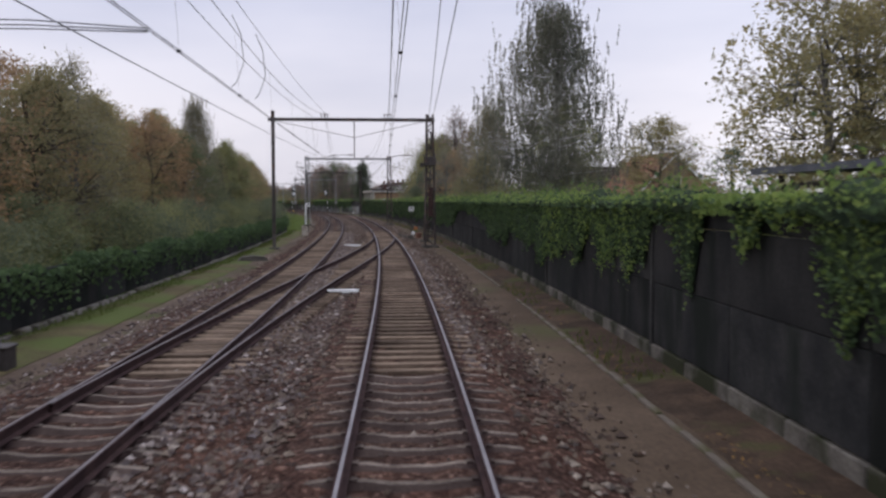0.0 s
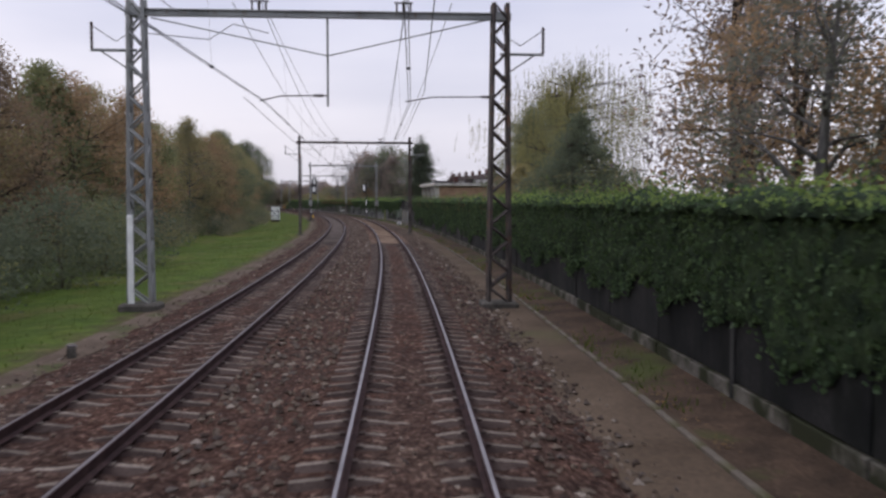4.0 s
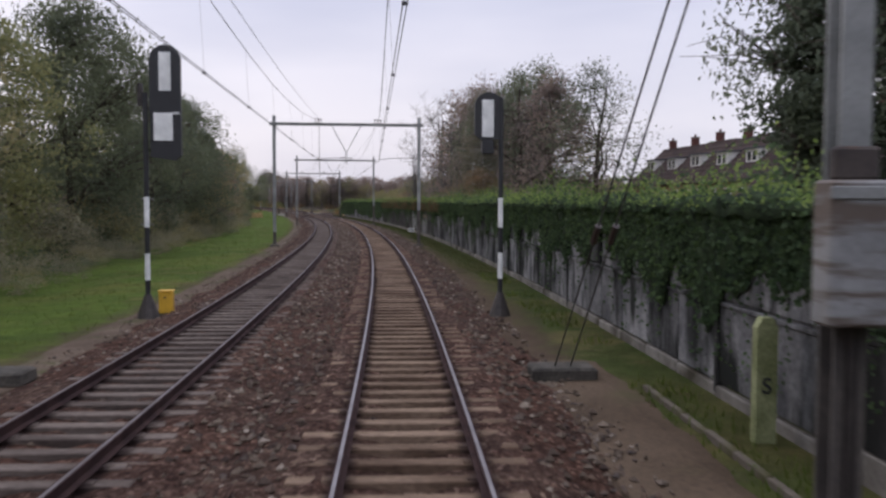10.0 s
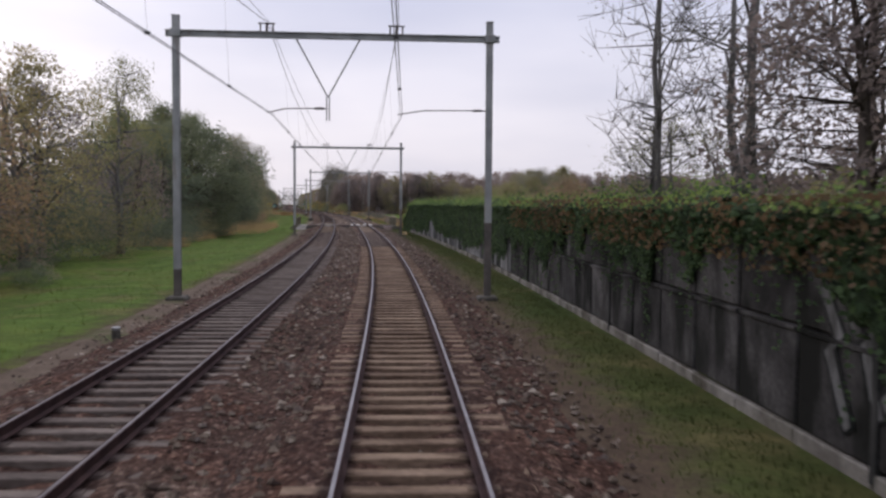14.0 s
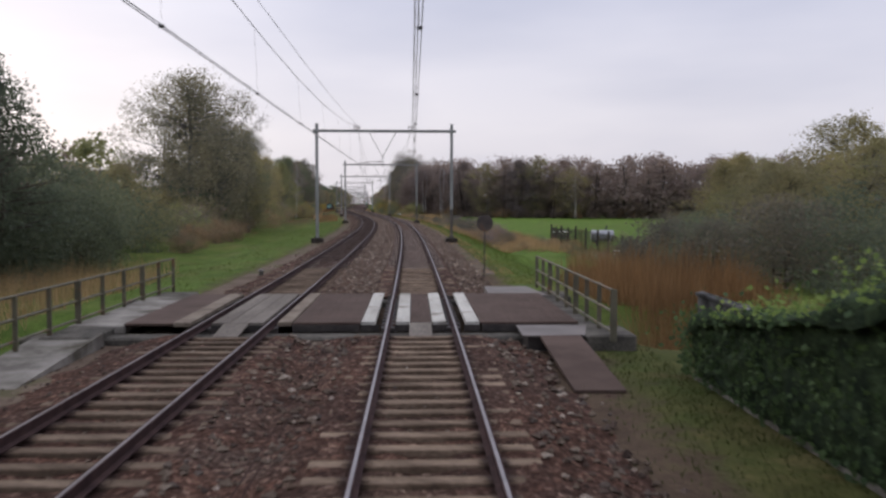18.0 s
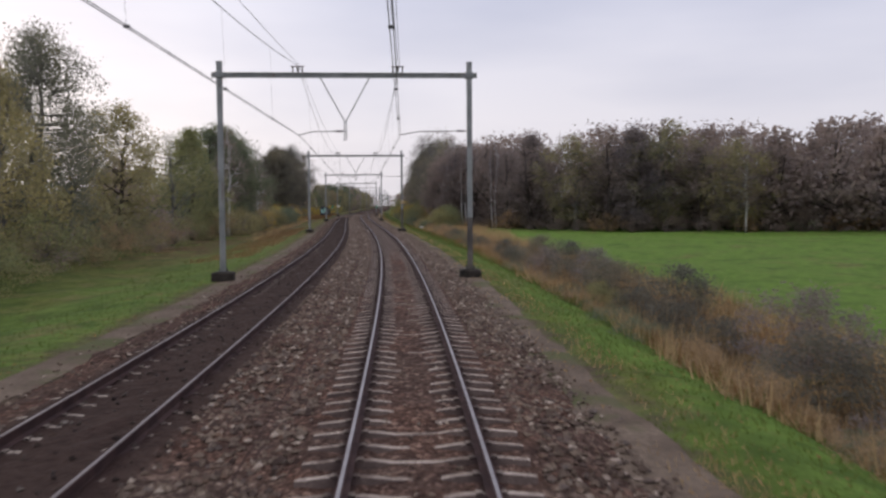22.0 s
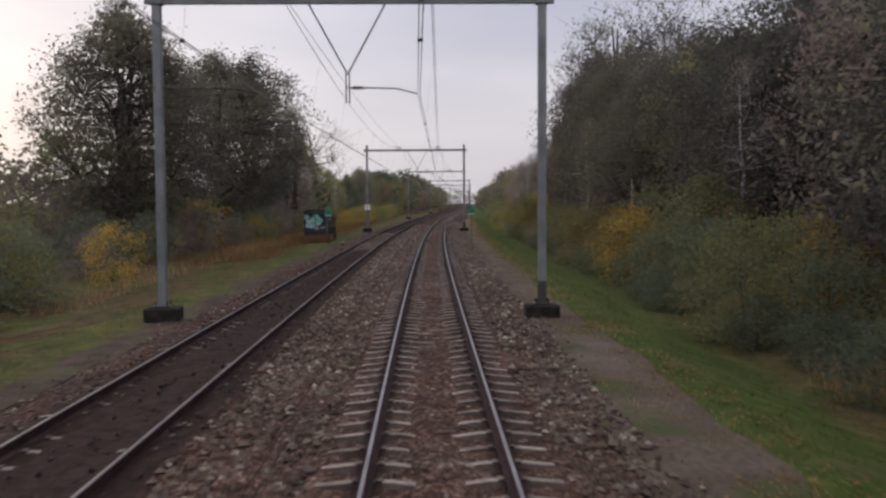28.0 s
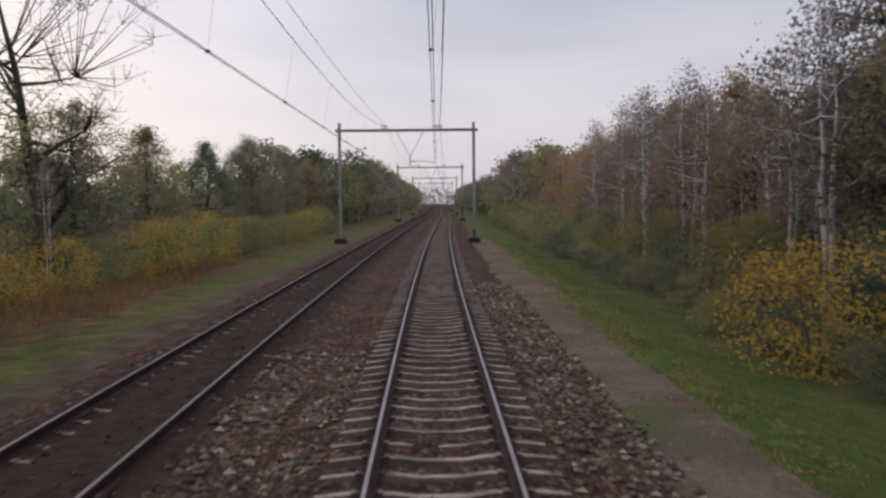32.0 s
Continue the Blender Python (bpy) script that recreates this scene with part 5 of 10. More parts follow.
def portal(s, xl, xr, style):
    words = {"mast": "dark riveted steel catenary portal with a lattice mast", "lattice": "catenary portal on two rusty lattice masts",
             "bracket": "grey catenary portal with insulator brackets on both posts", "box": "grey catenary portal with switch boxes on its posts",
             "plain": "slim grey steel catenary portal spanning both tracks"}.get(style, "grey steel catenary portal on dark concrete footings")
    p = thing("catenary_portal", words, "catenary portal", at(s), group="catenary portals")
    steel = M["steel_old"] if style in ("mast", "bracket") else M["steel"]
    for x, left in ((xl, True), (xr, False)):
        ground = float(ground_z(s, x))
        big = style.startswith("block")
        foot = -0.05 if big else -0.3
        if style == "lattice" or (style == "mast" and not left):
            lattice_mast(p, x, -0.30, 8.45, 0.66 if style == "mast" else 0.62, 0.40, M["steel_old"] if not left or style == "mast" else M["steel"])
            part("footing", Build().box((x, 0, ground + 0.04), (1.1, 1.0, 0.36), 0.06), M["foundation"], p)
            if style == "lattice" and left:
                part("cable_cover", Build().box((x - 0.22, -0.24, 1.0), (0.16, 0.1, 2.6), 0.02), M["white"], p, "peeling white cable cover")
        else:
            w = 0.21
            dark_to = 2.1 if (not left and style != "block_right") or style in ("bracket", "box") else 0.55
            prof = [(-w / 2, -0.11), (w / 2, -0.11), (w / 2, -0.085), (0.03, -0.07), (0.03, 0.07), (w / 2, 0.085), (w / 2, 0.11), (-w / 2, 0.11), (-w / 2, 0.085), (-0.03, 0.07), (-0.03, -0.07), (-w / 2, -0.085)]
            prof = [(x + a, b) for a, b in prof]
            part("post", Build().prism(prof, dark_to, 8.6, "z"), steel, p)
            part("post_base", Build().prism([(x + (a - x) * 1.03, b * 1.03) for a, b in prof], foot, dark_to, "z"), M["post_base"] if not left or not big else steel, p, "tarred dark lower post")
            part("cap", Build().box((x, 0, 8.62), (w + 0.04, 0.26, 0.04), 0.01), steel, p)
            if big:
                part("footing", Build().box((x, 0, -0.28), (0.90, 0.72, 0.40), 0.05), M["footing"], p, "dark mossy concrete footing")
                part("base_plate", Build().box((x, 0, -0.062), (0.52, 0.46, 0.035), 0.005), M["iron"], p)
                for bx in (-0.16, 0.16):
                    for by in (-0.16, 0.16):
                        part("bolt", Build().tube([(x + bx, by, -0.045), (x + bx, by, 0.08)], 0.02, 6), M["iron"], p)
            else:
                part("footing", Build().box((x, 0, ground + 0.02), (0.66, 0.66, 0.24), 0.05), M["foundation"], p)
        # post clamps and cable
        part("clamp", Build().box((x, 0, BEAM_Z), (0.34, 0.32, 0.26), 0.02), steel, p)
    # beam: welded channel pair with end plates
    part("beam", Build().prism([(-0.09, BEAM_Z - 0.1), (0.09, BEAM_Z - 0.1), (0.09, BEAM_Z - 0.07), (0.03, BEAM_Z - 0.06), (0.03, BEAM_Z + 0.06), (0.09, BEAM_Z + 0.07), (0.09, BEAM_Z + 0.1), (-0.09, BEAM_Z + 0.1), (-0.09, BEAM_Z + 0.07), (-0.03, BEAM_Z + 0.06), (-0.03, BEAM_Z - 0.06), (-0.09, BEAM_Z - 0.07)], xl - 0.32, xr + 0.32, "x"), steel, p)
    # small frames on the beam that carry the messenger wires
    for x in (-4.15, 0.0):
        f = Build()
        for sx in (-0.2, 0.2):
            f.tube([(x + sx, 0, BEAM_Z + 0.09), (x + sx, 0, BEAM_Z + 0.36)], 0.028, 6)
        f.tube([(x - 0.27, 0, BEAM_Z + 0.36), (x + 0.27, 0, BEAM_Z + 0.36)], 0.026, 6)
        part("wire_frame", f, M["steel_old"], p)
        insulator(p, (x, 0, BEAM_Z + 0.12), (0, 0, 1), 0.22)
    # middle hanger
    h = Build()
    if style in ("mast", "lattice"):
        h.tube([(HUB, 0, BEAM_Z - 0.08), (HUB, 0, 5.45)], 0.035, 6)
        h.tube([(xl + 0.4, 0, BEAM_Z - 0.15), (HUB, 0, 6.9), (xr - 0.4, 0, BEAM_Z - 0.1)], 0.02, 6)
    else:
        h.tube([(HUB - 1.02, 0, BEAM_Z - 0.1), (HUB, 0, 6.12)], 0.026, 6)
        h.tube([(HUB + 1.02, 0, BEAM_Z - 0.1), (HUB, 0, 6.12)], 0.026, 6)
        for o in (-0.045, 0.045):
            h.tube([(HUB + o, 0, 6.14), (HUB + o, 0, 5.36)], 0.022, 6)
    part("hanger", h, steel, p)
    # registration arms to the contact wires
    right_turn = s > 640
    arms = [(HUB, -1, -4.16), (xr - 0.12, -1, 0.05)] if not right_turn else [(xl + 0.12, 1, -4.5), (HUB, 1, -0.35)]
    for x0, d, x1 in arms:
        levels = (5.66,) if style != "bracket" else (5.62, 5.95)
        for lv in levels:
            insulator(p, (x0 + d * 0.12, 0, lv + 0.1), (d, 0, 0), 0.30)
            part("registration_arm", Build().tube([(x0, 0, lv + 0.1), (x0 + d * 0.45, 0, lv + 0.1), (x0 + (x1 - x0) * 0.7, 0, lv + 0.08), (x1, 0, lv - 0.06)], 0.02, 6), M["steel_old"], p)
    if style in ("bracket", "lattice"):
        for x, d in ((xl, -1), (xr, 1)):
            b = Build()
            b.tube([(x, 0, 7.0), (x + d * 1.3, 0, 7.0)], 0.045, 6)
            b.tube([(x, 0, 6.3), (x + d * 1.05, 0, 7.0)], 0.025, 6)
            part("bracket", b, M["steel"], p)
            insulator(p, (x + d * 1.27, 0, 7.02), (0, 0, 1), 0.78)
            part("feed_cable", Build().tube([(x + d * 1.27, 0, 7.7), (x + d * 0.6, 0, 7.25), (x + d * 0.15, 0.05, 7.55), (x, 0.06, 7.9)], 0.014, 5), M["wire"], p)
        part("jumper_cable", Build().tube([(xl + 0.3, 0.1, 7.5), (-5.6, 0.1, 7.35), (-4.9, 0.1, 7.8), (-3.9, 0.1, 7.55)], 0.014, 5), M["wire"], p)
    if style == "box":
        for x in (xl, xr):
            bx = part("switch_box", Build().box((x, -0.25, 2.4), (0.56, 0.26, 0.92), 0.02), M["grey_box"], p, "weathered grey metal switch box")
            part("lid_edge", Build().box((x, -0.385, 2.78), (0.58, 0.02, 0.08), 0.005), M["steel"], bx)
            part("bracket", Build().box((x, -0.1, 2.97), (0.3, 0.1, 0.22), 0.02), M["steel_old"], p)
        part("down_pipe", Build().tube([(xr, -0.14, 2.0), (xr, -0.14, -0.3)], 0.04, 8), M["iron"], p)
    if style == "bracket":
        part("cable_box", Build().box((xr, -0.2, 1.2), (0.3, 0.22, 0.7), 0.02), M["iron"], p)
        part("down_pipe", Build().tube([(xr + 0.2, 0.08, 6.9), (xr + 0.2, 0.08, -0.3)], 0.045, 8), M["steel_old"], p)
        part("down_pipe", Build().tube([(xl + 0.18, 0.05, 6.9), (xl + 0.18, 0.05, -0.3)], 0.035, 8), M["steel_old"], p)
    if style == "mast":
        br = Build()
        for o in (-0.17, 0.17):
            br.tube([(xr + 0.3 + o, 8.5, -0.42), (xr + o * 0.8, 0.25, 7.2)], 0.055, 6)
        part("brace", br, M["steel_old"], p, "inclined ladder-like brace")
        for i in range(7):
            u = 0.07 + i * 0.135
            c = Vector((xr + 0.3 - 0.3 * u, 8.5 - 8.25 * u, -0.42 + 7.62 * u))
            part("rung", Build().box(c, (0.40, 0.06, 0.24), 0.01), M["steel_old"], p)
        part("footing", Build().box((xr + 0.3, 8.55, -0.42), (0.9, 0.7, 0.3), 0.08), M["foundation"], p)
        for i in range(9):
            part("weight", Build().tube([(xr + 0.02, -0.36, 1.72 + i * 0.21), (xr + 0.02, -0.36, 1.91 + i * 0.21)], 0.17, 12), M["weight"], p, "stacked red-brown tension weight")
        part("weight_rod", Build().tube([(xr + 0.02, -0.36, 1.6), (xr + 0.02, -0.36, 4.1)], 0.03, 6), M["iron"], p)
        part("head_plate", Build().box((xr, -0.02, 5.35), (0.78, 0.62, 0.62), 0.03), M["steel_old"], p, "riveted plate box round the mast")
        part("pulley", Build().tube([(xr - 0.52, -0.1, 5.1), (xr - 0.52, 0.02, 5.1)], 0.16, 14), M["iron"], p)
        part("foot_brace", Build().tube([(xr - 0.36, -0.2, 0.3), (xr + 0.36, -0.2, 0.3)], 0.03, 5), M["steel_old"], p)
        part("rope", Build().tube([(xr + 0.02, -0.36, 4.1), (xr + 0.02, -0.36, 7.7)], 0.012, 5), M["wire"], p)
        part("tie_bar", Build().tube([(xr - 0.1, 0.1, 2.6), (xr + 0.1, 5.3, 2.6)], 0.03, 5), M["steel_old"], p)
    return p


for row in PORTALS:
    portal(*row)

# ---- wires ----
def hung(a, c, u, sag):
    """A place on a wire that hangs straight across from support a to support c."""
    return Vector(line(*a)).lerp(Vector(line(*c)), u) - Vector((0, 0, sag * 4 * u * (1 - u)))


def wire(name, label, spots, r=0.011, sag=0.0, droppers=None):
    """spots: (s, lat, z) at the supports; the wire sags between them."""
    b = Build()
    pts = []
    for a, c in zip(spots, spots[1:]):
        for i in range(10):
            pts.append(hung(a, c, i / 10, sag))
    pts.append(Vector(line(*spots[-1])))
    b.tube(pts, r, 5)
    return thing(name, label, "overhead wire", kind="structure", group="overhead wires", data=b.mesh(name, M["wire"]))


SP = [p[0] for p in PORTALS]
S_ALL = [-60.0, 5.0 - 0.1] + SP
S_ALL[1] = 8.0


def stag(i, s, c):
    base = 0.12 if s < 640 else -0.25
    return c + base + (0.05 if i % 2 else -0.05)


for c in (0.0, TRACK2):
    cs = [(s, stag(i, s, c), 5.56) for i, s in enumerate(S_ALL)]
    for o in (-0.03, 0.03):                               # contact wires hang in pairs
        wire("contact_wire", "thin dark copper contact wire over the track", [(s, l + o, z) for s, l, z in cs], 0.009, 0.03)
    ms = [(s, c + 0.04, BEAM_Z + 0.38) for s in S_ALL]
    wire("messenger_wire", "sagging dark messenger wire carried on the portals", ms, 0.011, 1.3)
    wire("feeder_wire", "slack feeder cable carried beside the messenger wire", [(s, l + 0.05, z + 0.02) for s, l, z in ms], 0.009, 0.5)
    dz = Build()
    for c0, c1, m0, m1 in zip(cs, cs[1:], ms, ms[1:]):
        for i in range(1, 8):
            u = i / 8
            q = hung(c0, c1, u, 0.03)
            dz.tube([q, hung(m0, m1, u, 1.3)], 0.0032, 3)
            dz.box(q, (0.09, 0.05, 0.05))
    thing("droppers", "thin droppers between messenger and contact wire", "overhead wire", kind="structure", group="overhead wires", data=dz.mesh("droppers", M["wire"]))
# the overlap of two wire lengths near the first portals
wire("messenger_wire", "anchored messenger wire running out to a mast", [(-60, -0.4, 8.5), (8, 0.5, 8.4), (63.9, 2.6, 7.4)], 0.012, 0.7)
wire("contact_wire", "anchored contact wire running out to a mast", [(8, 0.6, 5.9), (63.9, 2.7, 7.1)], 0.010, 0.25)
wire("messenger_wire", "extra messenger wire of the overlap", [(118.6, 1.4, 8.45), (175.0, 1.5, 8.45), (229.6, 2.7, 7.8)], 0.011, 0.5)
wire("contact_wire", "extra contact wire of the overlap", [(63.9, 0.5, 5.75), (118.6, 0.6, 5.9), (175.0, 0.7, 5.95), (229.6, 2.7, 7.2)], 0.010, 0.1)
wire("contact_wire", "contact wire drawn aside to its anchor post", [(-20, -4.3, 5.6), (63.9, -4.7, 5.7), (118.6, -6.4, 7.2)], 0.011, 0.25)
wire("contact_wire", "contact wire drawn aside to its anchor post", [(118.6, -4.6, 5.7), (175.0, -4.75, 5.8), (229.6, -6.9, 7.2)], 0.011, 0.2)
wire("messenger_wire", "extra messenger wire over the second track", [(8, -5.0, 8.4), (63.9, -5.0, 8.35), (118.6, -6.3, 8.0)], 0.011, 0.8)
wire("messenger_wire", "extra messenger wire over the second track", [(118.6, -4.9, 8.4), (175.0, -5.2, 8.4), (229.6, -6.9, 7.9)], 0.011, 0.8)
# pull-off mast with its cross-span, and two jumper loops
mast = thing("pull_off_mast", "steel mast that pulls the wires aside", "mast", at(20.3, -8.9, -0.6))
part("post", Build().tube([(0, 0, 0), (0, 0, 7.4)], [0.14, 0.10], 8), M["steel_old"], mast)
part("footing", Build().box((0, 0, 0.1), (0.7, 0.7, 0.4), 0.04), M["foundation"], mast)
for dz_ in (0.0, 0.07, 0.16):
    part("span_wire", Build().tube([(0, 0, 6.22 + dz_), (2.6, -0.1, 6.20 + dz_ * 0.9), (4.6, -0.3, 6.12 + dz_ * 0.4)], 0.012, 5), M["wire"], mast)
part("insulator", Build().tube([(0.5, 0, 6.28), (0.9, -0.02, 6.27)], 0.07, 8), M["insulator"], mast)
for s_, l_ in ((27.5, -4.25), (30.0, -4.05)):
    lp_ = Build().tube([line(s_, l_, 7.35), line(s_ + 0.5, l_ + 0.12, 7.0), line(s_ + 0.7, l_ + 0.16, 6.3), line(s_ + 0.3, l_ + 0.05, 5.75), line(s_ - 0.2, l_, 5.55)], 0.011, 5)
    thing("jumper_loop", "hanging jumper cable between messenger and contact wire", "overhead wire", kind="structure", group="overhead wires", data=lp_.mesh("jumper_loop", M["wire"]))

# ---- the wall of concrete panels beside the path ----
WALL0, WALL1, BAY = -26.0, 418.0, 4.0


def wall_lat(s):
    return float(np.interp(s, [-30, 25, 60, 200, 330, 395, 412, 420], [4.75, 4.82, 4.95, 5.08, 5.22, 5.12, 4.92, 4.9]))


wall = thing("wall_east", "long sooty concrete panel wall overgrown with ivy beside the path", "wall", kind="structure")


def panel_mesh(h, material, width=BAY):
    """A ribbed-edge slab 0.1 thick: face set back round a raised rim."""
    wide = width < BAY
    L, t = width - (0.07 if wide else 0.02), 0.10
    b = Build()
    b.box((0, 0, h / 2), (t, L, h - (0.05 if wide else 0.012)), 0.024 if wide else 0.014)
    if wide:
        b.box((0.03, 0, h / 2), (0.05, width - 0.004, h - 0.004))
    if width < BAY and h > 1.15:
        b.box((-0.035, 0, h - 0.045), (t + 0.02, L, 0.07), 0.012)
    return b.mesh("panel", material)


PANELS = [(-0.08, 1.2), (1.12, 1.12), (2.24, 0.42)]
P_DARK = [panel_mesh(h, M["panel"]) for _, h in PANELS]
P_BROWN = [panel_mesh(h, M["panel_brown"]) for _, h in PANELS]
PANELS_GREY = [(-0.26, 1.38), (1.12, 1.12), (2.24, 0.42)]
P_GREY = [panel_mesh(h, M["panel_grey"], BAY / 2) for _, h in PANELS_GREY]
P_MID = [panel_mesh(h, M["panel_mid"], BAY / 2) for _, h in PANELS_GREY]
POST_ME = Build().box((0, 0, 1.17), (0.17, 0.13, 3.1), 0.012).mesh("wall_post", M["wall_post"])
PLINTH_ME = Build().box((0, 0, 0), (0.14, BAY / 2 - 0.03, 0.50), 0.02).mesh("plinth", M["concrete"])
PLINTH_OLD = Build().box((0, 0, 0), (0.14, BAY / 2 - 0.03, 0.50), 0.02).mesh("plinth", M["plinth_old"])

# the second, low wall on the far side
LOW0, LOW1 = 8.0, 98.0
low_wall = thing("wall_west", "low dark retaining wall draped with ivy on a concrete foot", "wall", kind="structure")
n_low = int((LOW1 - LOW0) / 3.0)
LOW_ME = Build().box((0, 0, 0.52), (0.14, 2.97, 1.06), 0.02).mesh("panel", M["panel"])
LOWF_ME = Build().box((0, 0, 0), (0.22, 0.72, 0.44), 0.03).mesh("plinth", M["concrete"])
def low_top(s):
    """Top of the low wall, which falls towards its far end."""
    return np.interp(s, [8, 48, 80, 100], [1.05, 0.98, 0.92, 0.85])


for i in range(n_low):
    s = LOW0 + 3.0 * (i + 0.5)
    ob = part("panel", LOW_ME, None, low_wall)
    ob.matrix_world = at(s, -9.25, -0.30, 0, (1.0, 1.0, (float(low_top(s)) + 0.30) / 1.05))
    for k in (-1, 0, 1):
        ob = part("plinth", LOWF_ME, None, low_wall)
        ob.matrix_world = at(s + k, -9.21 + rng.uniform(0, 0.05), -0.50 - rng.uniform(0, 0.08), 0, 1.0)

# ---- edging stones of the path ----
kerb = thing("path_edging", "broken line of worn concrete edging stones beside the path", "edging", kind="structure")
EDGE_ME = Build().box((0, 0, 0), (0.10, 0.995, 0.22), 0.008).mesh("edging_stone", M["kerb"])
for i in range(253):
    s = -14 + i * 1.0
    if math.sin(s * 0.21) + math.sin(s * 0.57 + 1) > 1.35:
        continue
    ob = part("edging_stone", EDGE_ME, None, kerb)
    ob.matrix_world = at(s, float(np.interp(s, [0, 60, 150, 205, 262], [3.62, 3.66, 3.7, 4.02, 4.1])) + rng.normal(0, 0.006), -0.485 + rng.normal(0, 0.010), rng.normal(0, 0.4), 1.0, rng.normal(0, 1.5))


def text_mesh(body, size, material, depth=0.004):
    cu = bpy.data.curves.new("digits", "FONT")
    cu.body, cu.size, cu.align_x, cu.align_y, cu.extrude, cu.offset = body, size, "CENTER", "CENTER", depth, size * 0.018
    tmp = bpy.data.objects.new("digits", cu)
    me = bpy.data.meshes.new_from_object(tmp)
    bpy.data.objects.remove(tmp)
    me.materials.append(material)
    return me


def writing(parent, body, size, p, material, turn=0.0):
    """Digits standing upright on a plate that faces back along the line."""
    whole = text_mesh(body, size, material)
    bm = bmesh.new()
    bm.from_mesh(whole)
    left = set(bm.verts)
    while left:                                             # each character is a part of its own
        todo, island = [left.pop()], []
        while todo:
            v = todo.pop()
            island.append(v)
            for e in v.link_edges:
                o = e.other_vert(v)
                if o in left:
                    left.remove(o)
                    todo.append(o)
        one = bm.copy()
        keep = {v.index for v in island}
        bmesh.ops.delete(one, geom=[v for v in one.verts if v.index not in keep], context="VERTS")
        me = bpy.data.meshes.new("digit")
        one.to_mesh(me)
        one.free()
        me.materials.append(material)
        ob = part("digit", me, None, parent)
        ob.matrix_local = Matrix.Translation(p) @ Euler((math.pi / 2, 0, turn)).to_matrix().to_4x4()
    bm.free()


def plate(parent, name, c, w, h, material, t=0.012, label="", ch=0.004):
    return part(name, Build().box(c, (w, t, h), ch), material, parent, label)


# ---- speed boards, kilometre plates, round and triangular boards ----
def speed_board(s, lat, z0, turn=0, h=2.41):
    b = thing("speed_sign", "white square speed board with black 8 on dark post", "railway sign", at(s, lat, z0, turn), group="speed signs")
    part("post", Build().box((0, 0.03, h / 2 - 0.1), (0.06, 0.04, h), 0.008), M["iron"], b)
    pl = plate(b, "plate", (0, -0.01, h), 0.42, 0.42, M["white"])
    plate(b, "rim", (0, 0.004, h), 0.45, 0.45, M["black"])
    writing(b, "8", 0.42, (0, -0.019, h), M["black"])
    part("foot", Build().box((0, 0.03, 0.02), (0.24, 0.24, 0.14), 0.03), M["concrete"], b)
    return b


speed_board(83.0, 2.70, -0.43, 0, 2.43)
speed_board(98.9, -7.0, -0.46, 0, 2.80)


def km_plate(s, lat, h, body, w=0.44, beige=False):
    b = thing("kilometre_sign", "small pale kilometre plate on a thin iron stake", "kilometre sign", at(s, lat, float(ground_z(s, lat)), 0), group="kilometre signs")
    part("stake", Build().tube([(0, 0.02, -0.1), (0, 0.02, h)], 0.016, 6), M["iron"], b)
    plate(b, "plate", (0, 0, h), w, 0.59 * w, M["beige"] if beige else M["white"])
    writing(b, body, 0.5 * w, (0, -0.008, h), M["black"])
    return b


km_plate(189.4, 2.62, 0.74, "20.9")
km_plate(291.0, 2.72, 1.0, "20.8")
km_plate(388.3, 2.75, 0.62, "20.7", 0.38, True)
km_plate(592.0, 5.05, 0.62, "20.5", 0.34)
kp = thing("kilometre_sign", "beige kilometre plate strapped to a catenary post", "kilometre sign", at(593.4, 2.96, 2.88), group="kilometre signs")
plate(kp, "plate", (0, -0.13, 0), 0.46, 0.26, M["beige"])
plate(kp, "strap", (0, -0.118, -0.19), 0.3, 0.06, M["iron"])
writing(kp, "20.5", 0.2, (0, -0.14, 0), M["black"])

disc = thing("round_sign", "brown round board seen from behind on a thin post", "railway sign", at(438.9, 2.80, -0.42))
part("post", Build().tube([(0, 0.02, -0.1), (0.03, 0.02, 2.1)], 0.026, 8), M["iron"], disc)
part("board", Build().disc((0.03, 2.25), 0.33, -0.02, 0.0, 32), M["steel_old"], disc)
part("rim", Build().tube([(0.03 + 0.33 * math.cos(i * math.pi / 16), -0.01, 2.25 + 0.33 * math.sin(i * math.pi / 16)) for i in range(33)], 0.012, 5), M["iron"], disc)


def triangle_board(s, lat, turn=0):
    b = thing("triangle_sign", "green triangular board with a dark 13 on a thin post", "railway sign", at(s, lat, -0.44, turn), group="triangle signs")
    part("post", Build().tube([(0, 0.03, -0.1), (0, 0.03, 2.3)], 0.026, 8), M["iron"], b)
    part("board", Build().prism([(-0.33, 2.28), (-0.30, 2.25), (0.30, 2.25), (0.33, 2.28), (0.03, 2.92), (-0.03, 2.92)], -0.012, 0.01), M["sign_green"], b)
    plate(b, "lower_strip", (0, 0, 2.20), 0.42, 0.05, M["white"])
    writing(b, "13", 0.27, (0, -0.018, 2.42), M["black"])
    return b


triangle_board(701.0, 2.78)
triangle_board(696.2, -7.32)

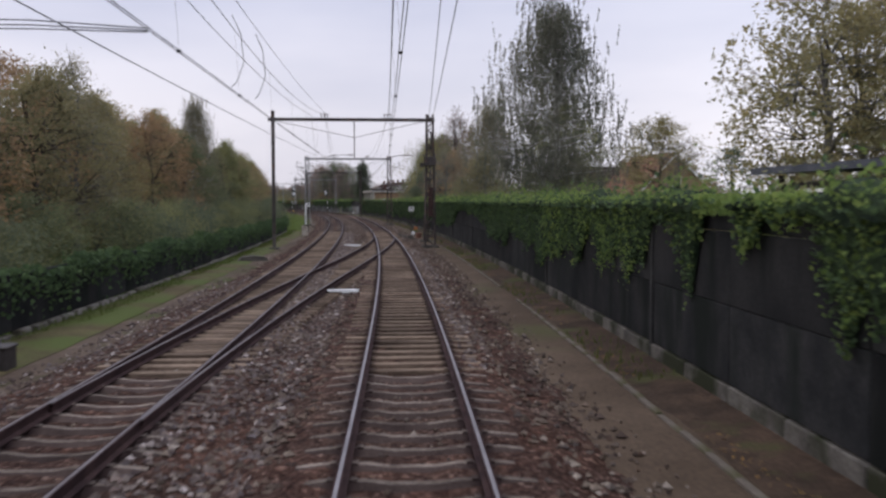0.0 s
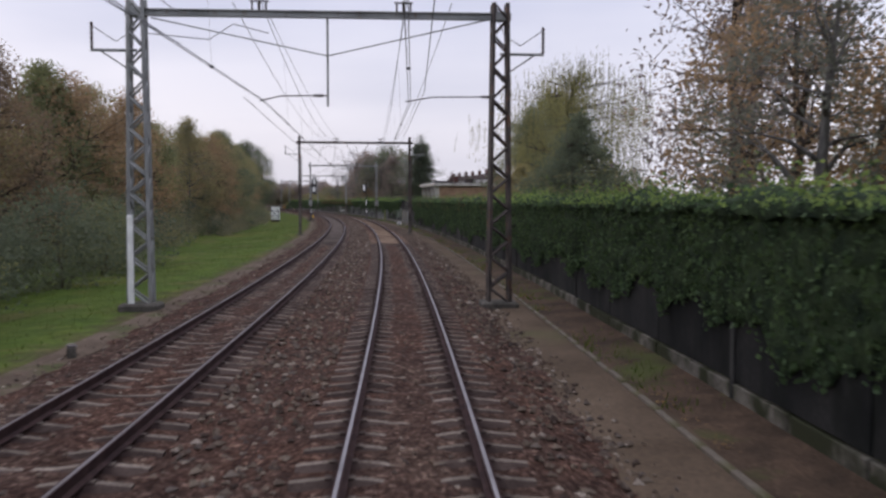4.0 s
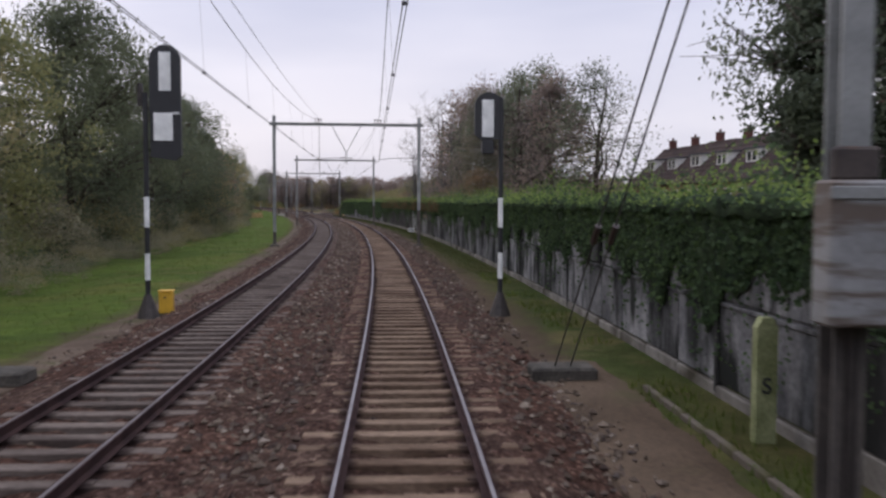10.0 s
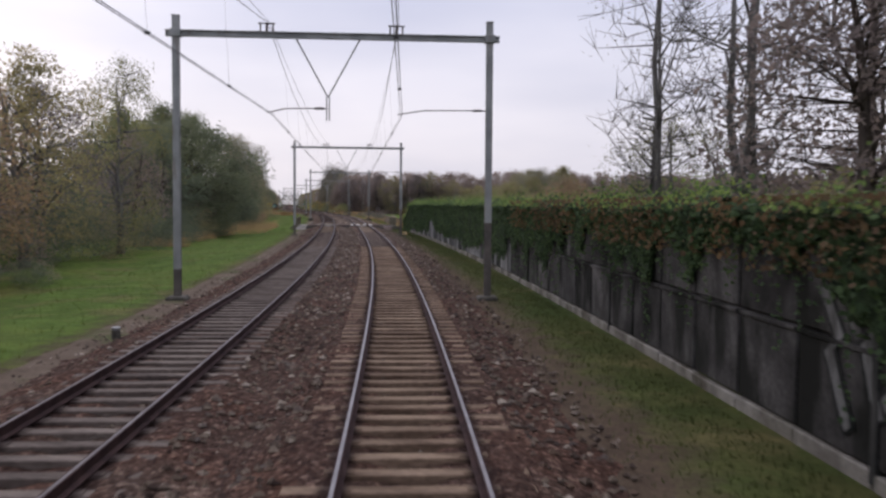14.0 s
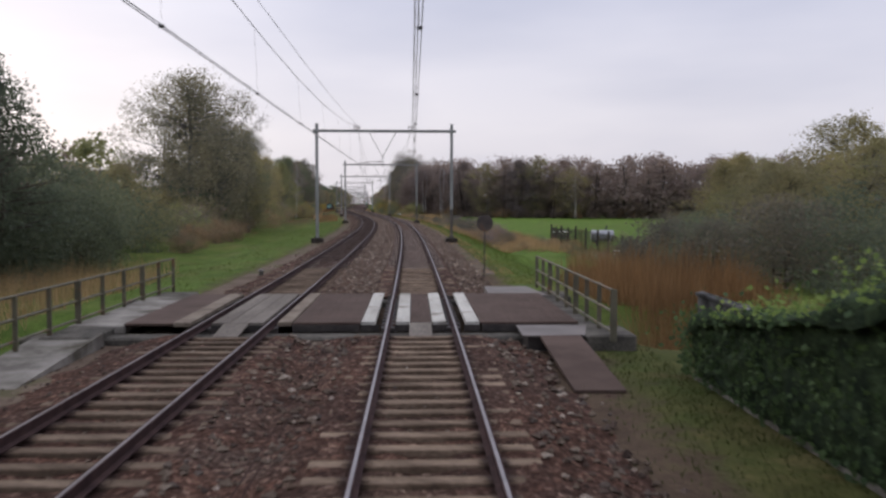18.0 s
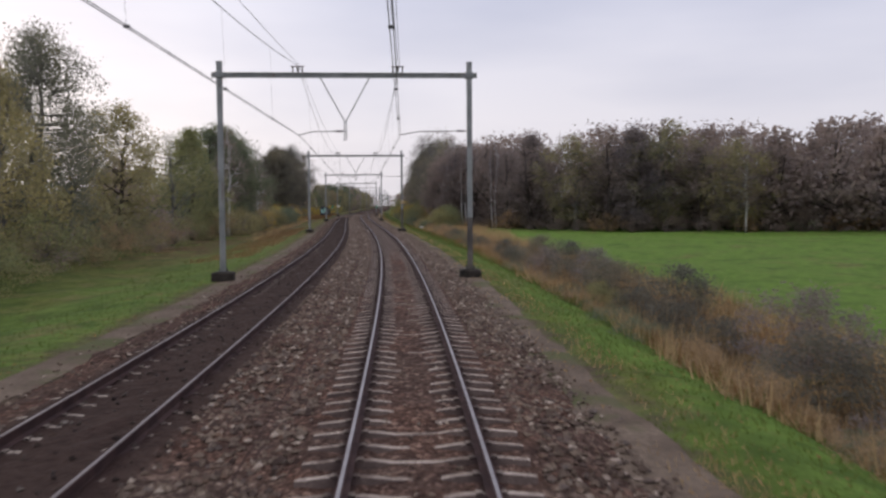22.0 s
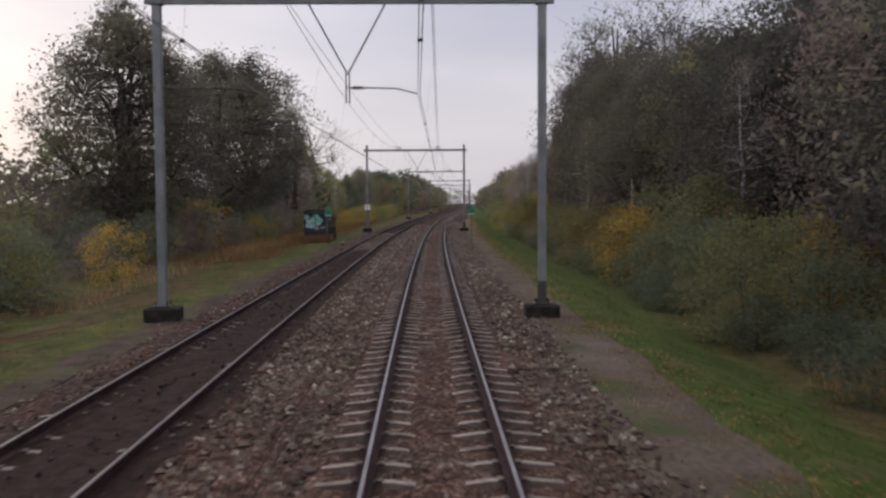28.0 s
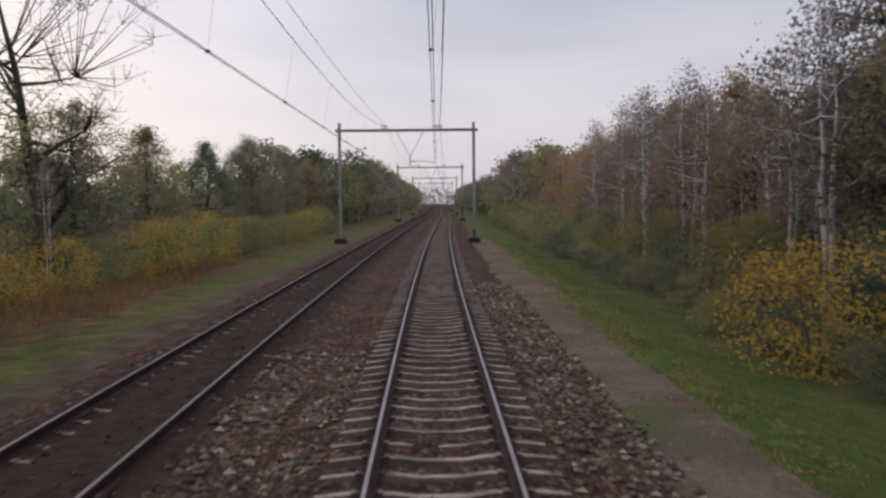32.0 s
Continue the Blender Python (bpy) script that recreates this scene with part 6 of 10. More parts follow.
hut = thing("equipment_cabinet", "white equipment cabinet smeared with black paint, in the grass", "cabinet", at(235.0, -12.7, float(ground_z(235.0, -12.7)) - 0.05, -6))
part("body", Build().box((0, 0, 1.55), (1.30, 0.85, 2.1), 0.03), M["white"], hut)
part("roof", Build().box((0, 0, 2.64), (1.42, 0.97, 0.09), 0.02), M["wall_post"], hut)
part("base", Build().box((0, 0, 0.2), (1.26, 0.8, 0.7), 0.02), M["foundation"], hut)
for x in (-0.31, 0.31):
    dr = part("door", Build().box((x, -0.432, 1.55), (0.58, 0.02, 1.9), 0.006), M["white"], hut)
    part("handle", Build().box((x * 0.25, -0.45, 1.5), (0.03, 0.03, 0.16), 0.006), M["iron"], dr)
for ring_ in ([(-0.64, 1.30), (-0.28, 1.30), (-0.24, 1.42), (-0.30, 1.52), (-0.64, 1.52)], [(0.22, 1.26), (0.62, 1.28), (0.62, 1.52), (0.26, 1.50)],
              [(-0.06, 0.92), (0.04, 0.92), (0.05, 1.20), (0.22, 1.22), (0.2, 1.28), (-0.24, 1.28), (-0.24, 1.20), (-0.05, 1.19)], [(-0.62, 0.66), (0.46, 0.64), (0.48, 0.72), (-0.62, 0.72)], [(0.50, 0.15), (0.60, 0.15), (0.60, 1.26), (0.52, 1.2)], [(0.0, 0.30), (0.42, 0.26), (0.44, 0.32), (0.02, 0.36)]):
    part("painted_smear", Build().prism([(x, z + 0.5) for x, z in ring_], -0.456, -0.446), M["black"], hut)

dbl = thing("sign", "pair of small white plates on a dark post", "railway sign", at(722.6, -7.0, -0.46))
part("post", Build().tube([(0, 0.03, -0.1), (0, 0.03, 2.5)], 0.026, 8), M["iron"], dbl)
plate(dbl, "plate", (-0.15, 0, 2.62), 0.26, 0.52, M["white"])
plate(dbl, "plate", (0.15, 0, 2.62), 0.26, 0.52, M["white"])
stub = thing("marker_post", "short dark post in the ballast shoulder", "post", at(721.5, -6.72, -0.46))
part("shaft", Build().box((0, 0, 0.27), (0.07, 0.07, 0.62), 0.01), M["iron"], stub)
part("head", Build().box((0, 0, 0.62), (0.09, 0.09, 0.1), 0.02), M["foundation"], stub)

# ---- signals ----
def signal_base(b, x=0.0):
    part("foot", Build().tube([(x, 0, -0.1), (x, 0, 0.12), (x, 0, 0.62)], [0.33, 0.26, 0.085], 10), M["iron"], b)
    for z0, z1, m in ((0.6, 1.0, "black"), (1.0, 1.72, "white"), (1.72, 2.42, "black"), (2.42, 3.24, "white"), (3.24, 6.0, "black")):
        part("pole", Build().tube([(x, 0, z0), (x, 0, z1)], 0.068, 10), M[m], b, "white band of the pole" if m == "white" else "")


sl_ = thing("signal", "tall black light signal with white plates on a banded pole", "railway signal", at(248.0, -6.72, -0.42), group="signals")
signal_base(sl_)
ring = [(0.53 + 0.41 * math.cos(math.pi * i / 14), 6.86 + 0.41 * math.sin(math.pi * i / 14)) for i in range(15)]
part("head", Build().prism(ring + [(0.12, 5.42), (0.94, 5.42)], -0.05, 0.07), M["black"], sl_)
part("head_lower", Build().prism([(0.14, 4.30), (0.80, 4.20), (0.94, 4.34), (0.94, 5.40), (0.14, 5.40)], -0.06, 0.10), M["black"], sl_)
plate(sl_, "plate", (0.53, -0.062, 6.56), 0.31, 1.02, M["white"], 0.02)
plate(sl_, "plate", (0.48, -0.074, 5.10), 0.50, 0.74, M["white"], 0.02)
plate(sl_, "strip", (0.82, -0.07, 5.46), 0.16, 0.05, M["white"], 0.02)
part("arm", Build().box((0.16, 0.02, 5.6), (0.4, 0.07, 0.09), 0.01), M["iron"], sl_)
part("rear_box", Build().box((-0.14, 0.05, 5.95), (0.12, 0.2, 0.6), 0.02), M["iron"], sl_)
for z in (2.5, 3.18):
    part("bracket", Build().tube([(-0.16, 0, z), (0.18, 0, z)], 0.02, 6), M["steel"], sl_)
yb = thing("yellow_box", "small yellow metal box beside the signal foot", "box", at(248.9, -6.45, -0.42))
part("body", Build().box((0, 0, 0.30), (0.36, 0.34, 0.6), 0.03), M["yellow"], yb)
part("lid", Build().box((0, 0, 0.62), (0.40, 0.38, 0.05), 0.015), M["yellow"], yb)
part("latch", Build().box((0, -0.18, 0.45), (0.06, 0.03, 0.05), 0.008), M["iron"], yb)

sr = thing("signal", "black light signal with a white plate beside the wall", "railway signal", at(248.2, 2.84, -0.42), group="signals")
signal_base(sr)
part("head", Build().prism([(-0.33 + 0.40 * math.cos(math.pi * i / 14), 5.74 + 0.40 * math.sin(math.pi * i / 14)) for i in range(15)] + [(-0.73, 4.98), (-0.60, 4.85), (-0.06, 4.85), (0.07, 4.98)], -0.04, 0.12), M["black"], sr)
part("lamp_box", Build().box((-0.36, 0.06, 4.64), (0.34, 0.24, 0.40), 0.03), M["black"], sr)
plate(sr, "plate", (-0.37, -0.05, 5.42), 0.32, 1.02, M["white"], 0.02)
part("hood", Build().tube([(-0.36, 0.12, 5.2), (-0.36, 0.45, 5.2)], 0.12, 10), M["black"], sr)
part("bracket", Build().tube([(-0.1, 0, 1.9), (0.12, 0, 1.9)], 0.02, 6), M["steel"], sr)

# ---- guyed anchors of the boxed portal ----
for lat, top in ((2.82, 2.81), (-7.05, -7.30)):
    an = thing("guy_anchor", "two steel guy wires running down to a dark concrete block", "guy anchor", at(239.4, lat, -0.42), group="guy anchors")
    part("block", Build().box((0, 0, 0.09), (1.15, 0.75, 0.26), 0.04), M["foundation"], an)
    for o in (-0.14, 0.14):
        part("guy_wire", Build().tube([(o, 0, 0.15), (top - lat + o * 0.6, -9.7, 8.2)], 0.014, 5), M["wire"], an)
        part("strain_insulator", Build().tube([(o * 0.9 + (top - lat) * 0.3, -2.9, 2.55), (o * 0.9 + (top - lat) * 0.33, -3.2, 2.8)], 0.05, 8), M["insulator"], an)
ps_ = thing("concrete_post", "pale mossy concrete post with a painted mark before the wall", "post", at(235.2, 4.70, -0.42))
part("shaft", Build().prism([(-0.14, -0.1), (0.14, -0.1), (0.14, 1.5), (0.07, 1.63), (-0.07, 1.63), (-0.14, 1.5)], -0.08, 0.08), M["mossy"], ps_)
part("mark", text_mesh("S", 0.30, M["black"]), None, ps_).matrix_local = Matrix.Translation((0, -0.088, 0.72)) @ Euler((math.pi / 2, 0, 0)).to_matrix().to_4x4()

# ---- small things beside the line ----
for s, lat in ((62.8, -2.36), (33.4, -1.92)):
    fm = thing("fouling_marker", "flat white pointed marker lying between the tracks", "marker", at(s, lat, -0.24, 2), group="fouling markers")
    part("slab", Build().prism([(-0.56, 0.0), (-0.42, -0.13), (0.42, -0.13), (0.56, 0.0), (0.42, 0.13), (-0.42, 0.13)], 0.0, 0.11, "z"), M["white"], fm)
    part("bed", Build().box((0, 0, -0.03), (1.0, 0.3, 0.08), 0.02), M["foundation"], fm)


def cabinet(s, lat, w, d, h, mat, label, name="cabinet", turn=0):
    c = thing(name, label, "cabinet", at(s, lat, float(ground_z(s, lat)), turn))
    part("body", Build().box((0, 0, h / 2), (w, d, h), 0.025), mat, c)
    part("lid", Build().box((0, 0, h + 0.03), (w + 0.06, d + 0.06, 0.07), 0.02), mat, c)
    dr = part("door", Build().box((0, -d / 2 - 0.01, h * 0.5), (w * 0.86, 0.02, h * 0.84), 0.006), mat, c)
    part("handle", Build().box((w * 0.3, -d / 2 - 0.03, h * 0.5), (0.03, 0.03, 0.12), 0.006), M["iron"], dr)
    return c


cabinet(86.2, -6.80, 0.52, 0.5, 0.86, M["cabinet_beige"], "pale concrete cable cabinet beside the second track")
cabinet(21.9, -7.75, 0.55, 0.5, 0.42, M["iron"], "low black metal box beside the track")
cabinet(79.0, 3.05, 0.46, 0.42, 0.44, M["orange"], "small faded orange box beside the path")
slab = thing("concrete_slab", "dark mossy slab lying in the soil", "slab", at(52.4, -7.5, -0.46, 12))
part("slab", Build().prism([(-0.8, 0), (0.85, -0.02), (0.7, 0.22), (0.1, 0.30), (-0.5, 0.24)], -0.5, 0.5), M["foundation"], slab)
rs_ = thing("round_marker", "small white round plate on a short stake", "marker", at(77.0, 2.45, -0.42))
part("stake", Build().tube([(0, 0.02, -0.1), (0, 0.02, 0.5)], 0.018, 6), M["iron"], rs_)
part("plate", Build().disc((0, 0.52), 0.13, -0.015, 0.0, 20), M["white"], rs_)
for s, lat, w in ((77.2, 1.75, 0.5), (76.6, 2.2, 0.4), (79.3, 1.55, 0.36)):
    sm = thing("switch_motor", "low dark point machine cover beside the rail", "point machine", at(s, lat, -0.36, 4), group="point machines")
    part("cover", Build().box((0, 0, 0.14), (w, 0.42, 0.28), 0.06), M["foundation"], sm)
    part("base", Build().box((0, 0, 0.0), (w + 0.2, 0.5, 0.06), 0.01), M["iron"], sm)
ob_ = thing("orange_panel", "small faded orange panel on a post beside the wall", "marker", at(83.8, 2.95, -0.42))
part("post", Build().tube([(0, 0.02, -0.1), (0, 0.02, 0.75)], 0.02, 6), M["iron"], ob_)
plate(ob_, "panel", (0.2, 0, 0.7), 0.26, 0.24, M["orange_bright"])
for s, lat in ((440.0, -6.6), (698.2, -6.6), (333.0, -6.5), (110.6, -6.75)):
    mk = thing("marker_stone", "small white-topped stone in the ballast shoulder", "marker", at(s, lat, -0.44, rng.uniform(0, 90)), group="marker stones")
    part("stone", Build().box((0, 0, 0.10), (0.17, 0.17, 0.24), 0.03), M["foundation"], mk)
    part("cap", Build().box((0, 0, 0.25), (0.18, 0.18, 0.08), 0.025), M["grey_box"], mk)
lp = thing("leaning_post", "short leaning wooden post in the grass", "post", at(446.1, 7.6, float(ground_z(446.1, 7.6)), 0, 1.0, 14))
part("shaft", Build().tube([(0, 0, -0.1), (0.01, 0, 0.4), (0, 0, 0.85)], [0.05, 0.048, 0.04], 7), M["fence_wood"], lp)

# ---- graffitied box and cabinet in the western verge ----
gb = thing("relay_box", "graffiti-covered relay box in mint and dark blue", "relay box", at(706.6, -9.75, 0.30, 8))
part("body", Build().box((0, 0, 0.80), (1.86, 1.2, 1.80), 0.04), M["navy"], gb)
part("roof", Build().prism([(-1.0, 1.66), (1.0, 1.70), (0.94, 1.80), (-0.62, 1.84)], -0.68, 0.68), M["tarp"], gb)
part("eave", Build().box((0.25, -0.66, 1.62), (1.3, 0.04, 0.03), 0.008), M["spray_white"], gb)
part("corner_strip", Build().box((0.90, -0.61, 0.80), (0.07, 0.05, 1.75), 0.01), M["grey_box"], gb)
part("plinth", Build().box((0, 0, -0.60), (1.8, 1.1, 1.0), 0.03), M["iron"], gb)
for ring_, m, lift in (
        ([(-0.86, 0.38), (-0.30, 0.28), (0.0, 0.34), (0.02, 0.72), (-0.06, 1.02), (-0.10, 1.34), (-0.34, 1.24), (-0.62, 1.02), (-0.80, 0.98), (-0.72, 0.74)], "spray_teal", 0.0),
        ([(-0.02, 0.56), (0.30, 0.52), (0.46, 0.72), (0.60, 0.90), (0.52, 1.06), (0.30, 1.22), (0.16, 1.42), (-0.08, 1.44), (-0.04, 1.05)], "spray_teal", 0.0),
        ([(-0.92, 1.06), (-0.60, 1.04), (-0.50, 1.22), (-0.62, 1.36), (-0.74, 1.42), (-0.90, 1.28)], "spray_teal", 0.004),
        ([(-0.92, 1.10), (-0.80, 1.30), (-0.88, 1.38), (-0.93, 1.26)], "spray_white", 0.008),
        ([(-0.10, 0.18), (0.24, 0.16), (0.28, 0.32), (0.10, 0.50), (-0.04, 0.40)], "spray_white", 0.004),
        ([(0.36, 0.24), (0.74, 0.28), (0.76, 0.44), (0.40, 0.42)], "spray_white", 0.004),
        ([(-0.60, 0.98), (-0.30, 1.12), (-0.12, 1.22), (-0.14, 1.28), (-0.42, 1.16), (-0.62, 1.04)], "spray_green", 0.006),
        ([(-0.05, 0.36), (0.0, 0.36), (0.02, 1.0), (-0.06, 1.4), (-0.10, 1.36), (-0.06, 1.0)], "navy", 0.008)):
    part("painted_shape", Build().prism(ring_, -0.610 - lift, -0.602 - lift), M[m], gb)
gc = thing("cabinet", "grey-green utility cabinet with a slanted lid", "cabinet", at(708.0, -8.75, 0.22, 6))
part("body", Build().prism([(-0.46, 0.42), (0.46, 0.42), (0.50, 1.32), (-0.50, 1.26)], -0.3, 0.3), M["rail_paint"], gc)
part("lid", Build().prism([(-0.56, 1.27), (0.56, 1.34), (0.50, 1.44), (-0.46, 1.42)], -0.36, 0.36), M["rail_paint"], gc)
part("base", Build().box((0, 0, -0.12), (0.96, 0.56, 1.1), 0.03), M["iron"], gc)
plate(gc, "sticker", (-0.08, -0.305, 1.08), 0.13, 0.12, M["white"], 0.006)

# ---- bridge over the ditch ----
B0, B1 = 422.45, 428.75
BL_ = B1 - B0
bridge = thing("bridge", "short railway bridge with brown deck plates and bleached planks", "bridge", at((B0 + B1) / 2, 0, 0))


def strip_part(name, x0, x1, z0, z1, mat, label="", cut=0.0, ch=0.012):
    return part(name, Build().box(((x0 + x1) / 2, cut / 2, (z0 + z1) / 2), (x1 - x0, BL_ - abs(cut), z1 - z0), ch), mat, bridge, label)


for x0 in (-1.36, -0.57, 0.26, 1.02):
    strip_part("plank", x0, x0 + 0.32, -0.11, -0.015, M["plank_white"], "bleached white deck plank")
for x0, x1 in ((-2.92, -1.38), (1.36, 3.62)):
    strip_part("deck_plate", x0, x1, -0.09, -0.035, M["deck"], "ribbed brown deck plate")
    n = int((x1 - x0) / 0.075)
    for i in range(n):
        strip_part("rib", x0 + 0.03 + i * 0.075, x0 + 0.055 + i * 0.075, -0.035, -0.026, M["deck"], "", 0.04, 0.003)
strip_part("deck_plate", -0.24, 0.25, -0.12, -0.05, M["deck"], "ribbed brown deck plate")
for i in range(8):
    strip_part("rib", -0.22 + i * 0.058, -0.195 + i * 0.058, -0.05, -0.036, M["deck"], "", 0.04, 0.003)
strip_part("edge_beam", -3.26, -2.94, -0.12, -0.02, M["deck_rust"], "bleached brown edge timber")
strip_part("deck_timber", TRACK2 - 0.58, TRACK2 - 0.2, -0.11, -0.03, M["deck_wood"])
strip_part("deck_timber", TRACK2 - 0.19, TRACK2 + 0.19, -0.11, -0.035, M["deck_wood"])
strip_part("deck_timber", TRACK2 + 0.2, TRACK2 + 0.58, -0.11, -0.03, M["deck_wood"])
strip_part("edge_beam", TRACK2 - 1.45, TRACK2 - 1.06, -0.13, -0.02, M["deck_rust"], "bleached brown edge timber")
strip_part("deck_plate", TRACK2 - 2.55, TRACK2 - 1.47, -0.10, -0.04, M["deck"])
for x in (-0.752, 0.752, TRACK2 - 0.752, TRACK2 + 0.752):
    strip_part("girder", x - 0.16, x + 0.16, -0.75, -0.165, M["iron"], "dark steel girder under the rail")
    for k in range(11):
        y = -BL_ / 2 + 0.35 + k * 0.62
        for sx in (-1, 1):
            part("rail_clip", Build().box((x + sx * 0.13, y, -0.145), (0.09, 0.12, 0.05), 0.012), M["steel_old"], bridge)
for y in (-BL_ / 2 - 0.35, BL_ / 2 + 0.35):
    part("abutment", Build().box((TRACK2 / 2, y, -1.22), (13.4, 0.66, 1.9), 0.05), M["foundation"], bridge)
    for x in (4.05, TRACK2 - 3.3):
        part("wing", Build().box((x, y * 1.12, -0.62), (1.1, 1.5, 1.0), 0.04), M["foundation"], bridge, "dark concrete ledge beside the deck")
part("ledge", Build().box((3.9, 0, -0.26), (0.5, BL_ - 0.1, 0.2), 0.03), M["foundation"], bridge)
part("ledge", Build().box((TRACK2 - 3.2, 0, -0.2), (1.3, BL_ - 0.1, 0.2), 0.03), M["concrete"], bridge)
part("front_ledge", Build().prism([(2.14, -BL_ / 2 - 1.62), (3.46, -BL_ / 2 - 1.62), (3.80, -BL_ / 2 - 0.03), (2.18, -BL_ / 2 - 0.03)], -0.135, -0.10, "z"), M["ledge"], bridge, "pale grey-brown plate before the deck")
part("ledge_support", Build().prism([(2.26, -BL_ / 2 - 1.5), (3.40, -BL_ / 2 - 1.5), (3.7, -BL_ / 2 - 0.05), (2.28, -BL_ / 2 - 0.05)], -0.6, -0.137, "z"), M["iron"], bridge)
part("far_ledge", Build().prism([(2.1, BL_ / 2 + 0.05), (3.9, BL_ / 2 + 0.05), (3.6, BL_ / 2 + 2.9), (2.2, BL_ / 2 + 2.9)], -0.34, -0.10, "z"), M["ledge"], bridge, "pale grey plate behind the deck")
part("ramp", Build().prism([(-BL_ / 2 - 1.63, -0.102), (-BL_ / 2 - 5.67, -0.40), (-BL_ / 2 - 5.67, -0.46), (-BL_ / 2 - 1.63, -0.16)], 2.50, 3.36, "x"), M["deck"], bridge, "brown ramp plate beside the deck")
for x0, x1, mat in ((-0.26, 0.24, "deck_wood"), (TRACK2 - 0.30, TRACK2 + 0.24, "deck_wood")):
    part("end_ramp", Build().prism([(-BL_ / 2 + 0.02, -0.045), (-BL_ / 2 - 1.25, -0.16), (-BL_ / 2 - 1.25, -0.20), (-BL_ / 2 + 0.02, -0.09)], x0, x1, "x"), M[mat], bridge, "short worn ramp board between the rails")
for x0, x1 in ((-1.38, -0.94), (-0.59, 0.58), (0.99, 1.36), (-2.92, -1.40), (1.40, 3.6), (TRACK2 - 0.6, TRACK2 + 0.6)):
    part("end_plate", Build().box(((x0 + x1) / 2, -BL_ / 2 - 0.012, -0.17), (x1 - x0, 0.02, 0.16), 0.004), M["iron"], bridge, "dark end plate under the deck edge")
part("ramp", Build().prism([(-BL_ / 2 - 0.9, -0.12), (-BL_ / 2 - 5.2, -0.44), (-BL_ / 2 - 5.2, -0.9), (-BL_ / 2 - 0.9, -0.9)], TRACK2 - 4.0, TRACK2 - 2.7, "x"), M["concrete"], bridge)
for x, y0, y1 in ((3.98, -BL_ / 2 - 1.9, BL_ / 2 + 3.2), (TRACK2 - 3.75, -BL_ / 2 - 4.4, BL_ / 2 + 2.2)):
    rl = thing("railing", "rusty olive steel railing beside the bridge deck", "railing", at((B0 + B1) / 2, x, -0.12), group="railings")
    for z in (0.12, 0.55, 1.0):
        part("rail_bar", Build().tube([(0, y0, z), (0, y1, z)], 0.03, 6), M["rail_paint"], rl)
    n = 8
    for i in range(n + 1):
        y = y0 + (y1 - y0) * i / n
        part("post", Build().box((0.02, y, 0.47), (0.14 if i in (0, 3, 6) else 0.10, 0.05, 1.1), 0.008), M["rail_paint"], rl)

# ---- fenced plot in the meadow ----
FZ = lambda s, l: float(ground_z(s, l))
fence = thing("fence", "dark wire mesh fence on thin posts round a garden plot", "fence")
spots = [(455.0, 13.5), (457.6, 13.7), (460.0, 13.8), (463.0, 13.6), (466.0, 13.5), (468.6, 13.2), (471.0, 12.9), (474.0, 12.9), (477.5, 13.0), (481.0, 13.2), (484.0, 13.3)]
for s, l in spots:
    ob = part("post", Build().tube([(0, 0, -0.1), (0.02, 0, 1.85)], 0.075, 6), M["fence_wood"], fence)
    ob.matrix_world = at(s, l, FZ(s, l))
for (s0, l0), (s1, l1) in zip(spots, spots[1:]):
    mesh_ = Build()
    a, b = Vector(line(s0, l0, FZ(s0, l0))), Vector(line(s1, l1, FZ(s1, l1)))
    for i in range(9):
        z = Vector((0, 0, 0.1 + i * 0.19))
        mesh_.tube([a + z, b + z], 0.011, 3)
    for i in range(25):
        p = a.lerp(b, i / 24)
        mesh_.tube([p, p + Vector((0, 0, 1.65))], 0.009, 3)
    part("wire_mesh", mesh_, M["fence_wood"], fence)
for s, l, w in ((470.0, 13.2, 1.25), (470.9, 13.2, 1.3), (471.8, 13.1, 1.2), (479.6, 13.0, 0.75), (481.0, 13.1, 0.8), (482.6, 13.2, 0.8)):
    bd = thing("paling", "weathered dark boards leaning on the fence", "boards", at(s, l, FZ(s, l), 80), group="palings")
    for i in range(6):
        part("board", Build().box((i * 0.16 - 0.4, 0, 0.62 * w + 0.05 * math.sin(i * 2.1)), (0.14, 0.025, 1.3 * w), 0.004), M["board"] if i % 3 else M["spray_red"], bd)
gate = thing("gate", "black metal gate in the garden fence", "gate", at(453.4, 14.2, FZ(453.4, 14.2), 60))
for x in (-0.65, 0.65):
    part("gate_post", Build().box((x, 0, 0.85), (0.12, 0.12, 1.9), 0.01), M["black"], gate)
part("gate_frame", Build().tube([(-0.58, 0, 0.15), (-0.58, 0, 1.6), (0.58, 0, 1.6), (0.58, 0, 0.15), (-0.58, 0, 0.15)], 0.03, 6), M["black"], gate)
for i in range(7):
    part("bar", Build().tube([(-0.45 + i * 0.15, 0, 0.15), (-0.45 + i * 0.15, 0, 1.6)], 0.012, 5), M["black"], gate)
plate(gate, "notice", (0.9, -0.1, 1.4), 0.3, 0.22, M["white"])
tank = thing("water_tank", "pale plastic water tank lying in the garden plot", "tank", at(482.6, 17.8, FZ(482.6, 17.8), 80, 0.85))
tk = Build()
tk.tube([(0.0, -1.25, 0.75), (0.0, -1.15, 0.75), (0.0, 1.15, 0.75), (0.0, 1.25, 0.75)], [0.35, 0.62, 0.62, 0.35], 16)
part("barrel", tk, M["tank"], tank)
for y in (-0.7, 0.7):
    part("cradle", Build().box((0, y, 0.1), (1.0, 0.16, 0.34), 0.02), M["fence_wood"], tank)
part("spout", Build().tube([(0.1, -0.3, 1.3), (0.25, -0.5, 1.85)], 0.09, 8), M["black"], tank, "dark leaning pipe")
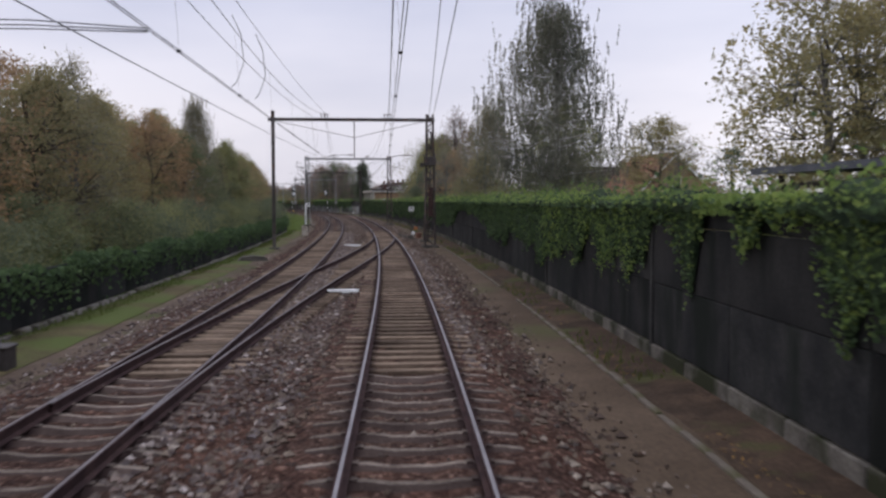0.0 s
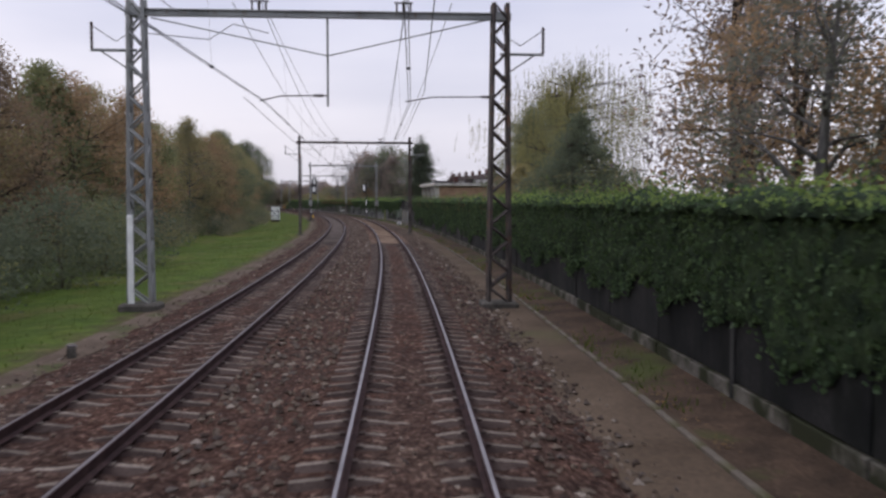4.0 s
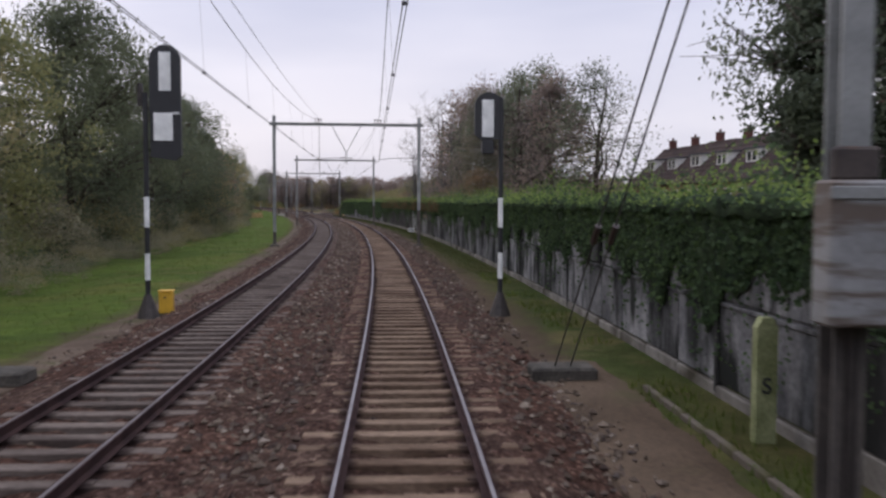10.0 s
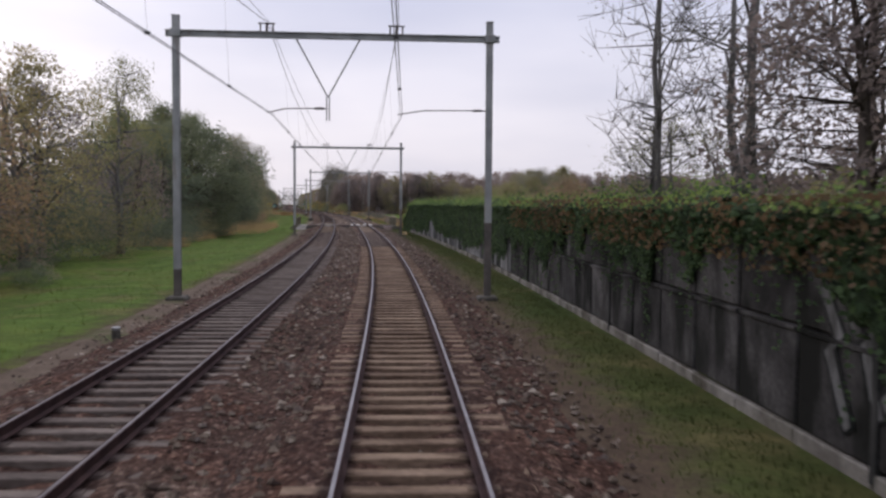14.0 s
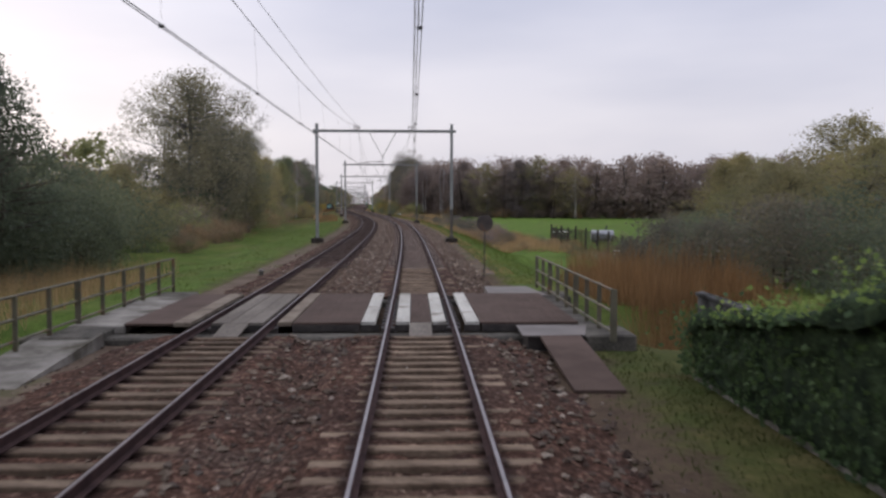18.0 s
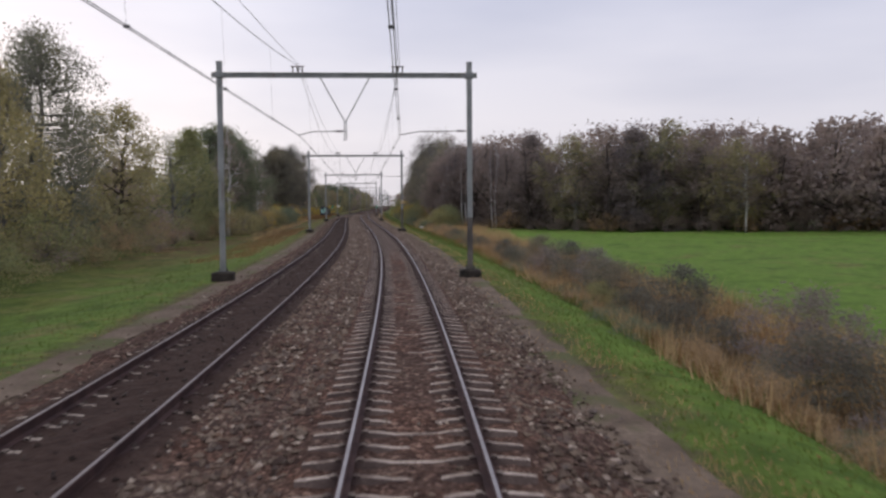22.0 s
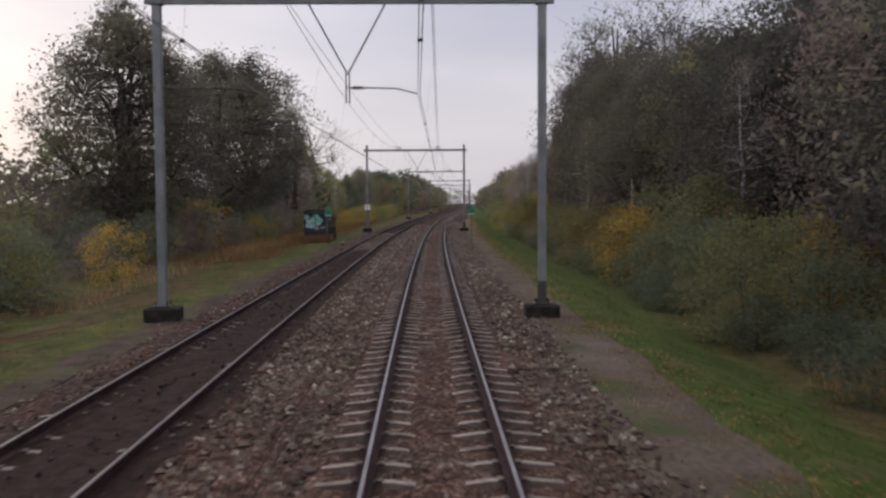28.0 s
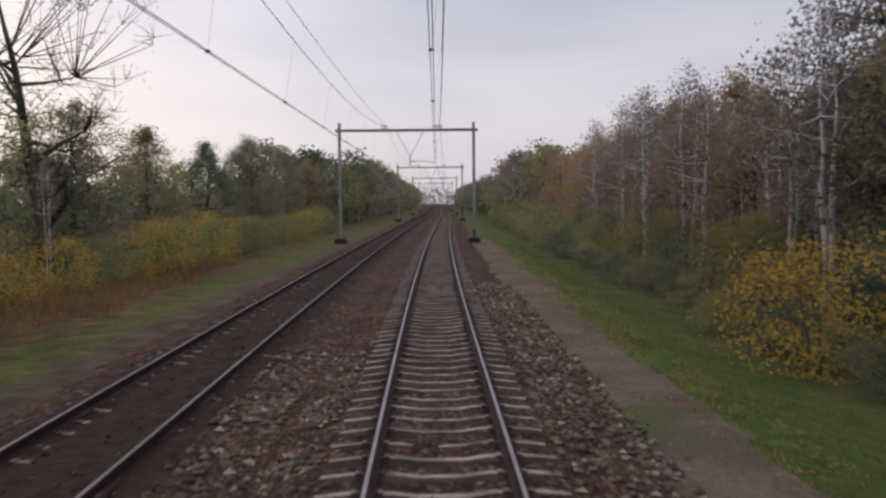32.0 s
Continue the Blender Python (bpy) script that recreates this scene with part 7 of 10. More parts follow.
cart = thing("trailer", "low trailer with a white top rail in the garden plot", "trailer", at(485.6, 14.5, FZ(485.6, 14.5), 70))
part("bed", Build().box((0, 0, 0.62), (2.2, 1.1, 0.10), 0.02), M["board"], cart)
part("top_rail", Build().box((0, 0, 1.0), (2.25, 1.15, 0.10), 0.02), M["white"], cart)
for x in (-1.05, 1.05):
    for y in (-0.5, 0.5):
        part("stake", Build().box((x, y, 0.8), (0.07, 0.07, 0.45), 0.006), M["board"], cart)
for x in (-0.6, 0.6):
    wh = part("wheel", Build().tube([(x, -0.62, 0.3), (x, -0.5, 0.3)], 0.3, 16), M["black"], cart)
    wh = part("wheel", Build().tube([(x, 0.5, 0.3), (x, 0.62, 0.3)], 0.3, 16), M["black"], cart)
nb = thing("notice_board", "small white notice in the fence", "sign", at(459.9, 13.7, FZ(459.9, 13.7)))
part("stake", Build().tube([(0, 0.03, 0), (0, 0.03, 0.9)], 0.02, 5), M["fence_wood"], nb)
plate(nb, "plate", (-0.3, 0, 0.75), 0.5, 0.32, M["white"])
plate(nb, "bar", (-0.3, -0.01, 0.75), 0.4, 0.05, M["grey_box"], 0.006)
for s, l in ((463.0, 16.5), (458.0, 17.0)):
    lg = thing("log_pile", "dark heap of stacked branches behind the fence", "log pile", at(s, l, FZ(s, l), 20), group="log piles")
    for i in range(9):
        part("log", Build().tube([(-0.8 + rng.normal(0, 0.1), rng.normal(0, 0.25), 0.12 + (i // 3) * 0.2), (0.8 + rng.normal(0, 0.1), rng.normal(0, 0.25), 0.14 + (i // 3) * 0.2)], 0.1, 7), M["fence_wood"], lg)

# ---- houses behind the wall ----
def house(s, lat, turn, w, d, eaves, ridge, wall_m, roof_m, label, name="house", chimneys=(), dormers=0, verge=None, windows=()):
    """Ridge along local y. Windows: (x side, y, z, w, h)."""
    z0 = float(ground_z(s, lat)) - 0.05
    h = thing(name, label, "house", at(s, lat, z0, turn), group="houses")
    part("wall", Build().prism([(-w / 2, 0), (w / 2, 0), (w / 2, eaves), (0, ridge - 0.1), (-w / 2, eaves)], -d / 2, d / 2), wall_m, h)
    sl = math.hypot(w / 2, ridge - eaves)
    for sg in (-1, 1):
        a, b = Vector((sg * (w / 2 + 0.35), 0, eaves - 0.35 * (ridge - eaves) / (w / 2))), Vector((0, 0, ridge))
        n_ = Vector((sg * (ridge - eaves), 0, w / 2)).normalized() * 0.12
        rf = part("roof", Build().prism([(a.x, a.z), (b.x, b.z), (b.x + n_.x, b.z + n_.z), (a.x + n_.x, a.z + n_.z)], -d / 2 - 0.3, d / 2 + 0.3), roof_m, h)
        rows = 9
        for i in range(rows):
            p = a.lerp(b, (i + 0.5) / rows) + n_ * 1.0
            part("tile_course", Build().tube([(p.x, -d / 2 - 0.3, p.z), (p.x, d / 2 + 0.3, p.z)], 0.045, 5), roof_m, rf)
        for y in (-d / 2 - 0.32, d / 2 + 0.32):
            part("verge", Build().tube([(a.x, y, a.z), (b.x, y, b.z)], 0.10, 5), verge or M["white"], h)
    part("ridge", Build().tube([(0, -d / 2 - 0.3, ridge + 0.1), (0, d / 2 + 0.3, ridge + 0.1)], 0.13, 7), roof_m, h)
    for y in chimneys:
        ch_ = part("chimney", Build().box((0.3, y, ridge + 0.45), (0.62, 0.9, 1.3), 0.03), M["brick_red"], h)
        part("chimney_cap", Build().box((0.3, y, ridge + 1.12), (0.72, 1.0, 0.1), 0.02), M["concrete"], ch_)
        part("pot", Build().tube([(0.3, y, ridge + 1.15), (0.3, y, ridge + 1.45)], 0.12, 8), M["brick_red"], ch_)
    for i in range(dormers):
        y = -d / 2 + (i + 0.5) * d / dormers
        x = -w * 0.20
        run = (ridge - eaves) / (w / 2)
        x0 = x - 1.15                                   # front face; the cheeks run back into the roof
        zf = eaves + (x0 + w / 2) * run
        dm = part("dormer", Build().prism([(x0, zf - 0.05), (x0, zf + 1.35), (x0 + 1.45 / run, zf + 1.40), (x0 + 0.2, zf + 0.2)], y - 1.15, y + 1.15), M["render_white"], h, "white-boarded dormer")
        part("dormer_roof", Build().prism([(x0 - 0.18, zf + 1.34), (x0 - 0.18, zf + 1.46), (x0 + 1.5 / run, zf + 1.52), (x0 + 1.5 / run, zf + 1.41)], y - 1.28, y + 1.28), M["tarp"], dm)
        for o in (-0.5, 0.5):
            part("dormer_window", Build().box((x0 - 0.02, y + o, zf + 0.72), (0.06, 0.62, 0.85), 0.01), M["glass"], dm)
    for x, y, z, ww, hh in windows:
        wd = part("window", Build().box((x, y, z), (0.1 if abs(x) > 0.1 * w else ww, ww if abs(x) > 0.1 * w else 0.1, hh), 0.01), M["white"], h)
        off = 0.03 * (1 if x > 0 else -1)
        if abs(x) > 0.1 * w:
            part("pane", Build().box((x + off, y, z), (0.1, ww - 0.16, hh - 0.16), 0.006), M["glass"], wd)
        else:
            part("pane", Build().box((x, y + (0.03 if y > 0 else -0.03), z), (ww - 0.16, 0.1, hh - 0.16), 0.006), M["glass"], wd)
    return h


house(104, 32.5, 8, 8.5, 10, 4.6, 8.6, M["brick"], M["roof_red"], "brick house with a red tiled gable roof and white verges", windows=((0, -5.05, 5.6, 1.4, 1.2), (0, -5.05, 2.2, 1.8, 1.3)))
house(128, 30.0, 75, 8.5, 14, 4.0, 8.2, M["brick_red"], M["roof"], "house with a large dark tiled roof behind the wall", chimneys=(3.0,), windows=((-4.3, -2, 3.0, 1.6, 1.1),))
house(146, 40.0, 80, 8.5, 16, 4.2, 8.8, M["brick_red"], M["roof"], "dark-roofed house among garden trees", chimneys=(-4.0,))
house(257.6, 19.8, 0, 7.6, 9.6, 3.8, 6.75, M["brick_tan"], M["roof"], "brick house with a tan gable wall and dark tiled roof", chimneys=(-3.6, 0.6), verge=M["roof"], windows=((-3.85, -1.5, 2.6, 1.6, 1.2),))
for i in range(7):
    house(322.4 - 5.9 * i, 36.7, 0, 8.8, 5.9, 5.6, 9.6, M["brick"], M["roof"], "terraced house with a steep dark roof, white dormer and chimney", chimneys=(1.2,), dormers=1, verge=M["roof"], windows=((-4.45, -1.4, 4.2, 1.5, 1.2), (-4.45, 1.4, 4.2, 1.3, 1.2)))
house(281, 62, -12, 9, 22, 5.0, 9.4, M["brick_red"], M["roof_red"], "distant row house with red-brown tiles", chimneys=(-6, 0, 6))

shed = thing("garden_shed", "dark garden shed with a flat roof behind the wall", "shed", at(25.0, 13.9, float(ground_z(25, 13.9)), 2), group="sheds")
part("wall", Build().box((0, 0, 1.9), (5.0, 11.6, 3.8), 0.03), M["fence_wood"], shed)
part("roof", Build().prism([(-3.0, 4.05), (3.0, 4.25), (3.0, 4.45), (-3.0, 4.25)], -6.6, 6.6), M["tarp"], shed)
for y in (-4.0, -1.4, 1.2, 3.8):
    wd = part("window", Build().box((-2.52, y, 3.1), (0.06, 1.5, 1.0), 0.01), M["white"], shed)
    part("pane", Build().box((-2.55, y, 3.1), (0.06, 1.3, 0.8), 0.006), M["glass"], wd)
    part("post", Build().box((-2.75, y + 1.3, 2.0), (0.14, 0.14, 4.0), 0.01), M["fence_wood"], shed)

# flat-roofed school-like building: cream columns before recessed bays, a tan brick end wall
fb = thing("flat_building", "low flat-roofed building with cream columns and brick walls", "building", at(214.3, 8.9, 0.0, 1.2))
part("end_wall", Build().box((4.55, -6.1, 1.95), (8.3, 0.3, 5.3), 0.02), M["brick"], fb, "tan brick end wall")
part("rear_wall", Build().box((8.6, 0.1, 1.95), (0.3, 12.1, 5.3), 0.02), M["brick"], fb, "tan brick rear wall")
part("far_wall", Build().box((4.9, 6.25, 1.95), (7.6, 0.3, 5.3), 0.02), M["brick"], fb)
part("roof_slab", Build().box((4.2, 0.05, 4.88), (9.2, 13.2, 0.36), 0.025), M["cream"], fb, "thick cream concrete roof edge")
part("roof_top", Build().box((4.2, 0.05, 5.10), (8.8, 12.8, 0.08), 0.02), M["tarp"], fb, "dark roofing felt")
for x, y, w, d, h in ((4.9, -3.4, 1.0, 1.1, 0.42), (2.4, 3.0, 2.4, 1.6, 0.34)):
    hatch = part("roof_hatch", Build().box((x, y, 5.14 + h / 2), (w, d, h), 0.03), M["steel_old"], fb)
    part("hatch_cap", Build().box((x, y, 5.18 + h), (w + 0.35, d + 0.35, 0.09), 0.03), M["steel_old"], hatch)
part("vent_pipe", Build().tube([(5.4, -1.6, 5.1), (5.4, -1.6, 5.75)], 0.09, 8), M["steel_old"], fb)
COLS = (5.95, 1.75, -2.4, -5.95)
for y in COLS:
    part("column", Build().prism([(-0.02, -0.8), (0.42, -0.8), (0.42, 4.55), (-0.10, 4.55)], y - 0.2, y + 0.2), M["cream"], fb, "tapered cream concrete column")
    part("roof_beam", Build().box((0.75, y, 4.58), (1.7, 0.26, 0.24), 0.02), M["cream"], fb)
part("eaves_beam", Build().box((0.16, 0.0, 4.60), (0.28, 12.4, 0.20), 0.02), M["cream"], fb)
for k, (y1, y0) in enumerate(zip(COLS, COLS[1:])):
    c, w = (y0 + y1) / 2, y1 - y0 - 0.42
    part("bay_wall", Build().box((0.98, c, 1.0), (0.22, w + 0.36, 3.6), 0.015), M["brick_old"], fb, "dark red brick infill of a bay")
    # added pale strip in place of the open gap where sky shows
    part("clerestory", Build().box((0.96, c, 4.56), (0.06, w, 0.20), 0.01), M["glass_pale"], fb, "pale strip standing in for sky under the roof")
    if k == 0:
        part("bay_wall", Build().box((0.98, c, 3.62), (0.22, w + 0.36, 1.62), 0.015), M["brick_old"], fb)
        wd = part("window", Build().box((0.86, c - 0.3, 3.05), (0.06, 2.3, 1.35), 0.012), M["white"], fb)
        for i in range(3):
            part("pane", Build().box((0.83, c - 1.05 + i * 0.75, 3.05), (0.05, 0.62, 1.18), 0.008), M["glass_pale"] if i != 1 else M["glass"], wd)
        part("window_box", Build().box((0.80, c - 0.3, 3.50), (0.16, 0.7, 0.42), 0.02), M["steel_old"], wd)
    else:
        for i in range(2):
            part("spandrel", Build().box((0.90, c + (i - 0.5) * w / 2, 3.88), (0.10, w / 2 - 0.08, 1.05), 0.012), M["brick_red"], fb, "dark red cladding panel")
        part("window_rail", Build().box((0.86, c, 3.30), (0.14, w, 0.10), 0.01), M["steel_old"], fb)
        wd = part("window", Build().box((0.93, c, 2.60), (0.08, w, 1.28), 0.012), M["steel_old"], fb, "dark steel-framed window band")
        for i in range(4):
            part("pane", Build().box((0.90, c - w / 2 + (i + 0.5) * w / 4, 2.60), (0.05, w / 4 - 0.08, 1.14), 0.008), M["glass"], wd)
for x in (2.6, 5.2, 7.4):
    wd = part("window", Build().box((x, -6.27, 2.6), (1.7, 0.08, 1.1), 0.015), M["white"], fb)
    part("pane", Build().box((x, -6.31, 2.6), (1.5, 0.06, 0.92), 0.01), M["glass"], wd)

# ---- sprayed shapes on the wall ----
def arc(cy, cz, r, a0, a1, n=9, k=1.0):
    return [(cy + r * math.cos(radians(a0 + (a1 - a0) * i / (n - 1))), cz + k * r * math.sin(radians(a0 + (a1 - a0) * i / (n - 1)))) for i in range(n)]


# fat painted strokes in a unit cell, none of them a letter
STROKES = {"loop": [arc(0.5, 0.5, 0.30, 60, 330, 13, 1.3), [(0.42, 0.62), (0.70, 0.40), (0.92, 0.52)]],
           "bolt": [[(0.15, 0.95), (0.48, 0.64), (0.24, 0.42), (0.62, 0.06)], [(0.62, 0.90), (0.80, 0.60)]],
           "claw": [[(0.20, 0.10), (0.14, 0.58), (0.46, 0.92)], [(0.40, 0.50), (0.82, 0.78)], [(0.46, 0.14), (0.86, 0.42)]],
           "swirl": [[(0.78, 0.90), (0.32, 0.94), (0.12, 0.56), (0.34, 0.14), (0.78, 0.20), (0.86, 0.54), (0.52, 0.60)]],
           "pod": [[(0.28, 0.12), (0.18, 0.66), (0.52, 0.90), (0.74, 0.52), (0.56, 0.18)], [(0.84, 0.94), (0.92, 0.50)]]}


def ribbon(pts, w):
    """Outline of a brush stroke of width w along points."""
    l_, r_ = [], []
    for i, q in enumerate(pts):
        a, b = pts[max(i - 1, 0)], pts[min(i + 1, len(pts) - 1)]
        dx, dy = b[0] - a[0], b[1] - a[1]
        n = math.hypot(dx, dy) or 1.0
        k = w / 2 * (0.88 if i in (0, len(pts) - 1) else 1.0)
        if i == 0:
            q = (q[0] - dx / n * w * 0.3, q[1] - dy / n * w * 0.3)
        if i == len(pts) - 1:
            q = (q[0] + dx / n * w * 0.3, q[1] + dy / n * w * 0.3)
        l_.append((q[0] - dy / n * k, q[1] + dx / n * k)); r_.append((q[0] + dy / n * k, q[1] - dx / n * k))
    return l_, r_


def brush(b, pts, w, x0, x1):
    """A flat stroke as a strip of quads with a little thickness."""
    l_, r_ = ribbon(pts, w)
    n = len(pts)
    v = [(x0, *q) for q in l_] + [(x0, *q) for q in r_] + [(x1, *q) for q in l_] + [(x1, *q) for q in r_]
    f = []
    for i in range(n - 1):
        f += [(i, i + 1, n + i + 1, n + i), (2 * n + i, 3 * n + i, 3 * n + i + 1, 2 * n + i + 1), (i, 2 * n + i, 2 * n + i + 1, i + 1), (n + i, n + i + 1, 3 * n + i + 1, 3 * n + i)]
    f += [(0, n, 3 * n, 2 * n), (n - 1, 3 * n - 1, 4 * n - 1, 2 * n - 1)]
    b.add(v, f)


def tag(s0, s1, z0, z1, kinds, fills, outline, label, fat=0.30, slant=0.0):
    """A row of sprayed strokes from s1 back to s0: dark outline below, fill above."""
    mid = (s0 + s1) / 2
    g_ = thing("graffiti", label, "graffiti", at(mid, wall_lat(mid) - 0.002, 0), group="graffiti")
    n = len(kinds)
    cw, ch_ = (s1 - s0) / n, z1 - z0
    for i, kd in enumerate(kinds):
        y0 = (s1 - mid) - cw * (i + 1)                   # reads along the wall as the train passes
        for o, w, mat, lift in ((0, fat * 1.75, outline, 0.0), (1, fat, fills[i % len(fills)], 0.006)):
            b_ = Build()
            for j, st in enumerate(STROKES[kd]):
                wob = lambda a: 0.07 * math.sin(a * 3.7 + i * 1.9) + 0.05 * math.sin(a * 8.3 + i)
                st = [(u + wob(v + j), v + wob(u * 1.3 + 2 + j)) for u, v in st]
                pts = [(y0 + cw * (1.06 - 1.12 * u) + slant * (v - 0.5) * ch_, z0 + ch_ * (v + 0.05 * math.sin(i * 2.1))) for u, v in st]
                brush(b_, pts, w, -0.003 - lift - j * 0.0015, -0.0075 - lift - j * 0.0015)
            part("painted_shape", b_, M[mat], g_)
    return g_


tag(202.0, 207.3, -0.02, 1.42, ("claw", "pod", "bolt", "swirl", "claw"), ("spray_white",), "black", "silver-white bubble graffiti with black outlines", 0.44)
tag(208.2, 213.7, 0.02, 1.42, ("claw", "pod", "bolt", "swirl", "claw"), ("spray_yellow", "spray_purple", "spray_yellow", "spray_purple"), "black", "pale yellow and purple graffiti shapes with dark outlines", 0.42)
tag(208.0, 214.2, -0.10, 0.06, ("claw", "bolt", "loop", "pod", "bolt", "swirl", "claw"), ("spray_white",), "panel", "silver squiggles along the wall's foot", 0.05)
tag(214.6, 217.4, 0.42, 1.70, ("bolt", "pod", "swirl"), ("spray_green", "spray_pale"), "panel_grey", "green graffiti half hidden under ivy", 0.30)
tag(217.7, 222.0, 0.30, 1.80, ("claw", "bolt", "loop", "pod"), ("spray_green", "spray_green", "spray_pale"), "black", "broad green graffiti shapes with pale edges", 0.34)
tag(214.8, 222.6, -0.06, 0.14, ("bolt", "claw", "swirl", "bolt", "pod", "claw", "bolt", "loop"), ("spray_white",), "panel", "silver squiggles along the wall's foot", 0.06)
tag(223.2, 226.0, 0.62, 1.76, ("pod", "claw", "bolt"), ("spray_yellow", "spray_green"), "black", "faded yellow and green graffiti under ivy", 0.24)
tag(227.6, 230.4, 0.5, 1.4, ("bolt", "swirl", "claw"), ("spray_white",), "black", "faded white graffiti strokes", 0.16)
tag(303.4, 307.6, -0.10, 0.95, ("claw", "pod", "loop", "bolt"), ("spray_worn",), "spray_worn", "broad silver-white graffiti running with dark drips", 0.46)
tag(303.2, 309.0, 1.22, 1.50, ("bolt", "loop", "bolt"), ("spray_orange",), "panel_mid", "dull orange streak sprayed above the silver shapes", 0.16, 0.8)
tag(308.9, 310.8, 0.0, 1.05, ("loop", "claw"), ("spray_pale", "spray_white"), "spray_orange", "pale graffiti with dull orange edges under creeper", 0.36)
tag(312.2, 316.6, -0.05, 1.45, ("bolt", "claw", "pod", "bolt"), ("spray_worn",), "spray_pale", "white graffiti strokes on grey panels", 0.36)
tag(320.0, 323.4, 0.2, 1.7, ("bolt", "claw", "bolt"), ("spray_worn",), "panel", "white graffiti strokes on grey panels", 0.20)

# ---- plants ----
def unit(v):
    return v / np.maximum(np.linalg.norm(v, axis=-1, keepdims=True), 1e-9)


def leaf_quads(c, size, droop=0.0, slim=0.55, g=rng):
    """A folded rhombic leaf at each place."""
    n = len(c)
    u = g.normal(0, 1, (n, 3))
    u[:, 2] -= droop * 2.0
    u = unit(u)
    w = unit(np.cross(u, g.normal(0, 1, (n, 3))))
    L = (size * g.uniform(0.6, 1.35, n))[:, None]
    v = np.stack([c - u * L * 0.5, c + w * L * slim * 0.5, c + u * L * 0.5, c - w * L * slim * 0.5], 1)
    f = (np.arange(n)[:, None, None] * 4 + np.array([[0, 1, 2], [0, 2, 3]])[None]).reshape(-1, 3)
    return v.reshape(-1, 3), f


def leaf_points(c, size, droop=0.0, slim=0.6, g=rng):
    """A small pointed leaf at each place, one face each."""
    n = len(c)
    u = g.normal(0, 1, (n, 3))
    u[:, 2] -= droop * 2.0
    u = unit(u)
    w = unit(np.cross(u, g.normal(0, 1, (n, 3))))
    L = (size * g.uniform(0.55, 1.4, n))[:, None]
    v = np.stack([c - u * L * 0.45 + w * L * slim * 0.5, c - u * L * 0.3 - w * L * slim * 0.5, c + u * L * 0.6], 1)
    return v.reshape(-1, 3), np.arange(n * 3).reshape(n, 3)


def joined(*pairs):
    v, f, k = [], [], 0
    for a, b in pairs:
        v.append(a); f.append(b + k); k += len(a)
    return np.concatenate(v), np.concatenate(f)


def crown_r(shape, u):
    """Crown half-width against height in the crown, 0 to 1."""
    if shape == "round":
        return np.sqrt(np.clip(1 - (2 * u - 0.95) ** 2, 0.02, 1))
    if shape == "egg":
        return np.clip(np.sin(np.pi * np.clip(u, 0.02, 1) ** 0.75), 0.06, 1)
    if shape == "column":
        return np.clip(1.05 - 0.72 * u ** 1.6, 0.1, 1)
    if shape == "vase":
        return np.clip(0.25 + 0.85 * u, 0, 1) * np.sqrt(np.clip(1.12 - u ** 4, 0.05, 1))
    return np.clip(0.35 + 1.3 * u * (1.15 - u) * 1.6, 0.1, 1)


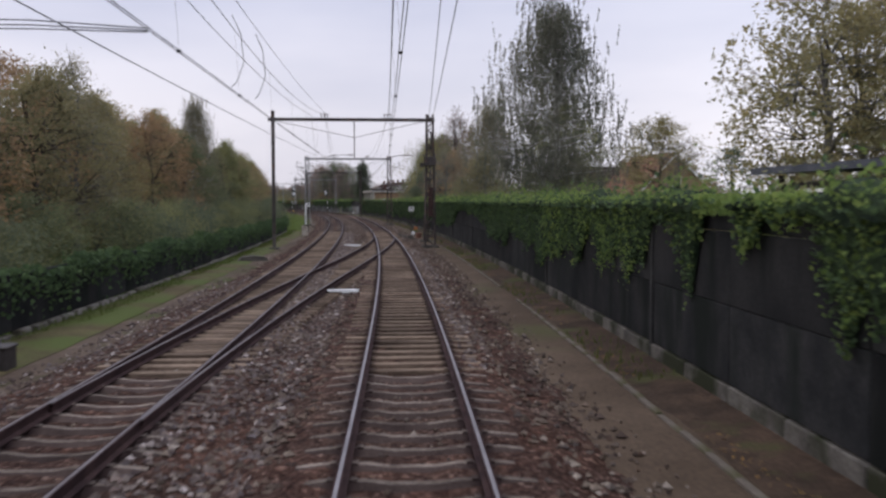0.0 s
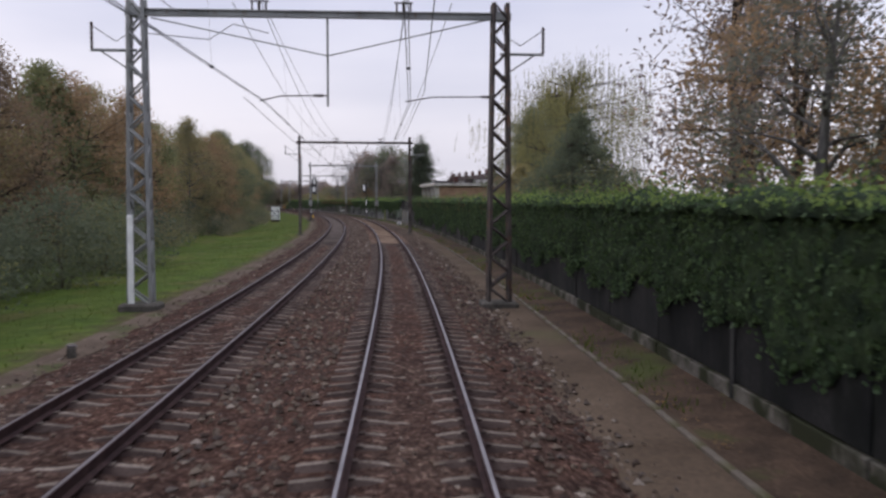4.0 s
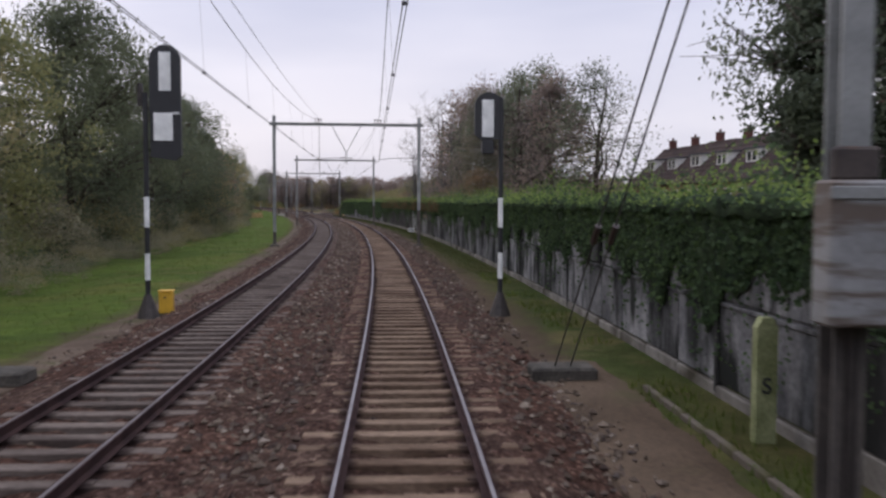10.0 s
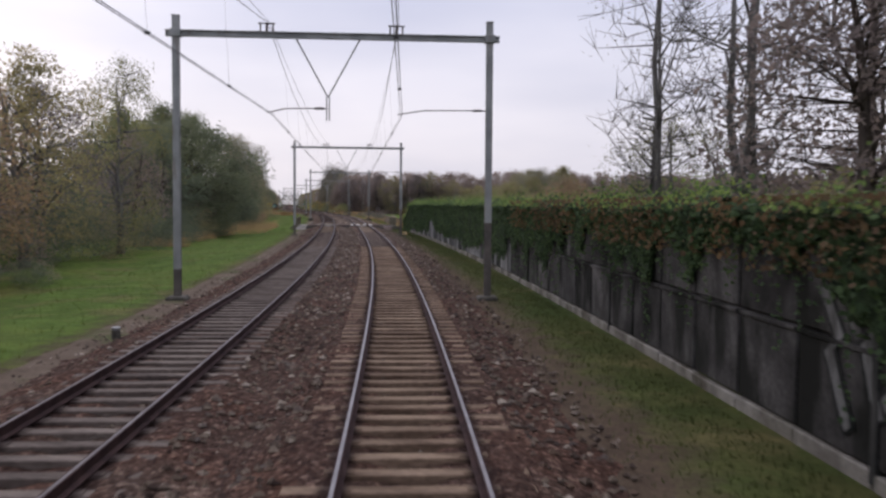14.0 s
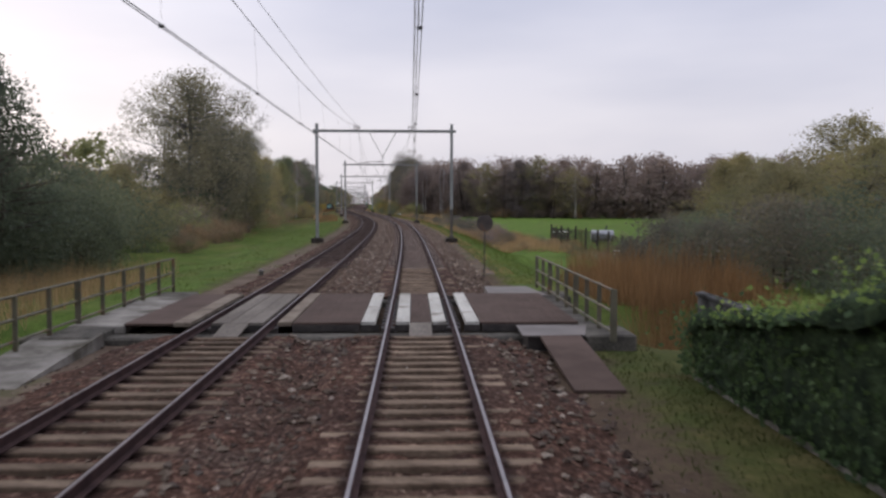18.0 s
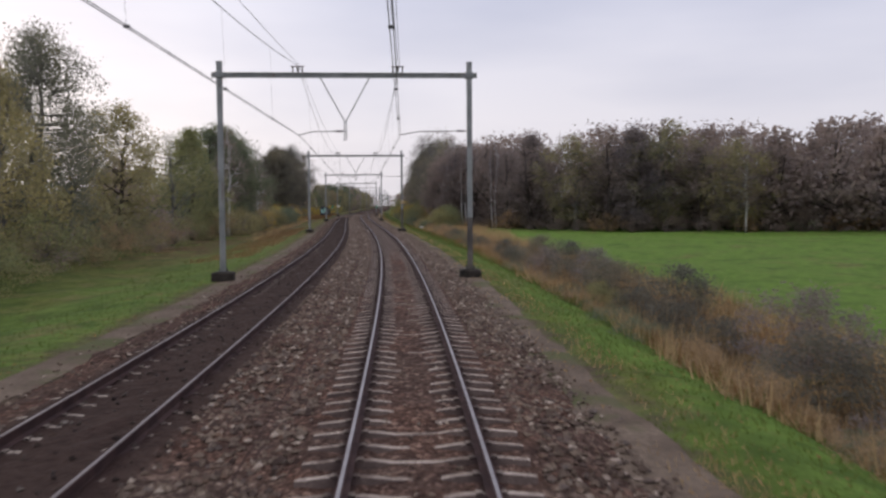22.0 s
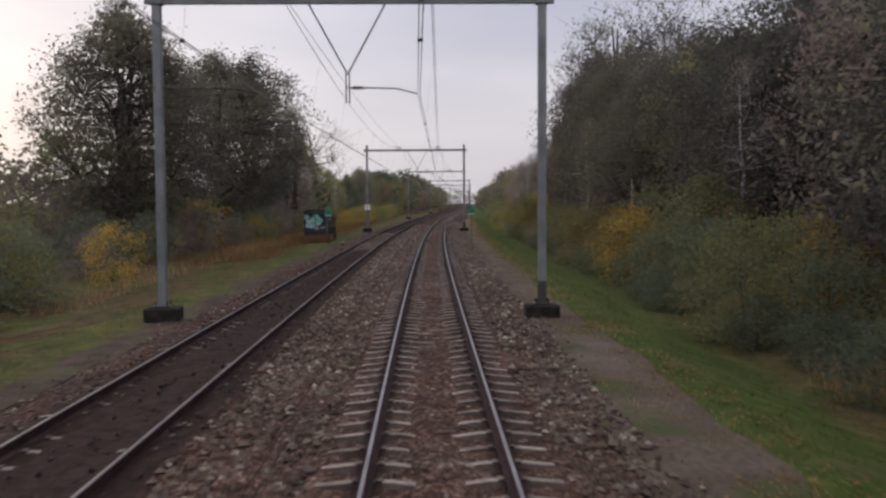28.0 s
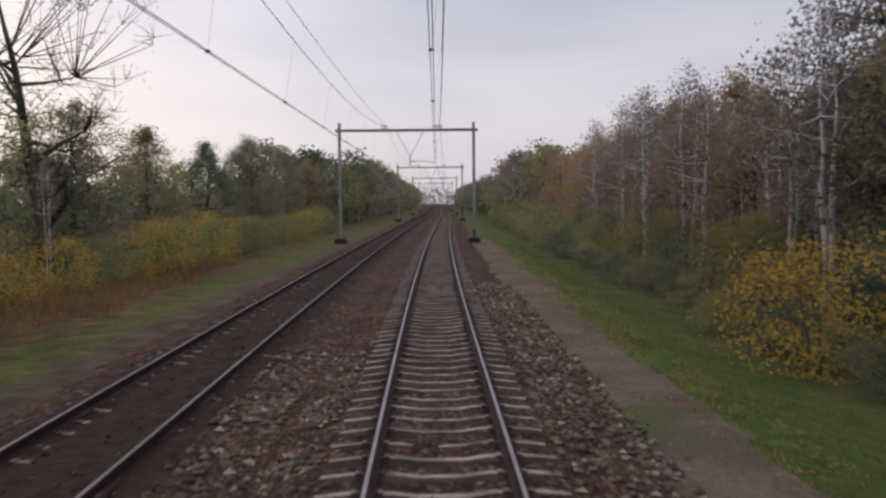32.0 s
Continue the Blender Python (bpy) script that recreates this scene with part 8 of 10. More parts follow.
def grow(kind_name, label, seed, shape, bark, leaf, base=0.25, radius=0.32, clumps=120, per=60, size=0.19, droop=0.0, weep=0.0,
         stems=1, gap=0.35, bare=0, spread=0.42, trunk=0.022, lean=0.0, slim=0.55, category="tree", limbs_n=16, strands=0):
    """A tree ten metres high: trunk, limbs that branch to clumps, leaves in uneven clumps with gaps."""
    g = np.random.default_rng(seed)
    H = 10.0
    if per > 10 and gap >= 0.38:                                   # leafy crowns: more and smaller clumps, filled towards the heart
        clumps, per, gap = int(clumps * 1.5), int(per * 1.2), gap * 0.6
    stem, wood = Build(), Build()
    lobes = g.uniform(0, 6.283, 4)

    def lobe(a, u):
        return 1 + 0.22 * np.sin(2 * a + lobes[0] + 3 * u) + 0.18 * np.sin(3 * a + lobes[1] - 5 * u) + 0.12 * np.sin(5 * a + lobes[2] + 9 * u)
    u = g.uniform(0, 1, clumps) ** 0.9
    a = g.uniform(0, 6.283, clumps)
    rr = radius * H * crown_r(shape, u) * lobe(a, u) * (gap + (1 - gap) * np.sqrt(g.uniform(0, 1, clumps)))
    ctr = np.stack([np.cos(a) * rr, np.sin(a) * rr, (base + (1 - base) * u) * H * (1 + 0.05 * np.sin(a * 2 + lobes[3]))], -1)
    axes = []
    for k in range(stems):
        off = (g.normal(0, 0.25), g.normal(0, 0.25)) if stems > 1 else (0, 0)
        tip = (g.normal(0, 0.5) + lean + off[0] * 3, g.normal(0, 0.5) + off[1] * 3)
        pts = []
        for i in range(8):
            q = i / 7
            pts.append(Vector((off[0] + tip[0] * q ** 1.5 + g.normal(0, 0.06), off[1] + tip[1] * q ** 1.5 + g.normal(0, 0.06), 0.92 * H * q - (0.15 if i == 0 else 0))))
        r0 = trunk * H / math.sqrt(stems)
        rs = [r0 * (1.35 if i == 0 else 1.0) * (1 - 0.86 * i / 7) for i in range(8)]
        stem.tube(pts, rs, 7)
        axes.append((pts, rs))
    limbs = []
    for i in range(limbs_n):
        pts, rs = axes[i % stems]
        q = min(0.9, max(base * 0.75, 0.12) + (0.85 - base * 0.75) * (i / (limbs_n - 1)) ** 0.9 * 0.9)
        o = pts[int(q * 7)].lerp(pts[min(7, int(q * 7) + 1)], q * 7 % 1)
        near = np.argsort(np.linalg.norm(ctr - np.array(o) - np.array([0, 0, 1.2]), axis=1) + g.uniform(0, 3.5, clumps))
        t = Vector(ctr[near[min(3, clumps - 1)]]) * 0.88 + o * 0.12
        mid = o.lerp(t, 0.5) + Vector((g.normal(0, 0.2), g.normal(0, 0.2), g.normal(0.12, 0.2)))
        r0 = max(0.02, rs[int(q * 7)] * 0.62)
        wood.tube([o, mid, t], [r0, r0 * 0.6, r0 * 0.25], 5)
        limbs += [(o, r0), (mid, r0 * 0.6), (t, r0 * 0.3), (o.lerp(mid, 0.5), r0 * 0.8), (mid.lerp(t, 0.5), r0 * 0.4)]
    lp = np.array([tuple(p) for p, _ in limbs])
    for c in ctr:
        d = np.linalg.norm(lp - c, axis=1) + np.maximum(0, lp[:, 2] - c[2]) * 1.5
        j = int(np.argmin(d))
        o, r0 = limbs[j]
        c = Vector(c)
        wood.tube([o, c], [min(0.03, r0), 0.008], 3, False)
        for _ in range(bare):
            d2 = Vector((g.normal(0, 0.5), g.normal(0, 0.5), g.normal(0.35 - weep, 0.35)))
            wood.tube([c, c + d2], [0.012, 0.005], 3, False)
    ob = thing(kind_name, label, category)
    part("trunk", stem, bark, ob, smooth=True)
    tagged(part("limb_work", wood, bark, ob, smooth=True), "limbs and thin twigs", kind="stuff")
    if per:
        n = clumps * per
        which = np.repeat(np.arange(clumps), per)
        sp = spread * g.uniform(0.55, 1.3, clumps)[which][:, None]
        p = ctr[which] + np.clip(g.normal(0, 1, (n, 3)), -1.6, 1.6) * sp * np.array([1, 1, 0.75])
        if weep:
            p[:, 2] -= np.abs(g.normal(0, weep, n)) * 1.6
        p[:, 2] = np.maximum(p[:, 2], 0.3)
        if strands:                                     # long hanging switches set with narrow leaves
            k = clumps * strands
            top = ctr[np.repeat(np.arange(clumps), strands)] + g.normal(0, 0.55, (k, 3)) * np.array([1, 1, 0.5])
            drop = np.minimum(g.uniform(0.7, 2.9, k) * (1.0 if droop > 1.5 else 0.5), top[:, 2] - 0.8)
            q = g.uniform(0, 1, (k, 30))
            sway = g.normal(0, 0.10, (k, 1, 2)) * q[..., None]
            hp = np.concatenate([top[:, None, :2] + sway + g.normal(0, 0.02, (k, 30, 2)), (top[:, 2, None] - drop[:, None] * q)[..., None]], -1).reshape(-1, 3)
            p = np.concatenate([p[:: 2] if droop > 1.5 else p, hp])
        v, f = leaf_points(p, size * 0.71, droop, slim, g)
        part("crown", fast_mesh("crown", v, f, leaf), None, ob)
    return ob


PLANTED = {}


def plant(ob, s, lat, height, wide=1.0, turn=None, z=None):
    """Sets the model, or a copy of it, beside the line at a height in metres."""
    k = height / 10.0
    first = ob.name not in PLANTED
    own = (1, 1, 1) if first else ob.scale          # a copy takes over the model's own scale
    m = at(s, lat, float(ground_z(s, lat)) - 0.05 if z is None else z, rng.uniform(0, 360) if turn is None else turn,
           (k * wide / own[0], k * wide / own[1], k / own[2]))
    if not first:
        return copy_thing(ob, m)
    PLANTED[ob.name] = True
    ob.matrix_world = m
    return ob


T_GREEN = [grow("tree", "broad tree with dense dark green leaves", 11, "round", M["bark"], M["leaf_green"], 0.08, 0.36, 190, 60, 0.24, gap=0.5),
           grow("tree", "leafy green tree with an uneven crown", 12, "egg", M["bark"], M["leaf_green"], 0.06, 0.33, 180, 60, 0.24, gap=0.45)]
T_DARK = [grow("tree", "tall tree with a dense nearly black-green crown", 21, "round", M["bark"], M["leaf_dark"], 0.04, 0.40, 320, 60, 0.25, gap=0.5, spread=0.5),
          grow("tree", "dark green tree standing in a wood edge", 22, "egg", M["bark"], M["leaf_dark"], 0.06, 0.33, 180, 60, 0.24, gap=0.5)]
T_OLIVE = [grow("tree", "olive-brown autumn tree with thinning leaves", 31, "round", M["bark"], M["leaf_olive"], 0.10, 0.36, 190, 42, 0.232, gap=0.45),
           grow("tree", "yellowing olive tree beside the railway", 32, "egg", M["bark_grey"], M["leaf_olive"], 0.08, 0.32, 190, 42, 0.232, gap=0.45)]
T_RUST = [grow("tree", "russet-brown autumn tree in the wood edge", 41, "egg", M["bark"], M["leaf_rust"], 0.06, 0.33, 180, 42, 0.23, gap=0.45),
          grow("tree", "reddish-brown tree with fading leaves", 42, "round", M["bark"], M["leaf_rust"], 0.08, 0.34, 180, 40, 0.23, gap=0.45)]
T_GREY = [grow("tree", "round grey green tree with pale leaves", 51, "round", M["bark_grey"], M["leaf_grey"], 0.05, 0.38, 300, 60, 0.21, gap=0.4, spread=0.5),
          grow("tree", "tall grey-green tree with feathery leaves", 52, "egg", M["bark_grey"], M["leaf_grey"], 0.16, 0.28, 130, 49, 0.207, bare=1)]
T_BIRCHW = [grow("tree", "tall weeping birch with pale hanging leaves", 61, "egg", M["bark_birch"], M["leaf_grey"], 0.16, 0.22, 250, 70, 0.125, 1.2, 0.3, gap=0.25, slim=0.5, strands=7)]
T_BIRCH = [grow("birch", "slender birch with a white trunk and thin crown", 63, "egg", M["bark_birch"], M["leaf_brown"], 0.34, 0.15, 80, 40, 0.17, 0.4, 0.2, bare=0, trunk=0.013, limbs_n=6),
           grow("birch", "leaning white-stemmed birch, nearly leafless", 64, "egg", M["bark_birch"], M["leaf_brown"], 0.40, 0.16, 70, 30, 0.15, 0.3, 0.2, stems=2, bare=0, trunk=0.015, lean=0.7, limbs_n=5)]
T_WILLOW = [grow("willow", "pale green weeping willow with hanging strands", 71, "round", M["bark"], M["leaf_willow"], 0.30, 0.42, 130, 60, 0.14, 1.8, 0.6, gap=0.4, slim=0.30, strands=13, trunk=0.032),
            grow("willow", "light green willow with a soft round crown", 72, "round", M["bark_grey"], M["leaf_willow"], 0.12, 0.36, 130, 63, 0.22, 0.7, 0.35, slim=0.4)]
T_BARE = [grow("tree", "bare grey tree with many thin upright branches", 81, "vase", M["bark_grey"], M["leaf_grey"], 0.22, 0.30, 120, 6, 0.13, stems=3, bare=5, trunk=0.024),
          grow("tree", "leafless spreading tree with dark forked limbs", 82, "vase", M["bark"], M["leaf_brown"], 0.20, 0.38, 110, 5, 0.14, stems=1, bare=5, trunk=0.026)]
T_BROWN = [grow("tree", "dull brown woodland tree, half bare", 91, "egg", M["bark"], M["leaf_brown"], 0.06, 0.30, 150, 34, 0.25, bare=1, gap=0.45),
           grow("tree", "dark brown woodland tree with sparse leaves", 92, "round", M["bark"], M["leaf_brown"], 0.10, 0.32, 150, 30, 0.25, bare=2, gap=0.4),
           grow("tree", "grey-brown oak at the wood edge", 93, "round", M["bark_grey"], M["leaf_olive"], 0.10, 0.33, 150, 34, 0.25, bare=1, gap=0.45)]
T_ALDER = [grow("tree", "dark alder with layered see-through foliage", 95, "egg", M["bark"], M["leaf_brown"], 0.10, 0.25, 110, 45, 0.207, bare=2, gap=0.15)]
T_OAK = [grow("oak", "broad old oak with a dense dark brown crown", 94, "round", M["bark"], M["leaf_umber"], 0.16, 0.37, 215, 56, 0.20, gap=0.42, spread=0.43, trunk=0.032, limbs_n=22),
         grow("oak", "old oak with a thinning top of upright branches", 99, "vase", M["bark_grey"], M["leaf_umber"], 0.14, 0.40, 260, 34, 0.17, gap=0.30, spread=0.40, stems=2, bare=3, trunk=0.034, limbs_n=24)]
T_PINE = [grow("tree", "dark spreading conifer with flat layers of needles", 96, "egg", M["bark"], M["leaf_dark"], 0.20, 0.36, 90, 59, 0.207, 0.2, 0.0, gap=0.2, spread=0.5, bare=1)]
T_IVY = [grow("tree", "ivy-clad trunk forming a dark column with thin side branches", 97, "column", M["bark"], M["leaf_dark"], 0.02, 0.115, 300, 62, 0.20, 0.3, 0.05, gap=0.72, spread=0.24),
         grow("tree", "sparse hanging outer branches of an ivy-clad tree", 98, "egg", M["bark"], M["leaf_dark"], 0.26, 0.20, 90, 34, 0.16, 0.9, 0.3, gap=0.4, bare=2, spread=0.26)]


def bush_kind(name, label, seed, leaf, clumps=56, per=40, size=0.54, gap=0.45, droop=0.0):
    return grow(name, label, seed, "round", M["bark"], leaf, 0.02, 0.62, clumps, per, size, droop, 0.0, 3, gap, 0, 1.15, 0.010, 0.0, 0.6, "bush", 5)


B_GREEN = [bush_kind("bush", "dense green bush on the verge", 101, M["leaf_green"]), bush_kind("bush", "rounded green shrub at the wood edge", 102, M["leaf_green"])]
B_DARK = [bush_kind("bush", "dark green thicket beside the railway", 111, M["leaf_dark"]), bush_kind("bush", "low and dark bramble bush beside the railway", 112, M["leaf_dark"])]
B_OLIVE = [bush_kind("bush", "olive brown autumn shrub on the verge", 121, M["leaf_olive"]), bush_kind("bush", "faded brown and green shrub on the verge", 122, M["leaf_olive"])]
B_RUST = [bush_kind("bush", "russet shrub with dry leaves", 131, M["leaf_rust"])]
B_GOLD = [bush_kind("bush", "bright golden yellow autumn bush on the verge", 141, M["leaf_gold"], 56, 40, 0.54, 0.3), bush_kind("bush", "yellow green bush turning gold in autumn", 142, M["leaf_willow"], 56, 40)]
B_AMBER = [bush_kind("bush", "amber and green autumn bush at the wood edge", 161, M["leaf_amber"]), bush_kind("bush", "tall amber bush with upright shoots", 162, M["leaf_amber"], 50, 36, 0.50, 0.3)]
B_BRAMBLE = [bush_kind("bramble", "dark bramble thicket with brown stems", 171, M["leaf_umber"])]
B_BROWN = [bush_kind("bush", "brown undergrowth of dead stems and leaves", 151, M["leaf_brown"])]


def far_model(seed, shape, base, radius, clumps, per, size, gap=0.35, trunk=True, sp=0.62):
    """A light model for woods that stay far off: stem, limbs and leaf clumps as arrays of quads."""
    g = np.random.default_rng(seed)
    u, a = g.uniform(0, 1, clumps) ** 0.9, g.uniform(0, 6.283, clumps)
    rr = radius * 10 * crown_r(shape, u) * (1 + 0.25 * np.sin(3 * a + seed) + 0.15 * np.sin(5 * a + u * 7)) * (gap + (1 - gap) * np.sqrt(g.uniform(0, 1, clumps)))
    ctr = np.stack([np.cos(a) * rr, np.sin(a) * rr, (base + (1 - base) * u) * 10], -1)
    b = Build()
    if trunk:
        b.tube([(0, 0, -0.2), (g.normal(0, 0.15), g.normal(0, 0.15), 4), (g.normal(0, 0.3), g.normal(0, 0.3), 8.6)], [0.2, 0.14, 0.03], 4, False)
        for c in ctr[:: max(1, clumps // 12)]:
            b.tube([(0, 0, c[2] * 0.6), tuple(c)], [0.07, 0.02], 4, False)
    n = clumps * per
    w = np.repeat(np.arange(clumps), per)
    p = ctr[w] + np.clip(g.normal(0, 1, (n, 3)), -1.6, 1.6) * sp * g.uniform(0.6, 1.3, clumps)[w][:, None] * np.array([1, 1, 0.8])
    p[:, 2] = np.maximum(p[:, 2], 0.2)
    v, f = leaf_points(p, size, 0.0, 0.65, g)
    wf = np.array(b.f, int).reshape(-1, 4)
    return np.array(b.v).reshape(-1, 3), np.concatenate([wf[:, [0, 1, 2]], wf[:, [0, 2, 3]]]), v, f


FAR_T = [far_model(201, "round", 0.02, 0.30, 90, 28, 0.30, 0.5), far_model(202, "round", 0.04, 0.34, 90, 28, 0.30, 0.5), far_model(203, "egg", 0.02, 0.32, 90, 28, 0.30, 0.5)]
FAR_B = [far_model(211, "round", 0.0, 0.62, 34, 28, 0.75, 0.45, False, 1.25), far_model(212, "round", 0.0, 0.66, 34, 28, 0.75, 0.45, False, 1.25)]
FAR = {}


FAR_H = [far_model(221, "round", 0.0, 0.62, 40, 56, 0.38, 0.5, False, 1.2), far_model(222, "round", 0.0, 0.66, 40, 56, 0.38, 0.5, False, 1.2)]
FAR_L = [far_model(231, "round", 0.02, 0.32, 70, 24, 0.44, 0.5), far_model(232, "egg", 0.02, 0.32, 70, 24, 0.44, 0.5)]


def far(key, s, lat, height, wide=1.0, shrub=False):
    """Notes a plant for the joined woods: shrub is True for a shrub, 2 for a fine-leaved hedge, 3 for a distant tree."""
    FAR.setdefault(key, []).append((s, lat, height / 10, wide, int(shrub)))


def far_build(key, label, bark, leaf, name="woodland"):
    V, F, I, k = [], [], [], 0
    for s, lat, h, w, shrub in FAR.get(key, []):
        kinds = (FAR_T, FAR_B, FAR_H, FAR_L)[shrub]
        mod = kinds[int(rng.integers(len(kinds)))]
        a = rng.uniform(0, 6.283)
        o = line(s, lat, float(ground_z(s, lat)) - 0.05)
        for vv, ff, mi in ((mod[0], mod[1], 0), (mod[2], mod[3], 1)):
            if len(vv) == 0:
                continue
            q = np.empty_like(vv)
            q[:, 0] = (vv[:, 0] * math.cos(a) - vv[:, 1] * math.sin(a)) * h * w
            q[:, 1] = (vv[:, 0] * math.sin(a) + vv[:, 1] * math.cos(a)) * h * w
            q[:, 2] = vv[:, 2] * h
            V.append(q + o); F.append(ff + k); I.append(np.full(len(ff), mi)); k += len(vv)
    if not V:
        return
    me = fast_mesh(name, np.concatenate(V), np.concatenate(F), bark)
    me.materials.append(leaf)
    me.polygons.foreach_set("material_index", np.concatenate(I).astype(np.int32))
    thing(name, label, "woodland", kind="stuff", data=me)


def pick(*kinds):
    k = kinds[int(rng.integers(len(kinds)))]
    return k[int(rng.integers(len(k)))]


# trees that stand out, behind the wall
for ob, s, lat, h, w in [
    (T_BIRCHW[0], 66, 11.5, 16.6, 1.1), (T_BROWN[2], 52, 24, 15, 1.2), (T_OLIVE[1], 46, 28, 17, 1.3), (T_OLIVE[0], 56, 29, 15, 1.2), (T_BARE[0], 78, 25, 8.5, 1.0), (T_RUST[1], 57, 19, 4.6, 1.4), (T_OLIVE[1], 84, 9.5, 7.5, 1.3),
    (T_OLIVE[1], 96, 9.0, 5.4, 1.3), (T_GREY[1], 112, 9.0, 9, 1.1), (T_GREEN[0], 97, 20, 13.0, 1.0), (T_OLIVE[0], 88, 27, 11, 1.1), (T_ALDER[0], 125, 12.5, 15.4, 0.95), (T_ALDER[0], 131, 15.5, 14.2, 0.9),
    (T_RUST[1], 117, 11.0, 9.5, 1.1), (T_BIRCHW[0], 106, 13.6, 13.8, 1.1), (T_RUST[0], 112, 12.6, 8.0, 1.3), (T_OLIVE[0], 163, 14.5, 5.6, 1.2), (T_DARK[1], 138, 9.5, 7.5, 1.2), (T_WILLOW[0], 172, 17.5, 16.0, 0.95), (T_OLIVE[1], 167, 11.6, 6.2, 1.2), (T_OLIVE[0], 160, 12.0, 5.4, 1.3),
    (T_RUST[1], 168, 11.0, 5.2, 1.2), (T_OLIVE[1], 182, 13.5, 5.6, 1.2), (T_DARK[1], 190, 17.5, 13, 1.0), (T_DARK[1], 198, 22, 15, 1.0), (T_DARK[0], 226, 30, 19.0, 0.85), (T_WILLOW[0], 234, 33, 11, 1.0), (T_IVY[0], 248, 12.6, 12.8, 1.45), (T_IVY[1], 248.2, 12.7, 14.6, 1.15),
    (T_BARE[1], 256, 21, 8.6, 1.1), (T_DARK[1], 250, 22, 7.0, 1.2), (T_DARK[0], 262, 18.5, 5.4, 1.0), (T_DARK[1], 272, 15, 4.2, 1.3), (T_BARE[0], 312, 8.8, 12.8, 0.95), (T_ALDER[0], 309, 11.5, 14.8, 1.15), (T_BROWN[1], 318, 15.2, 14.2, 1.1), (T_BIRCHW[0], 304, 10.5, 13.0, 0.9), (T_PINE[0], 300, 13.0, 14.5, 1.1), (T_PINE[0], 309, 17.0, 16.5, 1.1), (T_BROWN[0], 296, 15.0, 13.5, 1.2), (T_BARE[1], 303, 14.8, 14.5, 1.0), (T_PINE[0], 293, 17.5, 14.0, 1.0),
    (T_RUST[1], 300, 9.6, 6.0, 1.3), (T_BROWN[1], 322, 13, 15.5, 1.1), (T_BARE[0], 343, 12.4, 17.5, 0.95), (T_BARE[1], 352, 22.4, 17.5, 1.0), (T_BROWN[0], 337, 13.5, 13.0, 1.1), (T_PINE[0], 321, 17.5, 17.0, 1.0), (T_BARE[0], 341, 8.6, 12, 0.8), (T_PINE[0], 333, 20.5, 15.5, 1.1),
    (T_BROWN[2], 330, 24, 16, 1.2), (T_WILLOW[1], 352, 13, 7.5, 1.0), (T_OLIVE[0], 386, 16.5, 4.6, 1.3), (T_OLIVE[1], 379, 20, 5.0, 1.3), (T_OLIVE[0], 393, 13, 5.2, 1.5), (T_OLIVE[1], 402, 17, 6, 1.5), (T_RUST[1], 360, 10, 4.6, 1.5),
    (T_OLIVE[0], 462, 30, 9.4, 1.3), (T_OLIVE[1], 450, 33, 9.8, 1.3), (T_GREY[0], 442, 27, 8.6, 1.3), (T_OLIVE[0], 472, 38, 8.6, 1.2)]:
    plant(ob, s, lat, h, w)
for s, lat, h in ((453, 18.5, 6.2), (457, 21, 6.6), (449, 20, 6.0), (461, 24, 7.0), (446, 16.5, 4.6), (443, 18, 5.2), (440, 22, 6.5), (447, 24, 7.0)):
    plant(pick(T_OLIVE, T_WILLOW[1:]), s, lat - 0.5, h, 1.4)
for s, lat, h in ((446, 12.6, 3.0), (442, 11.4, 2.8), (438, 12.2, 3.0), (435, 11.2, 2.4), (433, 13, 3.0), (440, 15.5, 3.6), (448, 14.6, 3.2), (436, 16.5, 3.6), (444, 10.2, 2.0), (431, 14.5, 2.8), (452, 15.0, 2.6)):
    plant(pick(B_DARK, B_BRAMBLE, B_BRAMBLE), s, lat, h, 1.25)
for s in np.arange(-12, 408, 7.5):                     # hedge growth and garden trees close behind the wall
    if not 200 < s < 234:
        far(("green", "olive", "dark", "rust" if 290 < s < 345 else "green")[int(rng.integers(4))], s + rng.uniform(-2, 2), 8.2 + rng.uniform(0, 1.6), rng.uniform(2.6, 3.6), 1.05, 2)
for s in np.arange(0, 420, 11):
    if not (195 < s < 240):
        far(("green", "olive", "dark")[int(rng.integers(3))], s + rng.uniform(-3, 3), 44 + rng.uniform(0, 26), rng.uniform(5.5, 8.5) if s > 250 else rng.uniform(7, 10.5), 1.3)

